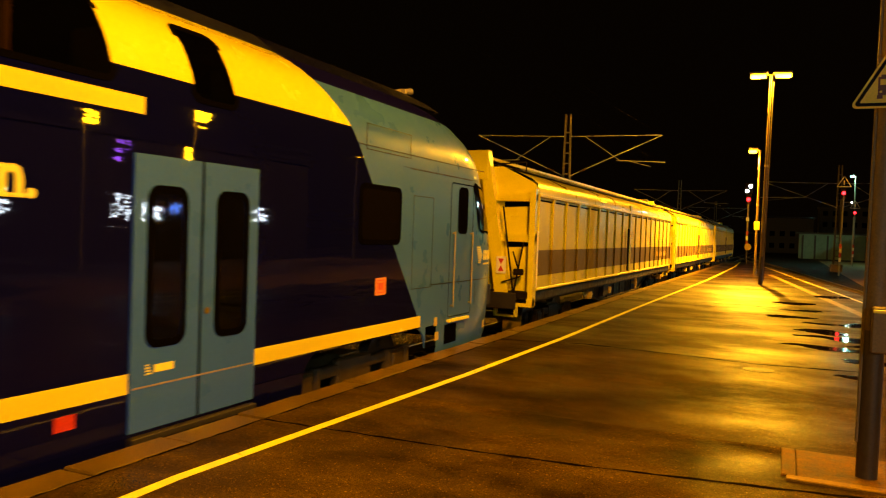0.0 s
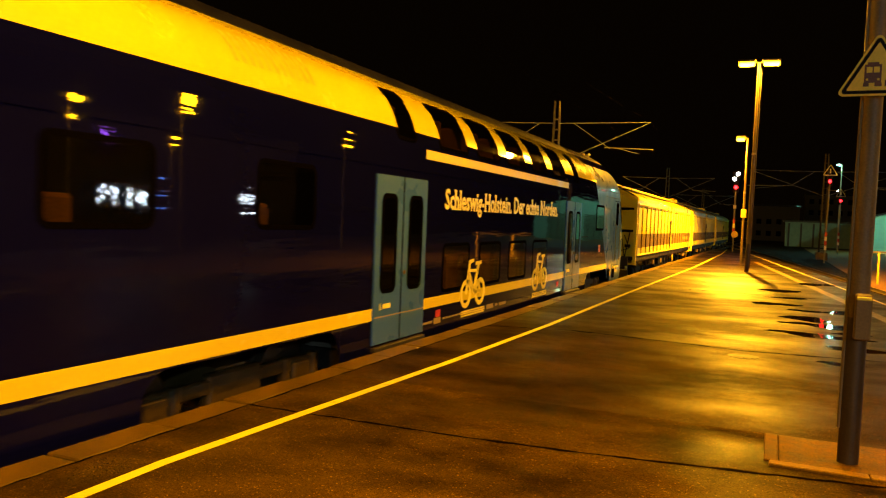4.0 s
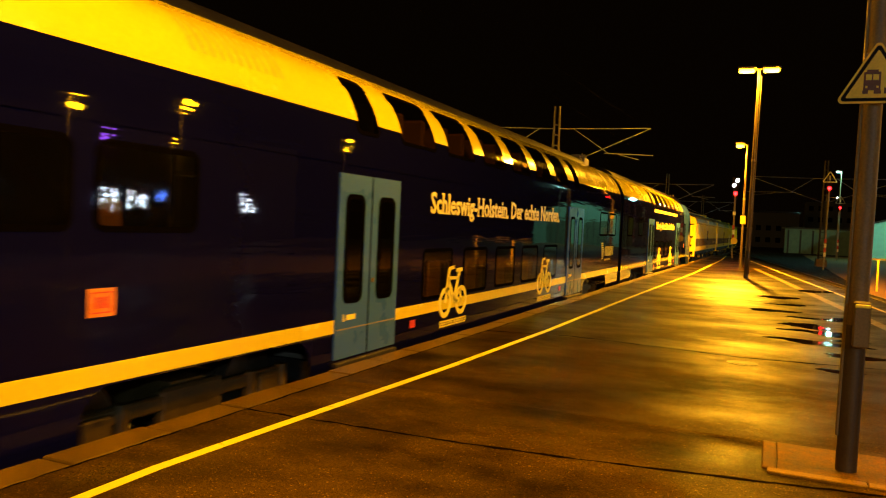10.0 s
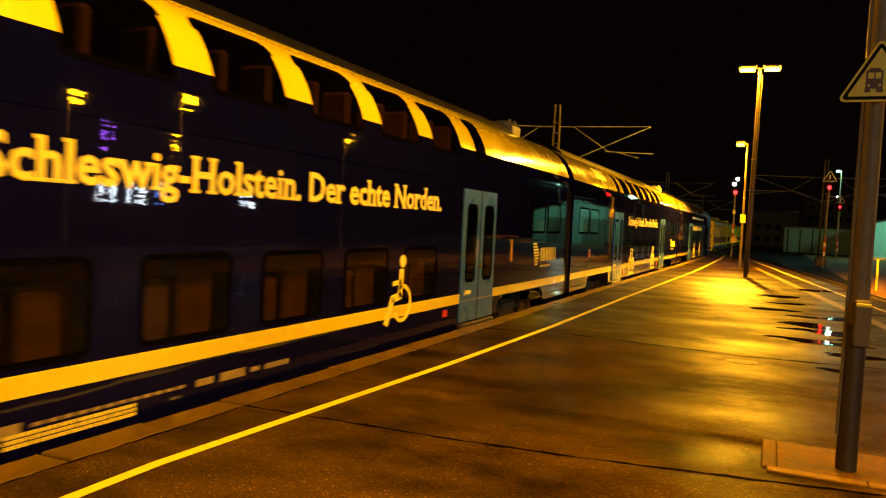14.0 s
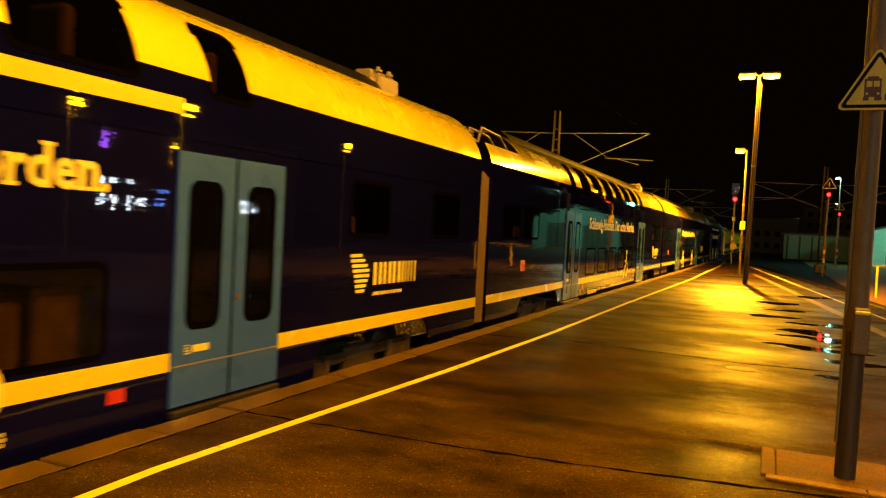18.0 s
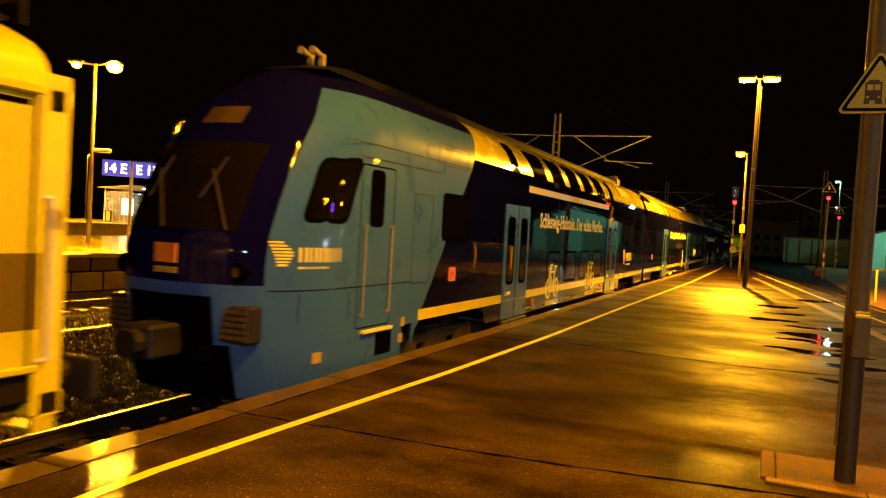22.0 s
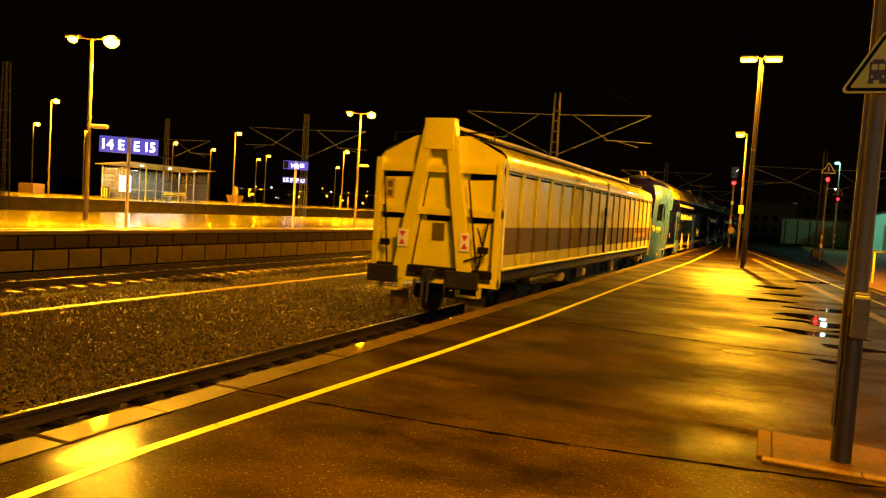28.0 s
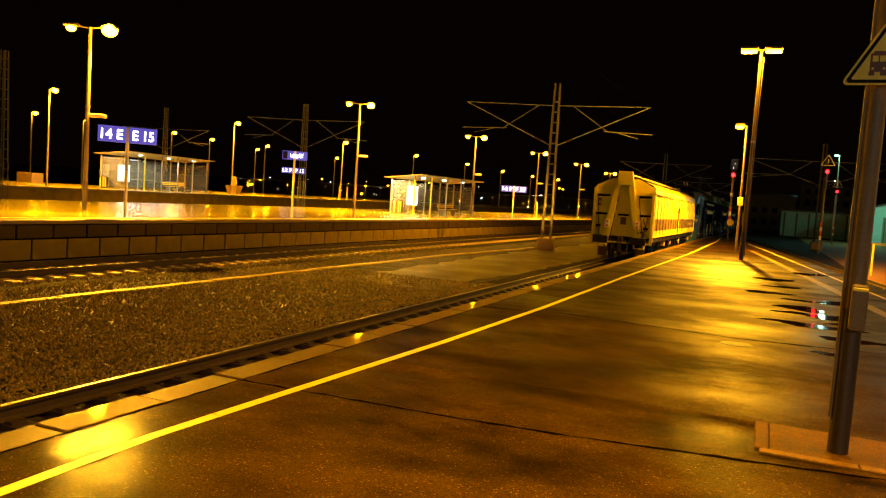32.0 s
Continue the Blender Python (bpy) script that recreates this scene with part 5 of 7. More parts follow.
def flat_bar(m, a, b, w, x0=1.401, x1=1.408):
    d = Vector((b[0] - a[0], b[1] - a[1])).normalized()
    nx, ny = -d.y * w / 2, d.x * w / 2
    m.slab([(x1, a[0] + nx, a[1] + ny), (x1, a[0] - nx, a[1] - ny), (x1, b[0] - nx, b[1] - ny), (x1, b[0] + nx, b[1] + ny)], (x0 - x1, 0, 0))


def notice(parent, s, z, length=1.2):
    """Three lines of small print, as bars."""
    text, rn_ = Mesh(), random.Random(4)
    for row in (0.0, 0.04, 0.08):
        q = 0.0
        while q < length:
            w = rn_.uniform(0.014, 0.04)
            text.box(1.402, 1.405, s + q, s + q + w, z + row - RAIL_Z, z + row + 0.03 - RAIL_Z)
            q += w + rn_.uniform(0.008, 0.02)
    part("notice_text", text, LETTER, parent, "small pale print on the skirt, too fine to read")


def bicycle_sign(parent, s, z=0.25):
    """A bicycle pictogram, 1.25 m long, set over the yellow stripe, with a block of small print below."""
    m = Mesh()
    zz = z - RAIL_Z
    for c in (0.31, 1.04):
        ring(m, s + c, zz + 0.265, 0.175, 0.265, 1.401, 1.408)
    for a, b, w in (((0.32, 0.26), (0.46, 0.86), 0.10), ((0.44, 0.85), (0.66, 0.87), 0.06), ((0.41, 0.67), (0.72, 0.27), 0.10), ((0.42, 0.69), (0.90, 0.67), 0.055),
                    ((0.71, 0.29), (0.92, 0.80), 0.10), ((0.77, 0.81), (1.05, 0.82), 0.065), ((0.70, 0.27), (1.06, 0.265), 0.06), ((1.04, 0.26), (0.95, 0.48), 0.08)):
        flat_bar(m, (s + a[0], zz + a[1]), (s + b[0], zz + b[1]), w)
    part("bicycle_pictogram", m, LETTER, parent, "pale yellow bicycle pictogram")
    notice(parent, s + 0.12, z - 0.155)


def wheelchair_sign(parent, s, z=0.22):
    m = Mesh()
    zz = z - RAIL_Z
    ring(m, s + 0.52, zz + 0.98, 0.0, 0.10, 1.401, 1.408, n=16)
    flat_bar(m, (s + 0.50, zz + 0.86), (s + 0.46, zz + 0.42), 0.13)
    flat_bar(m, (s + 0.52, zz + 0.45), (s + 0.20, zz + 0.40), 0.12)
    flat_bar(m, (s + 0.24, zz + 0.42), (s + 0.05, zz + 0.02), 0.12)
    flat_bar(m, (s + 0.50, zz + 0.66), (s + 0.22, zz + 0.64), 0.07)
    ring(m, s + 0.55, zz + 0.32, 0.235, 0.30, 1.401, 1.408, -150, 120)
    m.v = [(x, s + 0.06 + (y - s) * 1.03, zz + 0.07 + (z - zz) * 0.97) for x, y, z in m.v]
    part("wheelchair_pictogram", m, LETTER, parent, "pale yellow wheelchair pictogram")


def wheel_pair(m):
    """Two wheels on an axle about the x axis, in place."""
    for x in (-0.75, 0.75):
        m.tube((x - 0.065, 0, 0), (x + 0.065, 0, 0), 0.46, n=24)
        m.tube((x - 0.10 * np.sign(x), 0, 0), (x - 0.065 * np.sign(x), 0, 0), 0.49, n=24)
        m.tube((x + 0.065 * np.sign(x), 0, 0), (x + 0.13 * np.sign(x), 0, 0), 0.16, n=12)
        for i in range(4):
            a = math.pi / 2 * i
            m.box(x + 0.066 * np.sign(x) - 0.004, x + 0.066 * np.sign(x) + 0.012, 0.28 * math.cos(a) - 0.05, 0.28 * math.cos(a) + 0.05,
                  0.28 * math.sin(a) - 0.05, 0.28 * math.sin(a) + 0.05)
    m.tube((-0.75, 0, 0), (0.75, 0, 0), 0.09, n=10)
    return m


WHEELS = []
PAIR = wheel_pair(Mesh()).data("wheelset", WHEEL, True)


def bogie(parent, s, freight=False):
    m = Mesh()
    for x in (-1.03, 1.03):
        m.box(x - 0.06, x + 0.06, s - 1.55, s + 1.55, 0.50, 0.66, 0.02)
        m.box(x - 0.07, x + 0.07, s - 0.45, s + 0.45, 0.30, 0.72, 0.03)
        for q in (-1.25, 1.25):
            m.box(x - 0.10, x + 0.10, s + q - 0.18, s + q + 0.18, 0.32, 0.62, 0.03)
            m.tube((x + 0.03, s + q - 0.30, 0.40), (x + 0.03, s + q - 0.30, 0.68), 0.08, n=10)
            m.tube((x + 0.03, s + q + 0.30, 0.40), (x + 0.03, s + q + 0.30, 0.68), 0.08, n=10)
    m.box(-1.0, 1.0, s - 0.25, s + 0.25, 0.45, 0.75)
    part("bogie_frame", m, WDARK if freight else BOGIE, parent)
    for q in (-1.25, 1.25):
        WHEELS.append((part("wheelset", PAIR, WHEEL, parent, at=pose(0, s + q, 0.46)), s + q))


def coach_side_things(car, sides):
    """Stripe, pictogram panels and markings common to all coaches."""
    for a, b in sides:
        part("stripe", Mesh().slab([(1.403, a, 0.40 - RAIL_Z), (1.403, b, 0.40 - RAIL_Z), (1.403, b, 0.575 - RAIL_Z), (1.403, a, 0.575 - RAIL_Z)], (-0.004, 0, 0)),
             BAND, car, "yellow stripe along the foot of the coach")


SEATBACK = Mesh()
for _y in (-0.48, 0.48):
    SEATBACK.box(-0.22, 0.22, _y - 0.065, _y + 0.065, 0.38, 1.10, 0.04)
    SEATBACK.box(-0.22, 0.22, _y - (0.40 if _y > 0 else 0), _y + (0.40 if _y < 0 else 0), 0.34, 0.48, 0.04)
SEATDATA = SEATBACK.data("seat", SEAT)


def coach_inside(car, a, b):
    """Floors, lower and upper deck seats, and a lining behind them."""
    r = -RAIL_Z
    part("deck_floor", Mesh().box(-1.33, 1.33, a, b, 0.02 + r, 0.08 + r), INNER, car)
    part("upper_deck_floor", Mesh().box(-1.33, 1.33, a, b, 2.40 + r, 2.46 + r), INNER, car)
    part("far_wall_lining", Mesh().box(-1.36, -1.33, a, b, 0.1 + r, 3.6 + r), INNER, car)
    k = 0
    s = a + 1.2
    while s < b - 1.0:
        part("seat", SEATDATA, SEAT, car, at=pose(0.95, s, 0.10 + r))
        part("seat", SEATDATA, SEAT, car, at=pose(0.95, s + 0.5, 2.46 + r))
        s += 1.75
        k += 1


def roof_sheet(a, b, z0=4.02):
    zs = [z0] + [z for z in PZ if z > z0]
    prof = [(half(z), z - RAIL_Z) for z in zs]
    prof = prof + [(-x, z) for x, z in prof[-2::-1]]
    return Mesh().grid([[(x, s, z) for x, z in prof] for s in (a, b)])


def rib_vent(car, s0, s1):
    """Air grille of narrow slots in the yellow band."""
    m = Mesh()
    for i in range(11):
        s = s0 + (s1 - s0) * i / 11
        zs = [3.46, 3.60, 3.72, 3.80]
        m.grid([[on_side(s, z, 0.004), on_side(s + (s1 - s0) / 11 * 0.5, z, 0.004)] for z in zs])
    part("air_grille", m, YDULL, car, "narrow dark slots of an air grille")


def coach_ends(car, a, b, cab=False, lowest=4.02):
    """End walls of the body."""
    for s, top in (((a, lowest), (b, 4.02)) if not cab else ((a, b),)):
        zs = [z for z in PZ if 0.38 <= z <= top]
        pts = [(half(z) - 0.004, s, z - RAIL_Z) for z in zs] + [(-half(z) + 0.004, s, z - RAIL_Z) for z in zs[::-1]]
        part("end_wall", Mesh().add(pts, [tuple(range(len(pts)))]), NAVY, car)


def gangway(car, s, d, material):
    """Folded bellows towards the next coach: one skin that goes out and in."""
    rows = []
    for i in range(13):
        w, p, c = (1.34 if i % 2 else 1.27), s + d * 0.025 * i, 0.12
        rows.append([(x, p, z - RAIL_Z) for x, z in ((w, 0.05), (w, 3.0 - c), (w - c, 3.02), (c - w, 3.02), (-w, 3.0 - c), (-w, 0.05))])
    part("gangway_bellows", Mesh().grid(rows), material, car, "folded gangway bellows")


def underfloor(car, a, b):
    m = Mesh()
    m.box(-1.25, 1.25, a, b, -0.28 - RAIL_Z, 0.0 - RAIL_Z)
    part("underfloor", m, UNDER, car)


def under_markings(car, s, n):
    """A long row of small unreadable print along the skirt, as bars."""
    rows = [(0.0, 0.34, 0.10, 0.22), (0.46, 1.0, 0.14, 0.18), (1.06, 1.34, 0.11, 0.21)] + [(1.44 + 0.14 * i, 1.54 + 0.14 * i, 0.155, 0.185) for i in range(n)]
    rows += [(3.25, 3.5, 0.13, 0.20), (3.6, 4.0, 0.12, 0.21), (4.1, 4.25, 0.14, 0.19), (4.35, 4.8, 0.13, 0.19)]
    for a, b, z0, z1 in rows:
        part("marking_line", Mesh().box(1.398, 1.404, s + a, s + b, z0 - RAIL_Z, z1 - RAIL_Z), PRINT, car)


def joint_gear(car, s, d, z):
    """Roof gear at a coach end: pipes, cable loops and small boxes."""
    m = Mesh()
    r = z - 4.10 - RAIL_Z
    m.box(-0.75, 0.55, min(s, s + d * 0.9), max(s, s + d * 0.9), 4.10 + r, 4.32 + r, 0.03)
    for i in range(2):
        p = s + d * (0.25 + 0.38 * i)
        m.box(0.15, 0.45, p - 0.12, p + 0.12, 4.32 + r, 4.46 + r, 0.02)
        m.tube((0.5, p, 4.2 + r), (0.5, p, 4.50 + r), 0.035, n=8)
        for k in range(3):
            m.tube((0.5, p, 4.30 + r + 0.06 * k), (0.5, p, 4.33 + r + 0.06 * k), 0.07, n=8)
    if z < 4.0:
        for x in (0.72, 0.98):
            m.tube((x, s - 0.2, 4.10 + r), (x, s, 4.44 + r), 0.025, n=6).tube((x, s, 4.44 + r), (x, s + 1.1, 4.40 + r), 0.025, n=6).tube((x, s + 1.1, 4.40 + r), (x, s + 1.75, 4.12 + r), 0.025, n=6)
        m.tube((0.72, s + 0.5, 4.42 + r), (0.98, s + 0.5, 4.42 + r), 0.02, n=6)
    else:
        m.box(0.30, 0.62, s - 0.75, s - 0.10, 4.10 + r, 4.36 + r, 0.03)
    part("roof_gear", m, POLE, car, "grey roof gear with insulators")


def coach(s0, s1, kind, label):
    """One double-deck coach from s0 (rear end) to s1 (front end). kind: middle, front (cab at s1) or rear (cab at s0)."""
    length = s1 - s0
    mid = kind == "middle"
    well = s0 == 4.35  # roof well and brown bellows next to the rear cab coach
    joint, d = (s1, -1) if kind == "rear" else (s0, 1)

    def at(u):
        return joint + d * u

    def span(u0, u1):
        return tuple(sorted((at(u0), at(u1))))
    car = empty("double_deck_coach", pose(TRACK_X, 0, RAIL_Z))
    tagged(car, label, "railway coach", "double-deck coaches of the train")
    if mid:
        doors = [(6.0, 7.70), (length - 7.56, length - 5.84)]
        upper = [(length / 2 + o - 0.66, length / 2 + o + 0.66) for o in (-4.39, -2.635, -0.88, 0.88, 2.635, 4.39)]
        small = [(length / 2 - 6.35, length / 2 - 5.68), (length / 2 + 5.68, length / 2 + 6.35)]
        endwin = [(0.75, 1.98), (2.18, 3.42), (length - 3.42, length - 2.18), (length - 1.98, length - 0.75)]
        lower = [(length / 2 + o - 0.62, length / 2 + o + 0.62) for o in (-3.5, -1.75, 0.0, 1.75, 3.5)]
        body = (0.0, length)
    else:
        doors = [(6.33, 8.00), (16.99, 18.66)]
        upper = [(8.45 + 1.757 * i, 9.78 + 1.757 * i) for i in range(5)]
        small = [(6.91, 7.62), (17.67, 18.34)]
        endwin = [(1.0, 2.2), (3.66, 4.82)]
        lower = [(8.75 + 1.75 * i, 9.99 + 1.75 * i) for i in range(4)]
        body = (0.0, 19.6)
    holes = []
    for u in doors:
        holes.append(coach_door(car, *span(*u)))
    for u in upper + small:
        holes.append(coach_window(car, *span(*u), 3.03, 3.82, 0.13))
    for u in endwin:
        holes.append(coach_window(car, *span(*u), 1.69, 2.47, 0.12))
        p, q = span(*u)
        part("side_seat", Mesh().box(1.10, 1.20, p + 0.12, p + 0.52, 1.2 - RAIL_Z, 1.98 - RAIL_Z, 0.04), SIDESEAT, car, "tan seat back behind the window")
    for u in lower:
        holes.append(coach_window(car, *span(*u), 0.62, 1.46, 0.12))
        p, q = span(*u)
        for k in (0, 1):
            e0, e1 = p + 0.08 + k * (q - p) / 2, p - 0.03 + (k + 1) * (q - p) / 2
            part("side_seat", Mesh().box(1.13, 1.20, e0, e1, 0.46 - RAIL_Z, (1.24 if k else 1.14) - RAIL_Z, 0.03), SIDESEAT, car, "tan seat back behind the window")
    b0, b1 = span(*body)
    bog = [span(2.1, 5.5)] + ([span(length - 5.5, length - 2.1)] if mid else [span(19.6, 22.9)])
    cuts = [(p, q, -1.0, 0.38) for p, q in bog]
    if mid:
        part("body_side", side_sheet(-0.28, 3.20, b0, b1, holes + cuts), NAVY, car, "glossy navy blue side panels")
        part("roof_band", side_sheet(3.20, 4.02, b0, b1, holes + ([(b0 - 0.1, b0 + 2.2, 3.60, 4.1)] if well else [])), BAND, car, "yellow upper band with curved windows", True)
        part("far_side", side_sheet(-0.28, 4.02, b0, b1, (), -1), NAVY, car)
    else:
        cab_end(car, at, d, holes, cuts)
    low, high = kind != "rear", kind != "front"
    start = 3.0 if well else 1.2
    part("roof", roof_sheet(b0 + start * low, b1 - 2.8 * high), ROOF, car, "dark roof", True)
    for on, s, cap in ((low, b0 + start, (b0 + start - (0.8 if well else 1.2), b0 + start)), (high, b1 - 2.8, (b1 - 2.8, b1))):
        if on:
            dome = [(half(z), s, z - RAIL_Z) for z in PZ if z >= 4.02] + [(-half(z), s, z - RAIL_Z) for z in PZ[-2::-1] if z >= 4.02]
            part("roof_end", Mesh().add(dome, [tuple(range(len(dome)))]), ROOF, car)
            part("low_roof", Mesh().grid([[(x, y, 4.02 - RAIL_Z) for x in (-0.69, 0.69)] for y in cap]), ROOF, car, "flat low roof at the coach end")
    if well:
        wall = [(half(z), b0 + 2.2, z - RAIL_Z) for z in PZ if 3.60 <= z <= 4.02] + [(-half(z), b0 + 2.2, z - RAIL_Z) for z in PZ[::-1] if 3.60 <= z <= 4.02]
        part("well_wall", Mesh().add(wall, [tuple(range(len(wall)))]), ROOF, car)
        part("well_floor", Mesh().grid([[(x, y, 3.60 - RAIL_Z) for x in (-1.19, 1.19)] for y in (b0, b0 + 2.2)]), ROOF, car, "roof well for the gear")
        joint_gear(car, b0 + 0.35, 1, 3.60)
    if high:
        joint_gear(car, b1 - 2.0, -1, 4.02)
    coach_ends(car, b0, b1, False, 3.60 if well else 4.02) if mid else coach_ends(car, joint, 4.02, True)
    coach_inside(car, *span(6.0, 19.0))
    underfloor(car, *span(6.0, (length - 6.0) if mid else 19.3))
    edges = sorted([b0] + [e for u in doors for e in span(*u)] + [b1 if mid else at(23.0)]) if mid or d > 0 else sorted([at(23.0)] + [e for u in doors for e in span(*u)] + [b1])
    if mid:
        coach_side_things(car, list(zip(edges[::2], edges[1::2])))
    else:
        pts = sorted([at(0.0), at(doors[0][0]), at(doors[0][1]), at(doors[1][0]), at(doors[1][1]), at(22.7)])
        coach_side_things(car, list(zip(pts[::2], pts[1::2])))
    words = "Schleswig-Holstein. Der echte Norden."
    centre = at(length / 2 + (0.15 if d > 0 else 0) if mid else (12.44 if d < 0 else 12.42))
    if not mid:
        a0, a1 = span(7.95, 17.10)
        part("upper_stripe", Mesh().slab([(1.404, a0, 2.82 - RAIL_Z), (1.404, a1, 2.82 - RAIL_Z), (1.404, a1, 2.97 - RAIL_Z), (1.404, a0, 2.97 - RAIL_Z)], (-0.005, 0, 0)), YSTRIPE, car, "thin yellow stripe under the upper windows")
    wide = 8.1 if mid else 7.3
    lettering("slogan", words, 0.35, wide, LETTER, car, Matrix.Translation((1.402, centre - wide / 2, 2.05 - RAIL_Z)) @ Matrix(((0, 0, 1, 0), (1, 0, 0, 0), (0, 1, 0, 0), (0, 0, 0, 1))),
              0.005, "yellow slogan lettering", 0.022, True)
    # gutter line and a row of red and orange badges
    part("gutter", Mesh().box(1.395, 1.412, b0, b1, 2.60 - RAIL_Z, 2.615 - RAIL_Z), NAVY, car)
    if mid:
        emblem(car, s1 - 3.1, 0.92)
        badge(car, s0 + 2.15, s0 + 2.43, 0.98, 1.22)
    elif kind == "rear":
        emblem(car, s1 - 4.75, 0.92)
    for u in doors:
        e = span(*u)
        s = e[0] - 0.72 if e[0] > centre else e[1] + 0.55
        part("red_badge", Mesh().box(1.401, 1.406, s, s + 0.19, 0.22 - RAIL_Z, 0.34 - RAIL_Z), REDBADGE, car, "small red badge")
    for p, q in bog:
        bogie(car, p + 1.7)
        for e, way in ((p, 1), (q, -1)):
            arc = [(e + way * 0.34 * (1 - math.cos(math.pi / 16 * i)), 0.045 + 0.34 * math.sin(math.pi / 16 * i)) for i in range(9)]
            cab = not mid and abs(e - at(22.9)) < 0.01
            part("wheel_arch", Mesh().slab([(half(0.3) - 0.002, y, z - RAIL_Z) for y, z in [(e, 0.385)] + arc], (-0.03, 0, 0)), SKY if cab else NAVY, car)
    rib_vent(car, *span(3.4, 5.0))
    gangway(car, joint, -d, BELLOWS if well or kind == "rear" else DARKBELLOWS)
    if mid:
        gangway(car, s1, 1, DARKBELLOWS)
    if abs(s0 - 30.45) > 0.1:
        under_markings(car, centre - 5.0, 12)
    return car


def round_poly(pts, r, k=4):
    """A polygon with its corners cut round."""
    out, n = [], len(pts)
    for i in range(n):
        p, a, b = Vector(pts[i]), Vector(pts[i - 1]), Vector(pts[(i + 1) % n])
        e0, e1 = p + (a - p).normalized() * r, p + (b - p).normalized() * r
        for j in range(k + 1):
            t = j / k
            out.append(tuple(e0 * (1 - t) ** 2 + p * 2 * t * (1 - t) + e1 * t * t))
    return out


def cab_end(car, at, d, holes, cuts):
    """Light blue cab with a sloped boundary to the navy side, raked nose, windscreen and side windows."""
    r = -RAIL_Z

    def edge(z):
        return float(np.interp(z, (-0.3, 0.5, 3.2, 4.05, 4.33), (23.1, 22.65, 20.55, 19.75, 19.65)))

    def nose(z):
        return float(np.interp(z, (-0.4, 0.2, 1.0, 1.6, 2.4, 3.0, 3.5, 3.8, 4.0, 4.12, 4.33), (26.45, 26.68, 26.80, 26.78, 26.45, 26.05, 25.62, 25.2, 24.85, 24.5, 23.2)))

    def drop(v):
        """How far the side has drawn in at the distance v behind the tip of the nose."""
        return float(np.interp(v, (0.46, 0.62, 0.8, 1.0, 1.2, 1.45, 1.75), (0.32, 0.235, 0.15, 0.09, 0.05, 0.015, 0.0)))

    def drawn_in(m):
        """Lays a mesh made for the straight side on the tapering cab."""
        m.v = [(x - drop(nose(z - r) - (y - at(0.0)) * d), y, z) for x, y, z in m.v]
        return m
    joint = at(0.0)
    lo, hi = (joint, at(20.3)) if d > 0 else (at(20.3), joint)
    part("body_side", side_sheet(-0.28, 3.20, lo, hi, holes + cuts), NAVY, car, "glossy navy blue side panels")
    lo2, hi2 = (joint, at(19.6)) if d > 0 else (at(19.6), joint)
    part("roof_band", side_sheet(3.20, 4.02, lo2, hi2, holes), BAND, car, "yellow upper band with curved windows", True)
    part("far_side", side_sheet(-0.28, 4.02, lo, hi, (), -1), NAVY, car)
    zs = [-0.28, 0.02, 0.38, 0.59, 1.0, 1.44, 1.72, 2.1, 2.46, 2.82, 3.08, 3.20]
    bog = [z for z in zs if z >= 0.38]
    part("side_wedge", Mesh().grid([[(half(z), at(20.3), z + r), (half(z), at(edge(z)), z + r)] for z in bog]), NAVY, car)
    up = [z for z in PZ if 3.20 <= z <= 4.02]
    part("band_wedge", Mesh().grid([[(half(z), at(19.6), z + r), (half(z), at(edge(z)), z + r)] for z in up]), BAND, car, smooth=True)
    part("far_wedge", Mesh().grid([[(-half(z), at(20.3), z + r), (-half(z), at(max(edge(z), 23.3 if z < 0.4 else 0)), z + r)] for z in zs]), NAVY, car)
    allz = [z for z in PZ if z >= 0.38]
    rows, front = [], []
    for z in allz:
        h, n = half(z), nose(z)
        q = min(1.0, h / 1.1)
        side = [(h, edge(z))] + [(h - q * drop(v), max(edge(z) + 0.02, n - v)) for v in (1.75, 1.45, 1.2, 1.0, 0.8, 0.62, 0.46)]
        rows.append([(x, at(u), z + r) for x, u in side])
        c = h - 0.32 * q
        fr = [(c, n - 0.46), (c * 0.94, n - 0.36), (c * 0.72, n - 0.17), (c * 0.4, n - 0.05), (0, n)]
        fr += [(-x, u) for x, u in fr[-2::-1]]
        front.append((z, [(x, at(u), z + r) for x, u in fr]))
    cut = allz.index(3.72) + 1
    part("cab_side", Mesh().grid(rows[:cut]), SKY, car, "light blue cab side", True)
    part("cab_top", Mesh().grid(rows[cut - 1:]), MASK, car, "dark navy cab roof edge", True)
    part("cab_far_side", Mesh().grid([[(-x, y, z) for x, y, z in row] for row in rows[:cut]]), SKY, car, smooth=True)
    part("cab_far_top", Mesh().grid([[(-x, y, z) for x, y, z in row] for row in rows[cut - 1:]]), MASK, car, smooth=True)
    low = []
    for z in (-0.28, 0.02, 0.38):
        h, n = half(z), nose(z)
        side = [(h, 23.3)] + [(h - drop(v), n - v) for v in (1.75, 1.2, 0.8, 0.62, 0.46)]
        c = h - 0.32
        low.append([(x, at(u), z + r) for x, u in side + [(c * 0.94, n - 0.36), (c * 0.72, n - 0.17), (0, n), (-c * 0.72, n - 0.17), (-c, n - 0.46), (-h, n - 1.2)]])
    part("cab_apron", Mesh().grid([row[:8] for row in low]), SKY, car, "light blue apron under the cab", True)
    part("front_apron", Mesh().grid([row[7:] for row in low]), RUBBER, car, "black apron under the nose", True)
    part("nose_bumper", Mesh().grid([row for z, row in front if z <= 1.10]), SKY, car, "light blue bumper under the dark mask", True)
    part("front_mask", Mesh().grid([row for z, row in front if z >= 1.10]), MASK, car, "navy front mask", True)
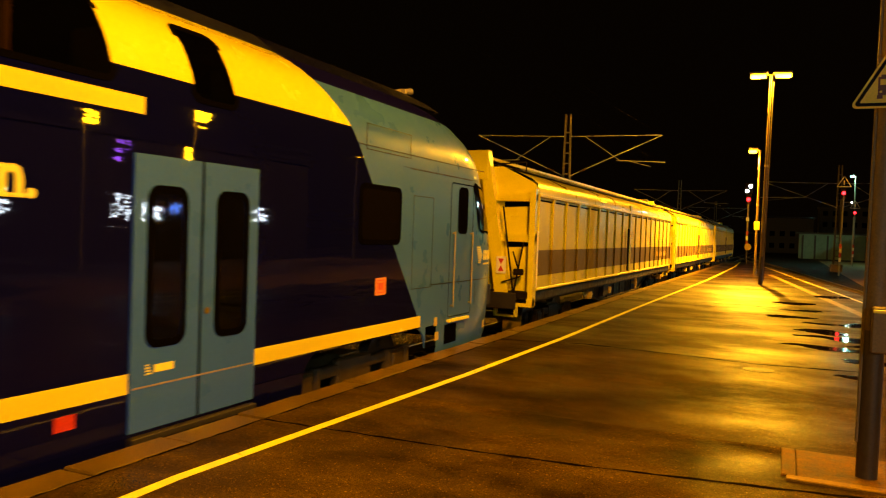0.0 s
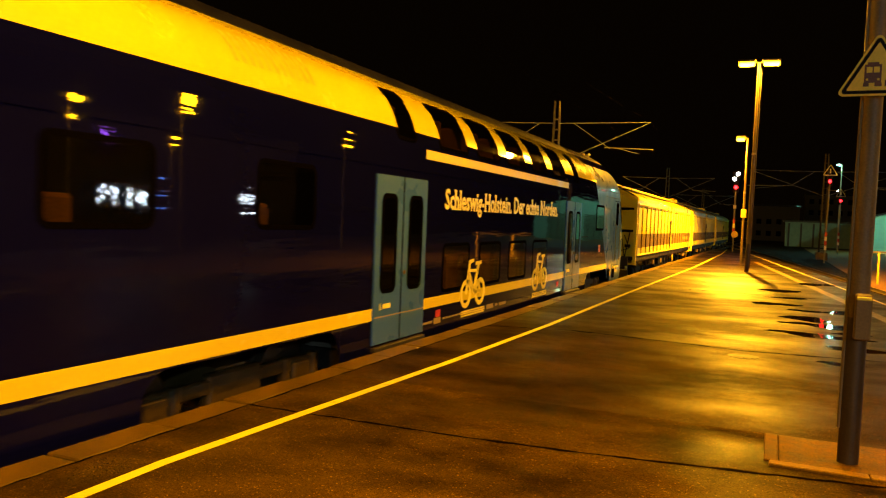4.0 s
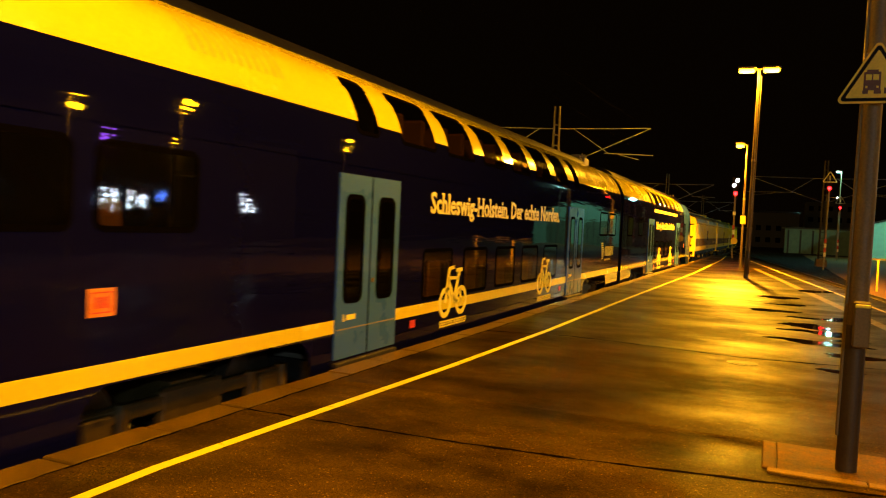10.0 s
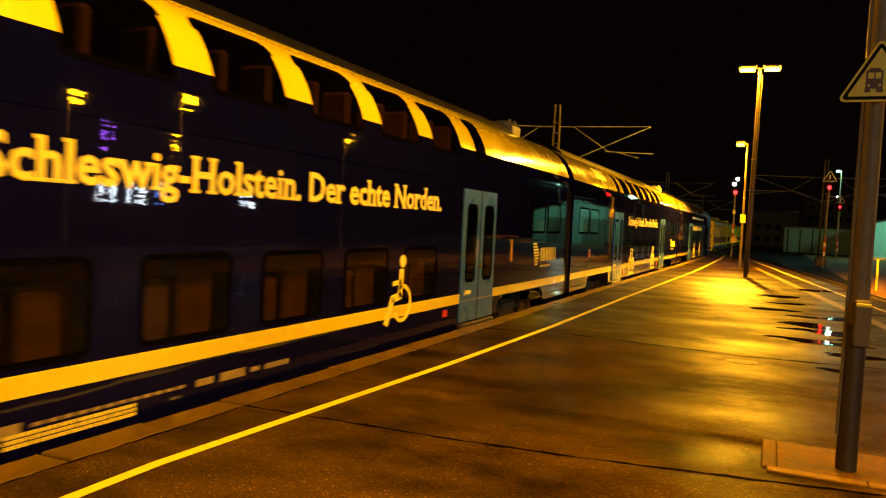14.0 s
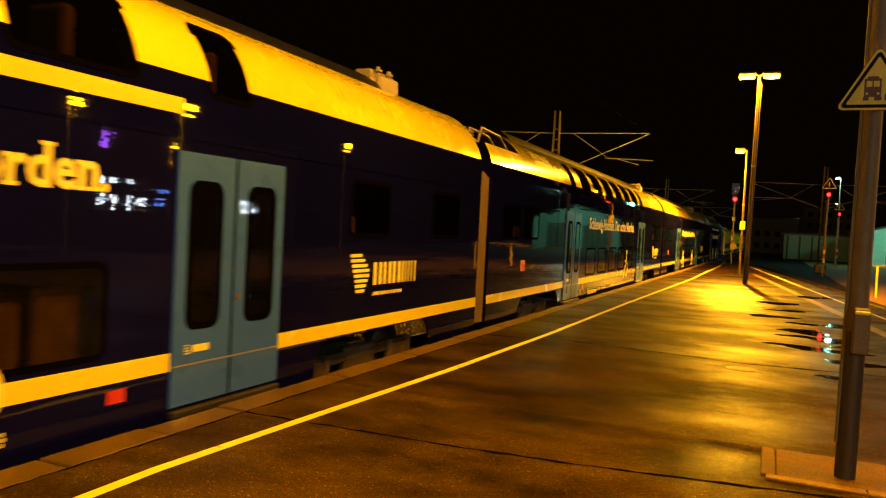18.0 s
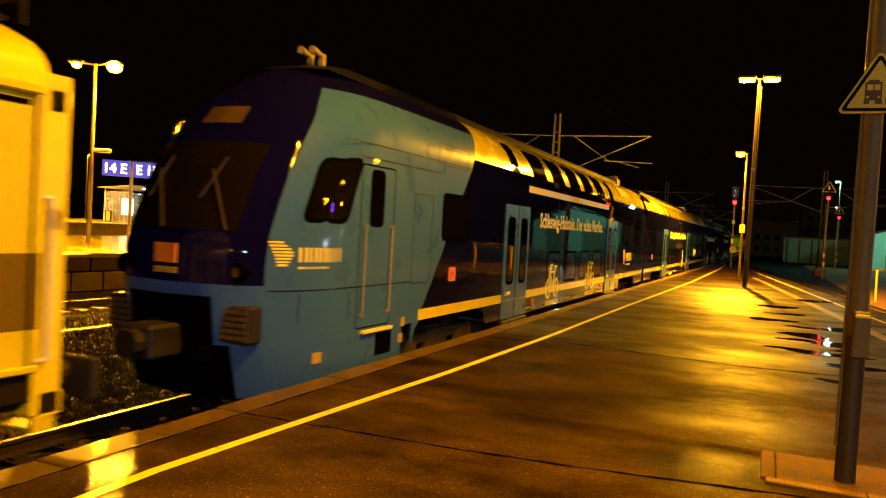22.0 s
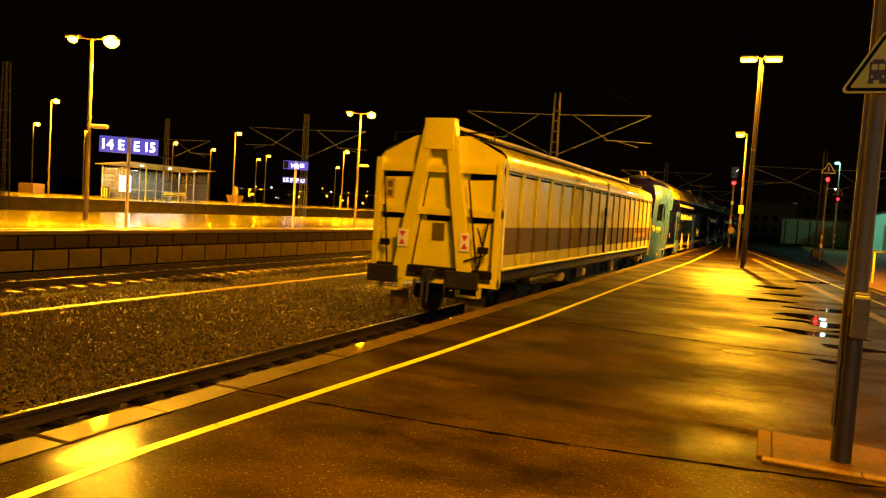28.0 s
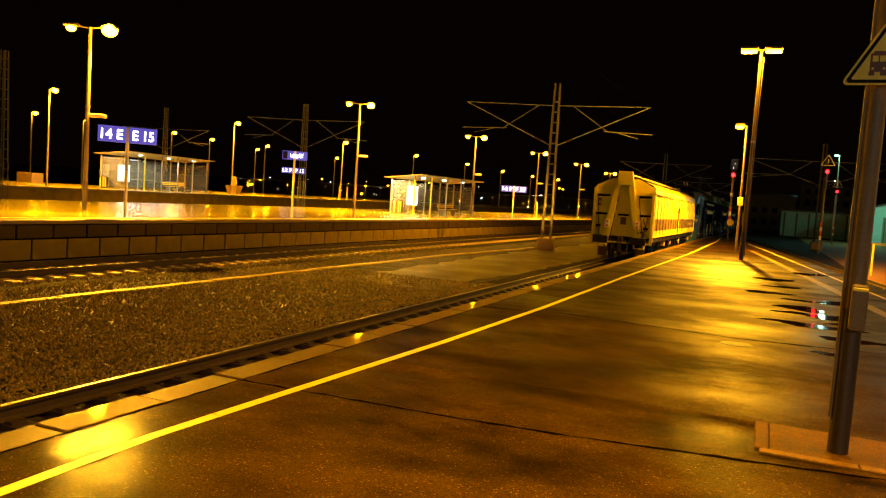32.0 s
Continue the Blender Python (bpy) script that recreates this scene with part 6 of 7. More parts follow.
    ws = [row for z, row in front if 1.72 <= z <= 2.9]
    part("windscreen", Mesh().grid([[(x * 0.97, y + d * 0.02, z) for x, y, z in row] for row in ws]), WSGLASS, car, "dark raked windscreen", True)
    dest = [row for z, row in front if 3.08 <= z <= 3.35]
    part("destination_display", Mesh().grid([[(x * 0.7, y + d * 0.02, z) for x, y, z in row] for row in dest]), DISPLAY, car, "dark amber destination display")
    yf = at(nose(1.3))

    def face(x, z, proud=0.0):
        """A point on the front of the nose."""
        c = half(z) - 0.32 * min(1.0, half(z) / 1.1)
        return (x, at(nose(z) + proud - float(np.interp(abs(x) / c, (0, 0.4, 0.72, 0.94, 1.0), (0, 0.05, 0.17, 0.36, 0.46)))), z + r)
    part("coupler_recess", Mesh().grid([[face(x, z, 0.035 if z > 0.3 else 0.10) for x in (-0.62, -0.45, -0.25, 0, 0.25, 0.45, 0.62)] for z in (-0.2, 0.2, 0.38, 0.59, 0.8, 0.96)]), RUBBER, car, "black recess round the coupler")
    part("front_badge", Mesh().box(-0.16, 0.16, min(yf, yf + d * 0.02), max(yf, yf + d * 0.02), 1.32 + r, 1.55 + r), ORANGE, car, "small orange square badge")
    for x in (-0.86, 0.86):
        lamp = part("headlamp", Mesh().tube((x, at(nose(1.25) - 0.5), 1.25 + r), (x, at(nose(1.25) - 0.2), 1.25 + r), 0.12, n=16), RUBBER, car, "unlit round headlamp")
        part("lens", Mesh().tube((x, at(nose(1.25) - 0.21), 1.25 + r), (x, at(nose(1.25) - 0.19), 1.25 + r), 0.09, 0.06, n=16), CABGLASS, lamp)
        tip = nose(0.6) - 0.20
        grille = part("tail_grille", Mesh().box(x - 0.22, x + 0.22, *sorted((at(tip - 0.22), at(tip + 0.06))), 0.42 + r, 0.86 + r, 0.03), UNDER, car, "brown slatted grille in the bumper")
        for i in range(5):
            part("slat", Mesh().box(x - 0.18, x + 0.18, *sorted((at(tip + 0.05), at(tip + 0.075))), 0.47 + 0.075 * i + r, 0.515 + 0.075 * i + r), GRILLE, grille)
    for x0, x1 in ((0.72, 0.34), (-0.10, -0.50)):
        part("wiper", Mesh().tube(face(x0, 1.74, 0.06), face(x1, 2.45, 0.07), 0.010, n=6).tube(face(x1 - 0.06, 2.10, 0.05), face(x1 + 0.10, 2.62, 0.05), 0.008, n=6), DARKPOLE, car, "thin windscreen wiper")
    part("number_plate", Mesh().box(-0.16, 0.16, *sorted((yf, yf + d * 0.02)), 1.20 + r, 1.27 + r), STENCIL, car, "small pale plate under the badge")
    part("coupler", Mesh().box(-0.22, 0.22, min(at(26.4), at(27.2)), max(at(26.4), at(27.2)), 0.22 + r, 0.62 + r, 0.04).tube((0, at(27.1), 0.42 + r), (0, at(27.35), 0.42 + r), 0.16, n=10), UNDER, car)
    win = [(25.90, 1.87), (25.04, 1.88), (24.66, 2.79), (25.50, 2.71)]
    cx, cz = sum(u for u, z in win) / 4, sum(z for u, z in win) / 4
    loop = round_poly(win, 0.16)
    loop.append(loop[0])

    def ringed(steps, proud):
        return drawn_in(Mesh().grid([[(half(z0) + proud, at(u0), z0 + r) for u0, z0 in [(cx + (u - cx) * f, cz + (z - cz) * f) for u, z in loop]] for f in steps]))
    part("cab_window", ringed((1.0, 0.99, 0.93, 0.86), 0.010), RUBBER, car, "slanted dark cab window")
    part("cab_pane", ringed((0.88, 0.66, 0.44, 0.22, 0.01), 0.014), CABGLASS, car, smooth=True)
    o = round_loop(*sorted((at(20.76), at(21.95))), 1.68, 2.50, 0.12)
    part("cab_rear_window", Mesh().slab([(1.408, s, z + r) for s, z in o], (-0.03, 0, 0)), RUBBER, car)
    part("cab_rear_pane", Mesh().add([(1.411, s, z + r) for s, z in round_loop(*sorted((at(20.83), at(21.88))), 1.75, 2.43, 0.08)], [tuple(range(20))]), CABGLASS, car)
    dl = round_loop(*sorted((at(23.72), at(24.72))), 0.45, 2.72, 0.06)
    k = len(dl)
    inner = round_loop(*sorted((at(23.74), at(24.70))), 0.47, 2.70, 0.05)
    door = part("cab_door", Mesh().add([(1.404, s, z + r) for s, z in dl] + [(1.404, s, z + r) for s, z in inner], [(i, (i + 1) % k, k + (i + 1) % k, k + i) for i in range(k)]), RUBBER, car, "thin dark outline of the cab door")
    part("cab_door_window", Mesh().slab([(1.409, s, z + r) for s, z in round_loop(*sorted((at(24.05), at(24.46))), 1.86, 2.66, 0.1)], (-0.02, 0, 0)), RUBBER, car)
    for u in (23.84, 24.62):
        part("grab_rail", Mesh().tube((1.45, at(u), 0.62 + r), (1.45, at(u), 1.90 + r), 0.013, n=8).tube((1.40, at(u), 0.65 + r), (1.45, at(u), 0.65 + r), 0.014, n=6)
             .tube((1.40, at(u), 1.87 + r), (1.45, at(u), 1.87 + r), 0.014, n=6), POLE, car, "thin grey grab rail")
    part("cab_step", Mesh().box(1.36, 1.46, *sorted((at(23.7), at(24.55))), 0.38 + r, 0.42 + r), LETTER, car)
    part("step_recess", Mesh().box(1.37, 1.404, *sorted((at(23.62), at(24.12))), 0.02 + r, 0.34 + r), RUBBER, car)
    badge(car, *sorted((at(21.25), at(21.55))), 0.98, 1.22)
    for u0, u1, z0, z1 in ((22.35, 23.05, 1.0, 2.42), (24.9, 25.9, 0.62, 0.98), (20.9, 22.2, 2.95, 3.3)):
        for a, b, c, e in ((u0, u1, z0, z0 + 0.012), (u0, u1, z1 - 0.012, z1), (u0, u0 + 0.012, z0, z1), (u1 - 0.012, u1, z0, z1)):
            part("flap_joint", drawn_in(Mesh().box(1.398, 1.4025, *sorted((at(a), at(b))), c + r, e + r)), ROOF, car)
    for u, z, w in ((23.25, 0.12, 0.14), (25.45, 0.10, 0.16), (23.2, 0.36, 0.12)):
        part("label_plate", drawn_in(Mesh().box(1.401, 1.405, *sorted((at(u), at(u + w))), z + r, z + 0.14 + r, 0.001)), NOTE, car, "small yellow label plate")
    part("panel_seam", Mesh().box(1.398, 1.403, *sorted((at(20.7), at(25.2))), 3.0 + r, 3.012 + r).box(1.398, 1.403, *sorted((at(22.2), at(24.6))), 2.80 + r, 2.812 + r)
         .box(1.398, 1.403, *sorted((at(22.0), at(24.9))), 2.815 + r, 2.82 + r), ROOF, car)
    m = Mesh()
    for i in range(12):
        m.box(1.398, 1.404, *sorted((at(23.0 + 0.275 * i), at(23.275 + 0.275 * i))), 1.03 + r, 1.045 + r)
    part("panel_seam", drawn_in(m), ROOF, car)
    s = min(at(26.3), at(24.9)) if d < 0 else at(24.95)
    emblem(car, s, 1.33, 0.56, drawn_in)
    zs2 = [z for z in PZ if z >= 4.02]
    rf = [[(x, at(u), z + r) for x, u in ((half(z), 19.6), (half(z), edge(z)), (half(z), nose(z) - 0.16), (half(z) * 0.5, nose(z) - 0.02), (0, nose(z)))] for z in zs2]
    part("cab_roof", Mesh().grid(rf), ROOF, car, smooth=True)
    part("cab_far_roof", Mesh().grid([[(-x, y, z) for x, y, z in row] for row in rf]), ROOF, car, smooth=True)
    for x in (0.25, 0.05):
        part("horn", Mesh().tube((x, at(24.1), 4.34 + r), (x, at(24.35), 4.38 + r), 0.03, 0.06, n=10).box(x - 0.04, x + 0.04, *sorted((at(24.05), at(24.12))), 4.10 + r, 4.37 + r), POLE, car, "small roof horn")



def wagon(s0, s1, label, tail=False):
    """Four-axle sliding-wall wagon: ribbed cream walls with a grey stripe, domed ends with an A-frame, ridge rail."""
    car = empty("sliding_wall_wagon", pose(TRACK_X, 0, RAIL_Z))
    tagged(car, label, "freight wagon", "barrier wagons of the train")
    r = -RAIL_Z
    hw = 1.475
    mid = (s0 + s1) / 2 + 0.28
    a, b = s0 + 0.35, s1 - 0.35
    part("frame", Mesh().box(-1.35, 1.35, s0 + 0.1, s1 - 0.1, 0.34 + r, 0.62 + r, 0.02).box(1.28, 1.44, s0 + 0.3, s1 - 0.3, 0.40 + r, 0.62 + r, 0.02), WDARK, car)
    part("sill", Mesh().box(1.40, hw + 0.02, a, b, 0.635 + r, 0.695 + r, 0.012), WALU, car, "pale lower sill")
    pitch = 1.13
    for p, q in ((a, mid - 0.05), (mid + 0.05, b)):
        door = part("sliding_wall", Mesh().box(hw - 0.07, hw - 0.03, p, q, 0.68 + r, 2.96 + r), WALU, car, "ribbed sliding wall")
        part("grey_stripe", Mesh().box(hw - 0.032, hw - 0.026, p, q, 0.965 + r, 1.54 + r), GREY, door, "dark grey stripe")
        n = int(round((q - p) / pitch))
        for i in range(n + 1):
            s = p + (q - p) * i / n
            part("rib", Mesh().box(hw - 0.03, hw + 0.012, max(p, s - 0.06), min(q, s + 0.06), 0.71 + r, 0.965 + r, 0.008)
                 .box(hw - 0.03, hw + 0.012, max(p, s - 0.06), min(q, s + 0.06), 1.54 + r, 2.72 + r, 0.008), WALU, door)
            part("rib_foot", Mesh().box(hw - 0.026, hw + 0.0125, max(p, s - 0.06), min(q, s + 0.06), 0.965 + r, 1.54 + r, 0.006), GREY, door)
            if i < n:
                part("slot", Mesh().box(hw - 0.029, hw - 0.02, s + 0.10, p + (q - p) * (i + 1) / n - 0.10, 2.64 + r, 2.675 + r), RUBBER, door)
        part("door_rail", Mesh().box(hw - 0.06, hw + 0.02, p, q, 2.72 + r, 2.80 + r, 0.015), WALU, door)
    part("door_gap", Mesh().box(hw - 0.04, hw + 0.03, mid - 0.11, mid + 0.11, 0.66 + r, 3.02 + r, 0.015), WAGON, car, "centre post between the sliding walls")
    part("door_latch", Mesh().box(hw, hw + 0.07, mid - 0.45, mid - 0.36, 1.9 + r, 2.2 + r, 0.015).box(hw, hw + 0.05, mid - 0.42, mid - 0.39, 0.76 + r, 2.2 + r), WDARK, car, "dark upright door latch")
    part("far_wall", Mesh().box(-hw, -hw + 0.06, a, b, 0.5 + r, 2.96 + r), WALU, car)
    # curved roof
    prof = [(hw, 2.78), (hw - 0.01, 2.92), (hw - 0.06, 3.04), (hw - 0.18, 3.13), (1.02, 3.26), (0.75, 3.36), (0.45, 3.45), (0.0, 3.5)]
    prof = prof + [(-x, z) for x, z in prof[-2::-1]]
    for p, q in ((a, mid - 0.01), (mid + 0.01, b)):
        part("roof_panel", Mesh().grid([[(x, s, z + r) for x, z in prof] for s in (p, q)]), WAGON, car, "cream curved roof panel", True)
        part("roof_lip", Mesh().box(0.80, 1.0, p, q, 3.315 + r, 3.36 + r, 0.01), WDARK, car)
    part("ridge_rail", Mesh().box(-0.34, 0.34, a - 0.05, b + 0.05, 3.55 + r, 3.62 + r, 0.02), WAGON, car, "long pale rail along the ridge")
    # black bar put in for the shade under the ridge rail
    part("ridge_shadow_gap", Mesh().box(-0.28, 0.28, a + 0.1, b - 0.1, 3.44 + r, 3.55 + r), RUBBER, car)
    # plates and notices on the wall
    for s, z, w, h in ((mid - 0.95, 1.85, 0.6, 0.28), (mid + 0.4, 1.85, 0.6, 0.28), (a + 1.4, 0.75, 0.35, 0.16), (a + 4.2, 0.75, 0.30, 0.16), (b - 6.0, 1.9, 0.12, 0.36)):
        for i in range(4):
            part("notice_bar", Mesh().box(hw - 0.028, hw - 0.024, s, s + w * (0.7 + 0.3 * ((i * 7) % 3) / 2), z + h * i / 4 + r, z + h * (i + 0.4) / 4 + r), NOTE, car)
    plate = part("label_plate", Mesh().box(hw - 0.028, hw - 0.020, mid - 3.6, mid - 3.32, 2.02 + r, 2.36 + r, 0.002), WHITE, car, "small white label plate")
    part("plate_mark", Mesh().box(hw - 0.0205, hw - 0.018, mid - 3.54, mid - 3.40, 2.08 + r, 2.22 + r), STENCIL, plate)
    # faded operator lettering on the stripe, as plain blocks
    s, i = b - 3.9, 0
    while s < b - 1.3:
        w = (0.13, 0.09, 0.15, 0.11, 0.14)[i % 5]
        part("faded_block", Mesh().box(hw - 0.0262, hw - 0.0225, s, s + w, 1.13 + r, (1.31 if i % 3 else 1.36) + r), STENCIL, car)
        s += w + (0.22 if i == 8 else 0.05)
        i += 1
    for s, d in ((s0, 1), (s1, -1)):
        wagon_end(car, s, d)
    for s in (s0 + 3.1, s1 - 3.1):
        bogie(car, s, True)
    t = Mesh().slab([(1.12, mid - 5.4, 0.36 + r), (1.12, mid - 3.4, -0.10 + r), (1.12, mid + 3.4, -0.10 + r), (1.12, mid + 5.4, 0.36 + r)], (0.05, 0, 0))
    t.box(1.08, 1.21, mid - 3.4, mid + 3.4, -0.13 + r, -0.09 + r)
    for k in range(-3, 4):
        t.box(1.17, 1.20, mid + k * 1.05 - 0.03, mid + k * 1.05 + 0.03, -0.09 + r, 0.35 + r)
    for q in (-1, 1):
        t.bar((1.17, mid + q * 5.4, 0.35 + r), (1.17, mid + q * 3.4, -0.11 + r), 0.14, 0.03)
    part("underframe_girder", t, WDARK, car, "dark deep-bellied girder under the wagon")
    wheel = Mesh()
    ring(wheel, mid + 2.15, 0.2 + r, 0.17, 0.22, 1.33, 1.37)
    for k in range(3):
        ca, sa = 0.19 * math.cos(1.05 * k), 0.19 * math.sin(1.05 * k)
        wheel.bar((1.35, mid + 2.15 - ca, 0.2 + r - sa), (1.35, mid + 2.15 + ca, 0.2 + r + sa), 0.03, 0.03, (1, 0, 0))
    wheel.tube((1.15, mid + 2.15, 0.2 + r), (1.40, mid + 2.15, 0.2 + r), 0.05, n=10)
    part("brake_wheel", wheel, STENCIL, car, "pale spoked brake handwheel")
    for e in (s0 + 0.27, s1 - 0.27):
        rail = Mesh().tube((hw + 0.02, e, 0.72 + r), (hw + 0.02, e, 1.96 + r), 0.018, n=8)
        for z in (0.72, 1.96):
            rail.tube((hw + 0.02, e, z + r), (hw - 0.08, e + (0.1 if e < mid else -0.1), z + r), 0.018, n=8)
        part("corner_handrail", rail, WHITE, car, "pale upright handrail at the corner")
    part("equipment_box", Mesh().box(0.9, 1.32, mid - 3.2, mid - 2.5, 0.02 + r, 0.36 + r, 0.02), WDARK, car)
    for q in (mid - 2.35, mid - 5.0, s1 - 2.1):
        box = part("brake_box", Mesh().box(1.15, 1.36, q - 0.16, q + 0.16, 0.06 + r, 0.28 + r, 0.02).tube((1.25, q - 0.5, 0.16 + r), (1.25, q + 0.6, 0.16 + r), 0.03, n=8), STENCIL, car, "pale brake control box")
        part("box_lid", Mesh().box(1.355, 1.37, q - 0.10, q + 0.10, 0.10 + r, 0.24 + r, 0.005), NOTE, box)
    return car


def wagon_end(car, s, d):
    """End wall seen at the tail: frame, A-shaped struts, recessed panels, rods, steps, buffers and coupling."""
    r = -RAIL_Z
    hw = 1.46

    def y(k):
        return s + d * k
    outline = [(-hw, 0.30), (hw, 0.30), (hw, 2.86), (hw - 0.08, 3.02), (1.0, 3.22), (0.62, 3.40), (-0.62, 3.40), (-1.0, 3.22), (-hw + 0.08, 3.02), (-hw, 2.86)]
    end = part("end_wall", Mesh().slab([(x, y(0.30), z + r) for x, z in outline], (0, d * 0.06, 0)), WAGON, car, "cream end wall with an A-shaped frame")

    def plate(name, pts, k0, k1, material, label=""):
        return part(name, Mesh().slab([(x, y(k0), z + r) for x, z in pts], (0, d * (k1 - k0), 0)), material, end, label)
    # A-frame
    plate("strut", [(-0.95, 0.32), (-0.62, 0.32), (-0.10, 3.73), (-0.32, 3.73)], 0.08, 0.30, WAGON, "broad slanted strut")
    plate("strut", [(0.95, 0.32), (0.62, 0.32), (0.10, 3.73), (0.32, 3.73)], 0.08, 0.30, WAGON, "broad slanted strut")
    plate("strut_head", [(-0.33, 3.1), (0.33, 3.1), (0.33, 3.75), (-0.33, 3.75)], 0.06, 0.30, WAGON)
    for z in (2.62, 1.72):
        plate("cross_beam", [(-hw, z), (hw, z), (hw, z + 0.16), (-hw, z + 0.16)], 0.16, 0.30, WAGON)
        for x0, x1 in ((-1.35, -0.78 + 0.1 * (z - 1.7)), (0.78 - 0.1 * (z - 1.7), 1.35)):
            # black strips paint the shade under the cross beams
            plate("shadow_slot", [(x0, z - 0.13), (x1, z - 0.10), (x1, z - 0.01), (x0, z - 0.01)], 0.285, 0.30, RUBBER)
    for x0, x1 in ((-hw, -hw + 0.13), (hw - 0.13, hw)):
        plate("corner_post", [(x0, 0.30), (x1, 0.30), (x1, 2.90), (x0, 2.90)], 0.12, 0.30, WAGON)
    plate("foot_beam", [(-hw, 0.28), (hw, 0.28), (hw, 0.46), (-hw, 0.46)], 0.10, 0.30, WAGON)
    plate("vent_window", [(-0.12, 1.18), (0.16, 1.18), (0.16, 1.55), (-0.12, 1.55)], 0.28, 0.30, GREY)
    plate("dark_slot", [(-0.26, 1.60), (0.26, 1.60), (0.26, 1.70), (-0.26, 1.70)], 0.28, 0.30, RUBBER)
    plate("label_plate", [(-1.30, 2.02), (-1.08, 2.02), (-1.08, 2.46), (-1.30, 2.46)], 0.285, 0.30, NOTE, "small label plate with a pictogram")
    for z0, z1 in ((2.07, 2.20), (2.26, 2.40)):
        plate("plate_mark", [(-1.25, z0), (-1.13, z0), (-1.13, z1), (-1.25, z1)], 0.28, 0.285, GREY)
    for k in (-1, 1):
        # black strips paint the shade along the inner edges of the struts
        plate("strut_shadow_gap", [(k * 0.615, 0.34), (k * 0.585, 0.34), (k * 0.265, 2.55), (k * 0.295, 2.55)], 0.275, 0.30, RUBBER)
    for x in (-0.82, 0.62):
        sign = plate("warning_plate", [(x, 1.0), (x + 0.22, 1.0), (x + 0.22, 1.38), (x, 1.38)], 0.05, 0.08, WHITE, "white plate with red triangles")
        for q in (0, 1):
            z0, z1 = (1.05, 1.18) if q == 0 else (1.33, 1.20)
            part("red_triangle", Mesh().slab([(x + 0.04, y(0.046), z0 + r), (x + 0.18, y(0.046), z0 + r), (x + 0.11, y(0.046), z1 + r)], (0, d * 0.006, 0)), REDBADGE, end)
    for x0, x1, z0, z1 in ((-1.05, -1.25, 0.5, 2.6), (1.02, 1.22, 0.5, 1.7), (1.05, 0.72, 0.42, 2.5)):
        part("hand_rod", Mesh().tube((x0, y(0.08), z0 + r), (x1, y(0.10), z1 + r), 0.022, n=6), WDARK, end)
    part("hand_rod", Mesh().tube((1.18, y(0.05), 0.95 + r), (0.75, y(0.05), 0.80 + r), 0.018, n=6), WDARK, end)
    part("hand_rod", Mesh().tube((1.0, y(0.05), 1.5 + r), (1.2, y(0.05), 0.95 + r), 0.02, n=6), WDARK, end)
    for x, z in ((1.02, 0.98), (-1.25, 1.0)):
        part("rod_bracket", Mesh().box(x, x + 0.23, min(y(0.03), y(0.12)), max(y(0.03), y(0.12)), z + r, z + 0.14 + r, 0.02), WDARK, end)
    for x in (-0.9, 0.9):
        buf = part("buffer", Mesh().tube((x, y(0.1), 0.46 + r), (x, y(-0.38), 0.46 + r), 0.12, n=14).box(x - 0.36, x + 0.36, min(y(-0.38), y(-0.45)), max(y(-0.38), y(-0.45)), 0.26 + r, 0.62 + r, 0.02), UNDER, car, "dark rectangular buffer")
        part("step_loop", Mesh().box(x - 0.25, x + 0.25, min(y(-0.1), y(0.1)), max(y(-0.1), y(0.1)), 0.06 + r, 0.09 + r).box(x - 0.25, x - 0.22, min(y(-0.1), y(0.1)), max(y(-0.1), y(0.1)), 0.06 + r, 0.30 + r)
             .box(x + 0.22, x + 0.25, min(y(-0.1), y(0.1)), max(y(-0.1), y(0.1)), 0.06 + r, 0.30 + r), WALU, car)
        part("wheel_guard", Mesh().box(x - 0.25, x + 0.20, min(y(0.5), y(0.55)), max(y(0.5), y(0.55)), -0.40 + r, 0.05 + r, 0.01), GREY, car)
    part("coupling", Mesh().box(-0.12, 0.12, min(y(-0.15), y(0.3)), max(y(-0.15), y(0.3)), 0.36 + r, 0.58 + r, 0.03).tube((-0.05, y(-0.2), 0.4 + r), (-0.05, y(-0.25), -0.1 + r), 0.035, n=8)
         .tube((0.07, y(-0.2), 0.4 + r), (0.07, y(-0.25), -0.1 + r), 0.035, n=8).tube((-0.35, y(0.05), 0.35 + r), (-0.38, y(-0.1), -0.2 + r), 0.03, n=8).tube((0.35, y(0.05), 0.35 + r), (0.36, y(-0.1), -0.2 + r), 0.03, n=8), UNDER, car)
    for x0, x1 in ((-1.15, -0.45), (0.45, 1.15)):
        part("roof_handrail", Mesh().tube((x0, y(0.32), 3.28 + r), (x0, y(0.32), 3.46 + r), 0.018, n=6).tube((x0, y(0.32), 3.46 + r), (x1, y(0.32), 3.50 + r), 0.018, n=6)
             .tube((x1, y(0.32), 3.28 + r), (x1, y(0.32), 3.50 + r), 0.018, n=6), WDARK, end)


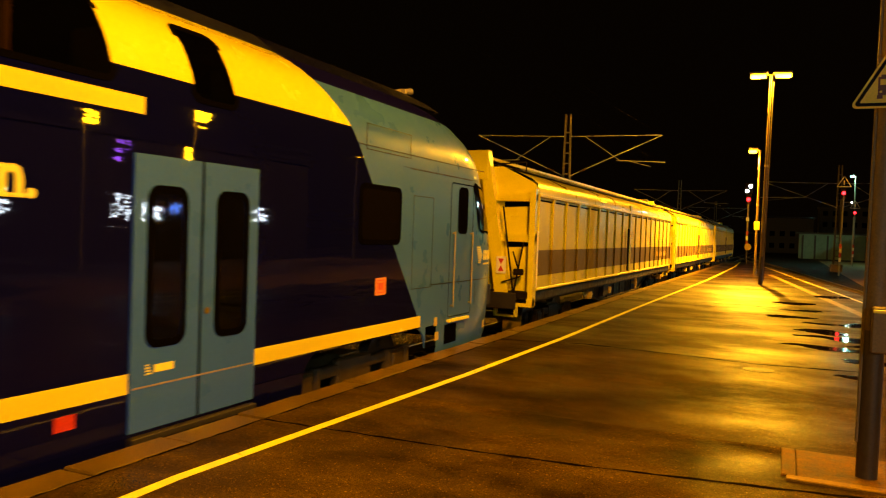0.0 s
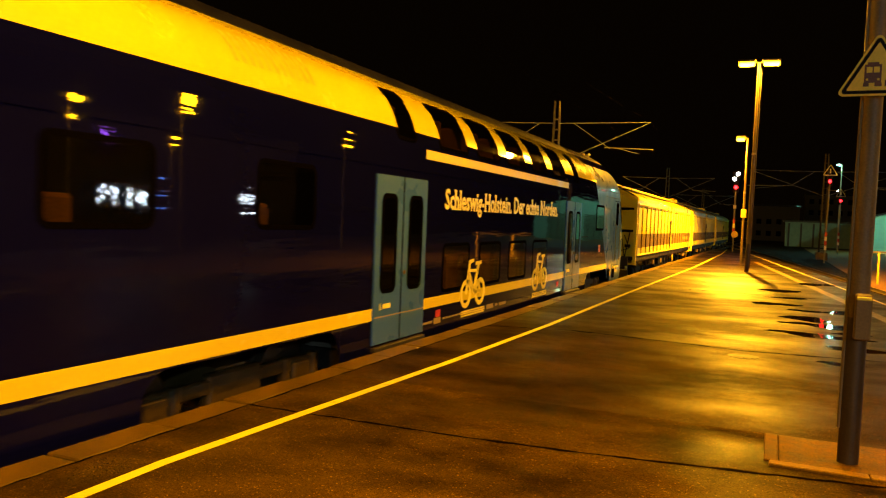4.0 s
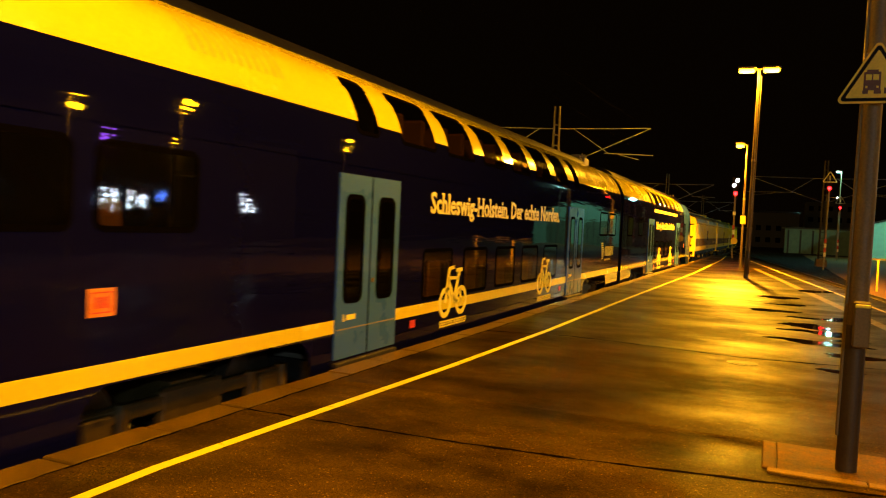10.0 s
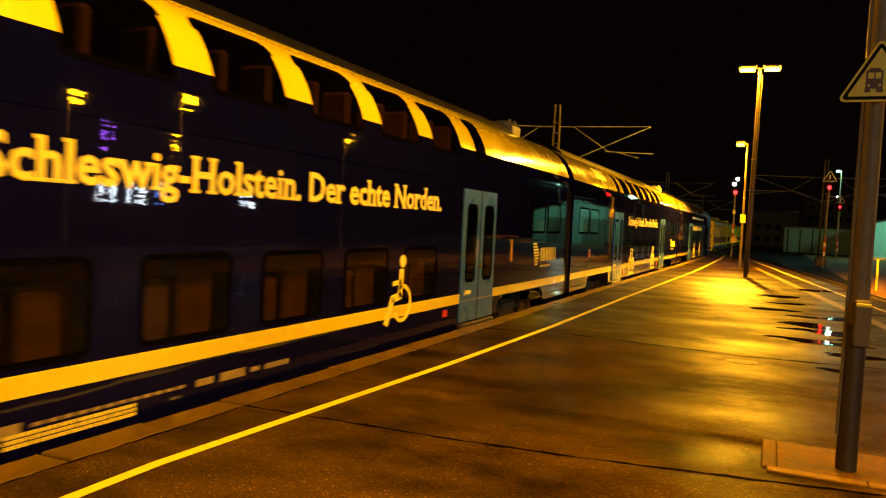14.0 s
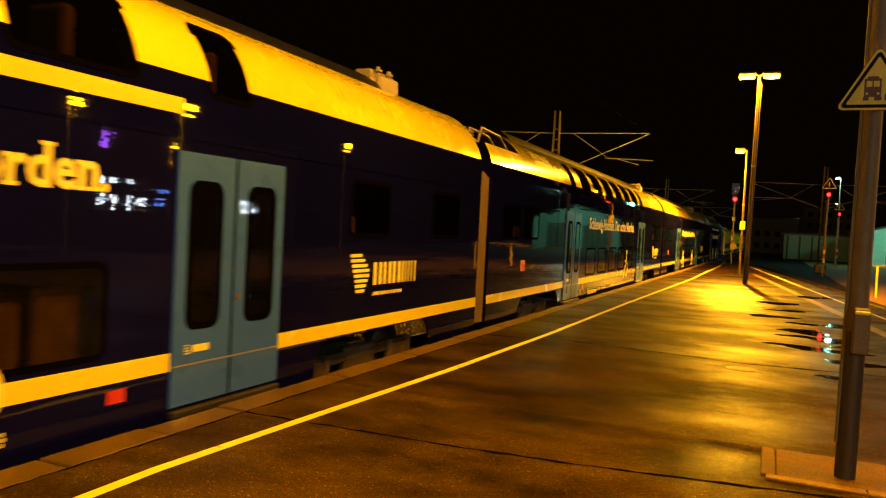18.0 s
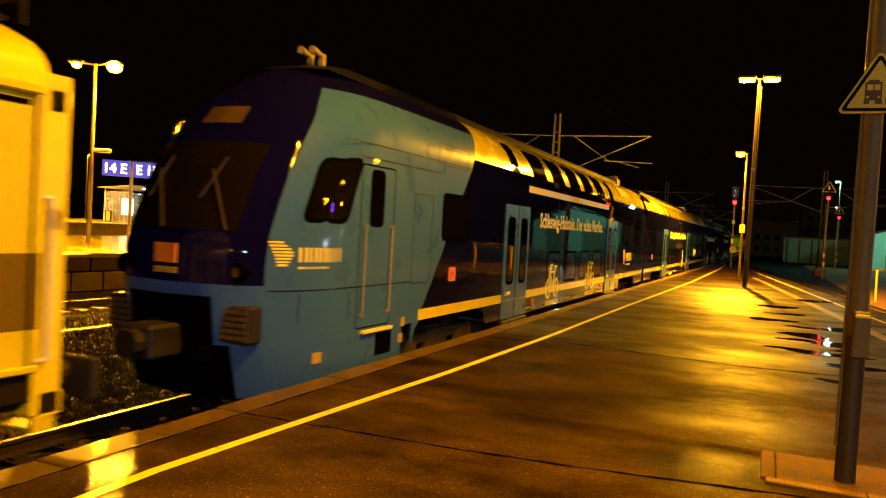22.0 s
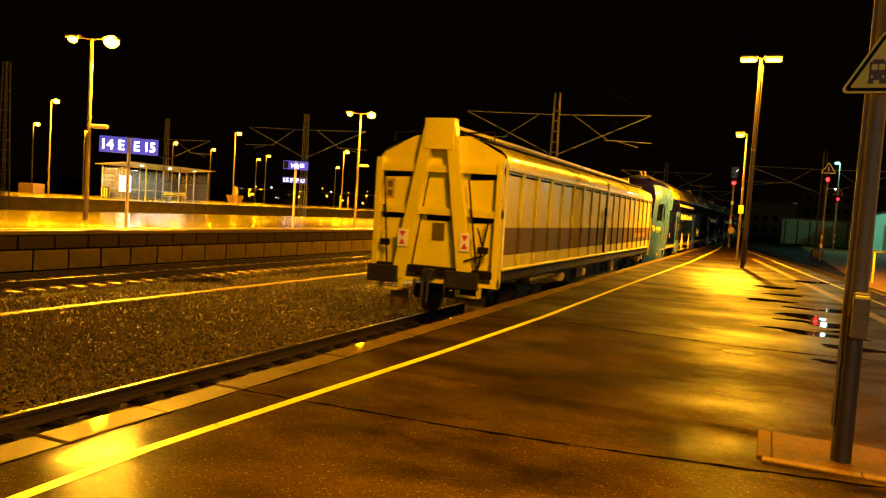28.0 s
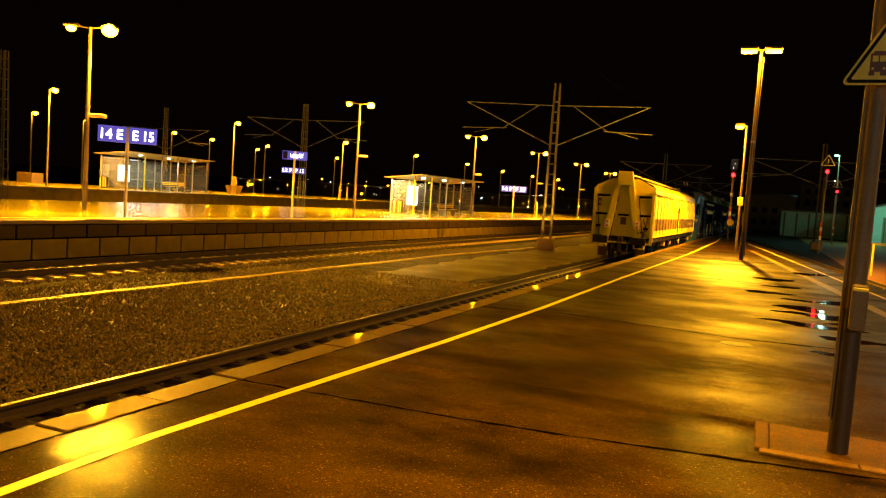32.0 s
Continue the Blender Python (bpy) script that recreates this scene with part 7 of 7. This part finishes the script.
COACHES = [coach(56.55, 83.35, "front", "navy double-deck cab coach, yellow roof band, light blue cab"),
           coach(30.45, 55.95, "middle", "navy double-deck coach with yellow band and light blue doors"),
           coach(4.35, 29.85, "middle", "navy double-deck coach with yellow band and wheelchair pictogram"),
           coach(-23.05, 3.75, "rear", "navy double-deck cab coach with light blue nose, coupled to a wagon")]
for car, s in ((COACHES[0], (66.12, 70.55)), (COACHES[1], (39.75, 45.58)), (COACHES[3], (-7.24, -11.6))):
    for q in s:
        bicycle_sign(car, q)
wheelchair_sign(COACHES[2], 19.35)
notice(COACHES[2], 13.45, 0.02, 1.27)
WAGONS = [wagon(84.6, 106.3, "cream sliding-wall wagon with a grey stripe, coupled before the coaches"),
          wagon(107.7, 129.4, "cream sliding-wall wagon with a grey stripe, second in the row"),
          wagon(130.8, 152.5, "cream sliding-wall wagon with a grey stripe, at the head"),
          wagon(-46.95, -25.55, "cream sliding-wall wagon with a grey stripe, last of the train", True)]

# ---- motion ----


def travel(t):
    """Way of the train along its track, in metres, from its place at 16 s."""
    u = t - 16.0
    return V0 * u + V1 * u * u + V2 * u ** 3 + float(np.interp(t, FIX_T, FIX_S))


V0, V1, V2 = 4.84769, 0.028850, -0.00047180
FIX_T = (0, 1, 3, 6.5, 9, 11, 13, 18.5, 20, 23, 28, 29, 30, 31, 32)
FIX_S = (-0.52, -0.47, -0.38, -0.20, -0.19, -0.05, -0.05, -0.05, -0.09, -0.09, 0, 0.05, 0.15, 0.35, 1.0)



def motions():
    """The train pulls out along the platform; its wheels roll; the signal's white lights go."""
    steps = [i * 0.5 for i in range(65)]
    for car in COACHES + WAGONS:
        walk(car, [(t, pose(TRACK_X, travel(t), RAIL_Z)) for t in steps])
    # once the front has passed, added discs put out the platform-end signal's white lights
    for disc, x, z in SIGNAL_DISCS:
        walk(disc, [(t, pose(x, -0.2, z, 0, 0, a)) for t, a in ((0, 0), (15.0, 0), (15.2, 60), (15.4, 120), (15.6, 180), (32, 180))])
    fine = [i * 0.1 for i in range(321)]
    for pair, s in WHEELS:
        walk(pair, [(t, pose(0, s, 0.46, -math.degrees(travel(t) / 0.46))) for t in fine])


motions()
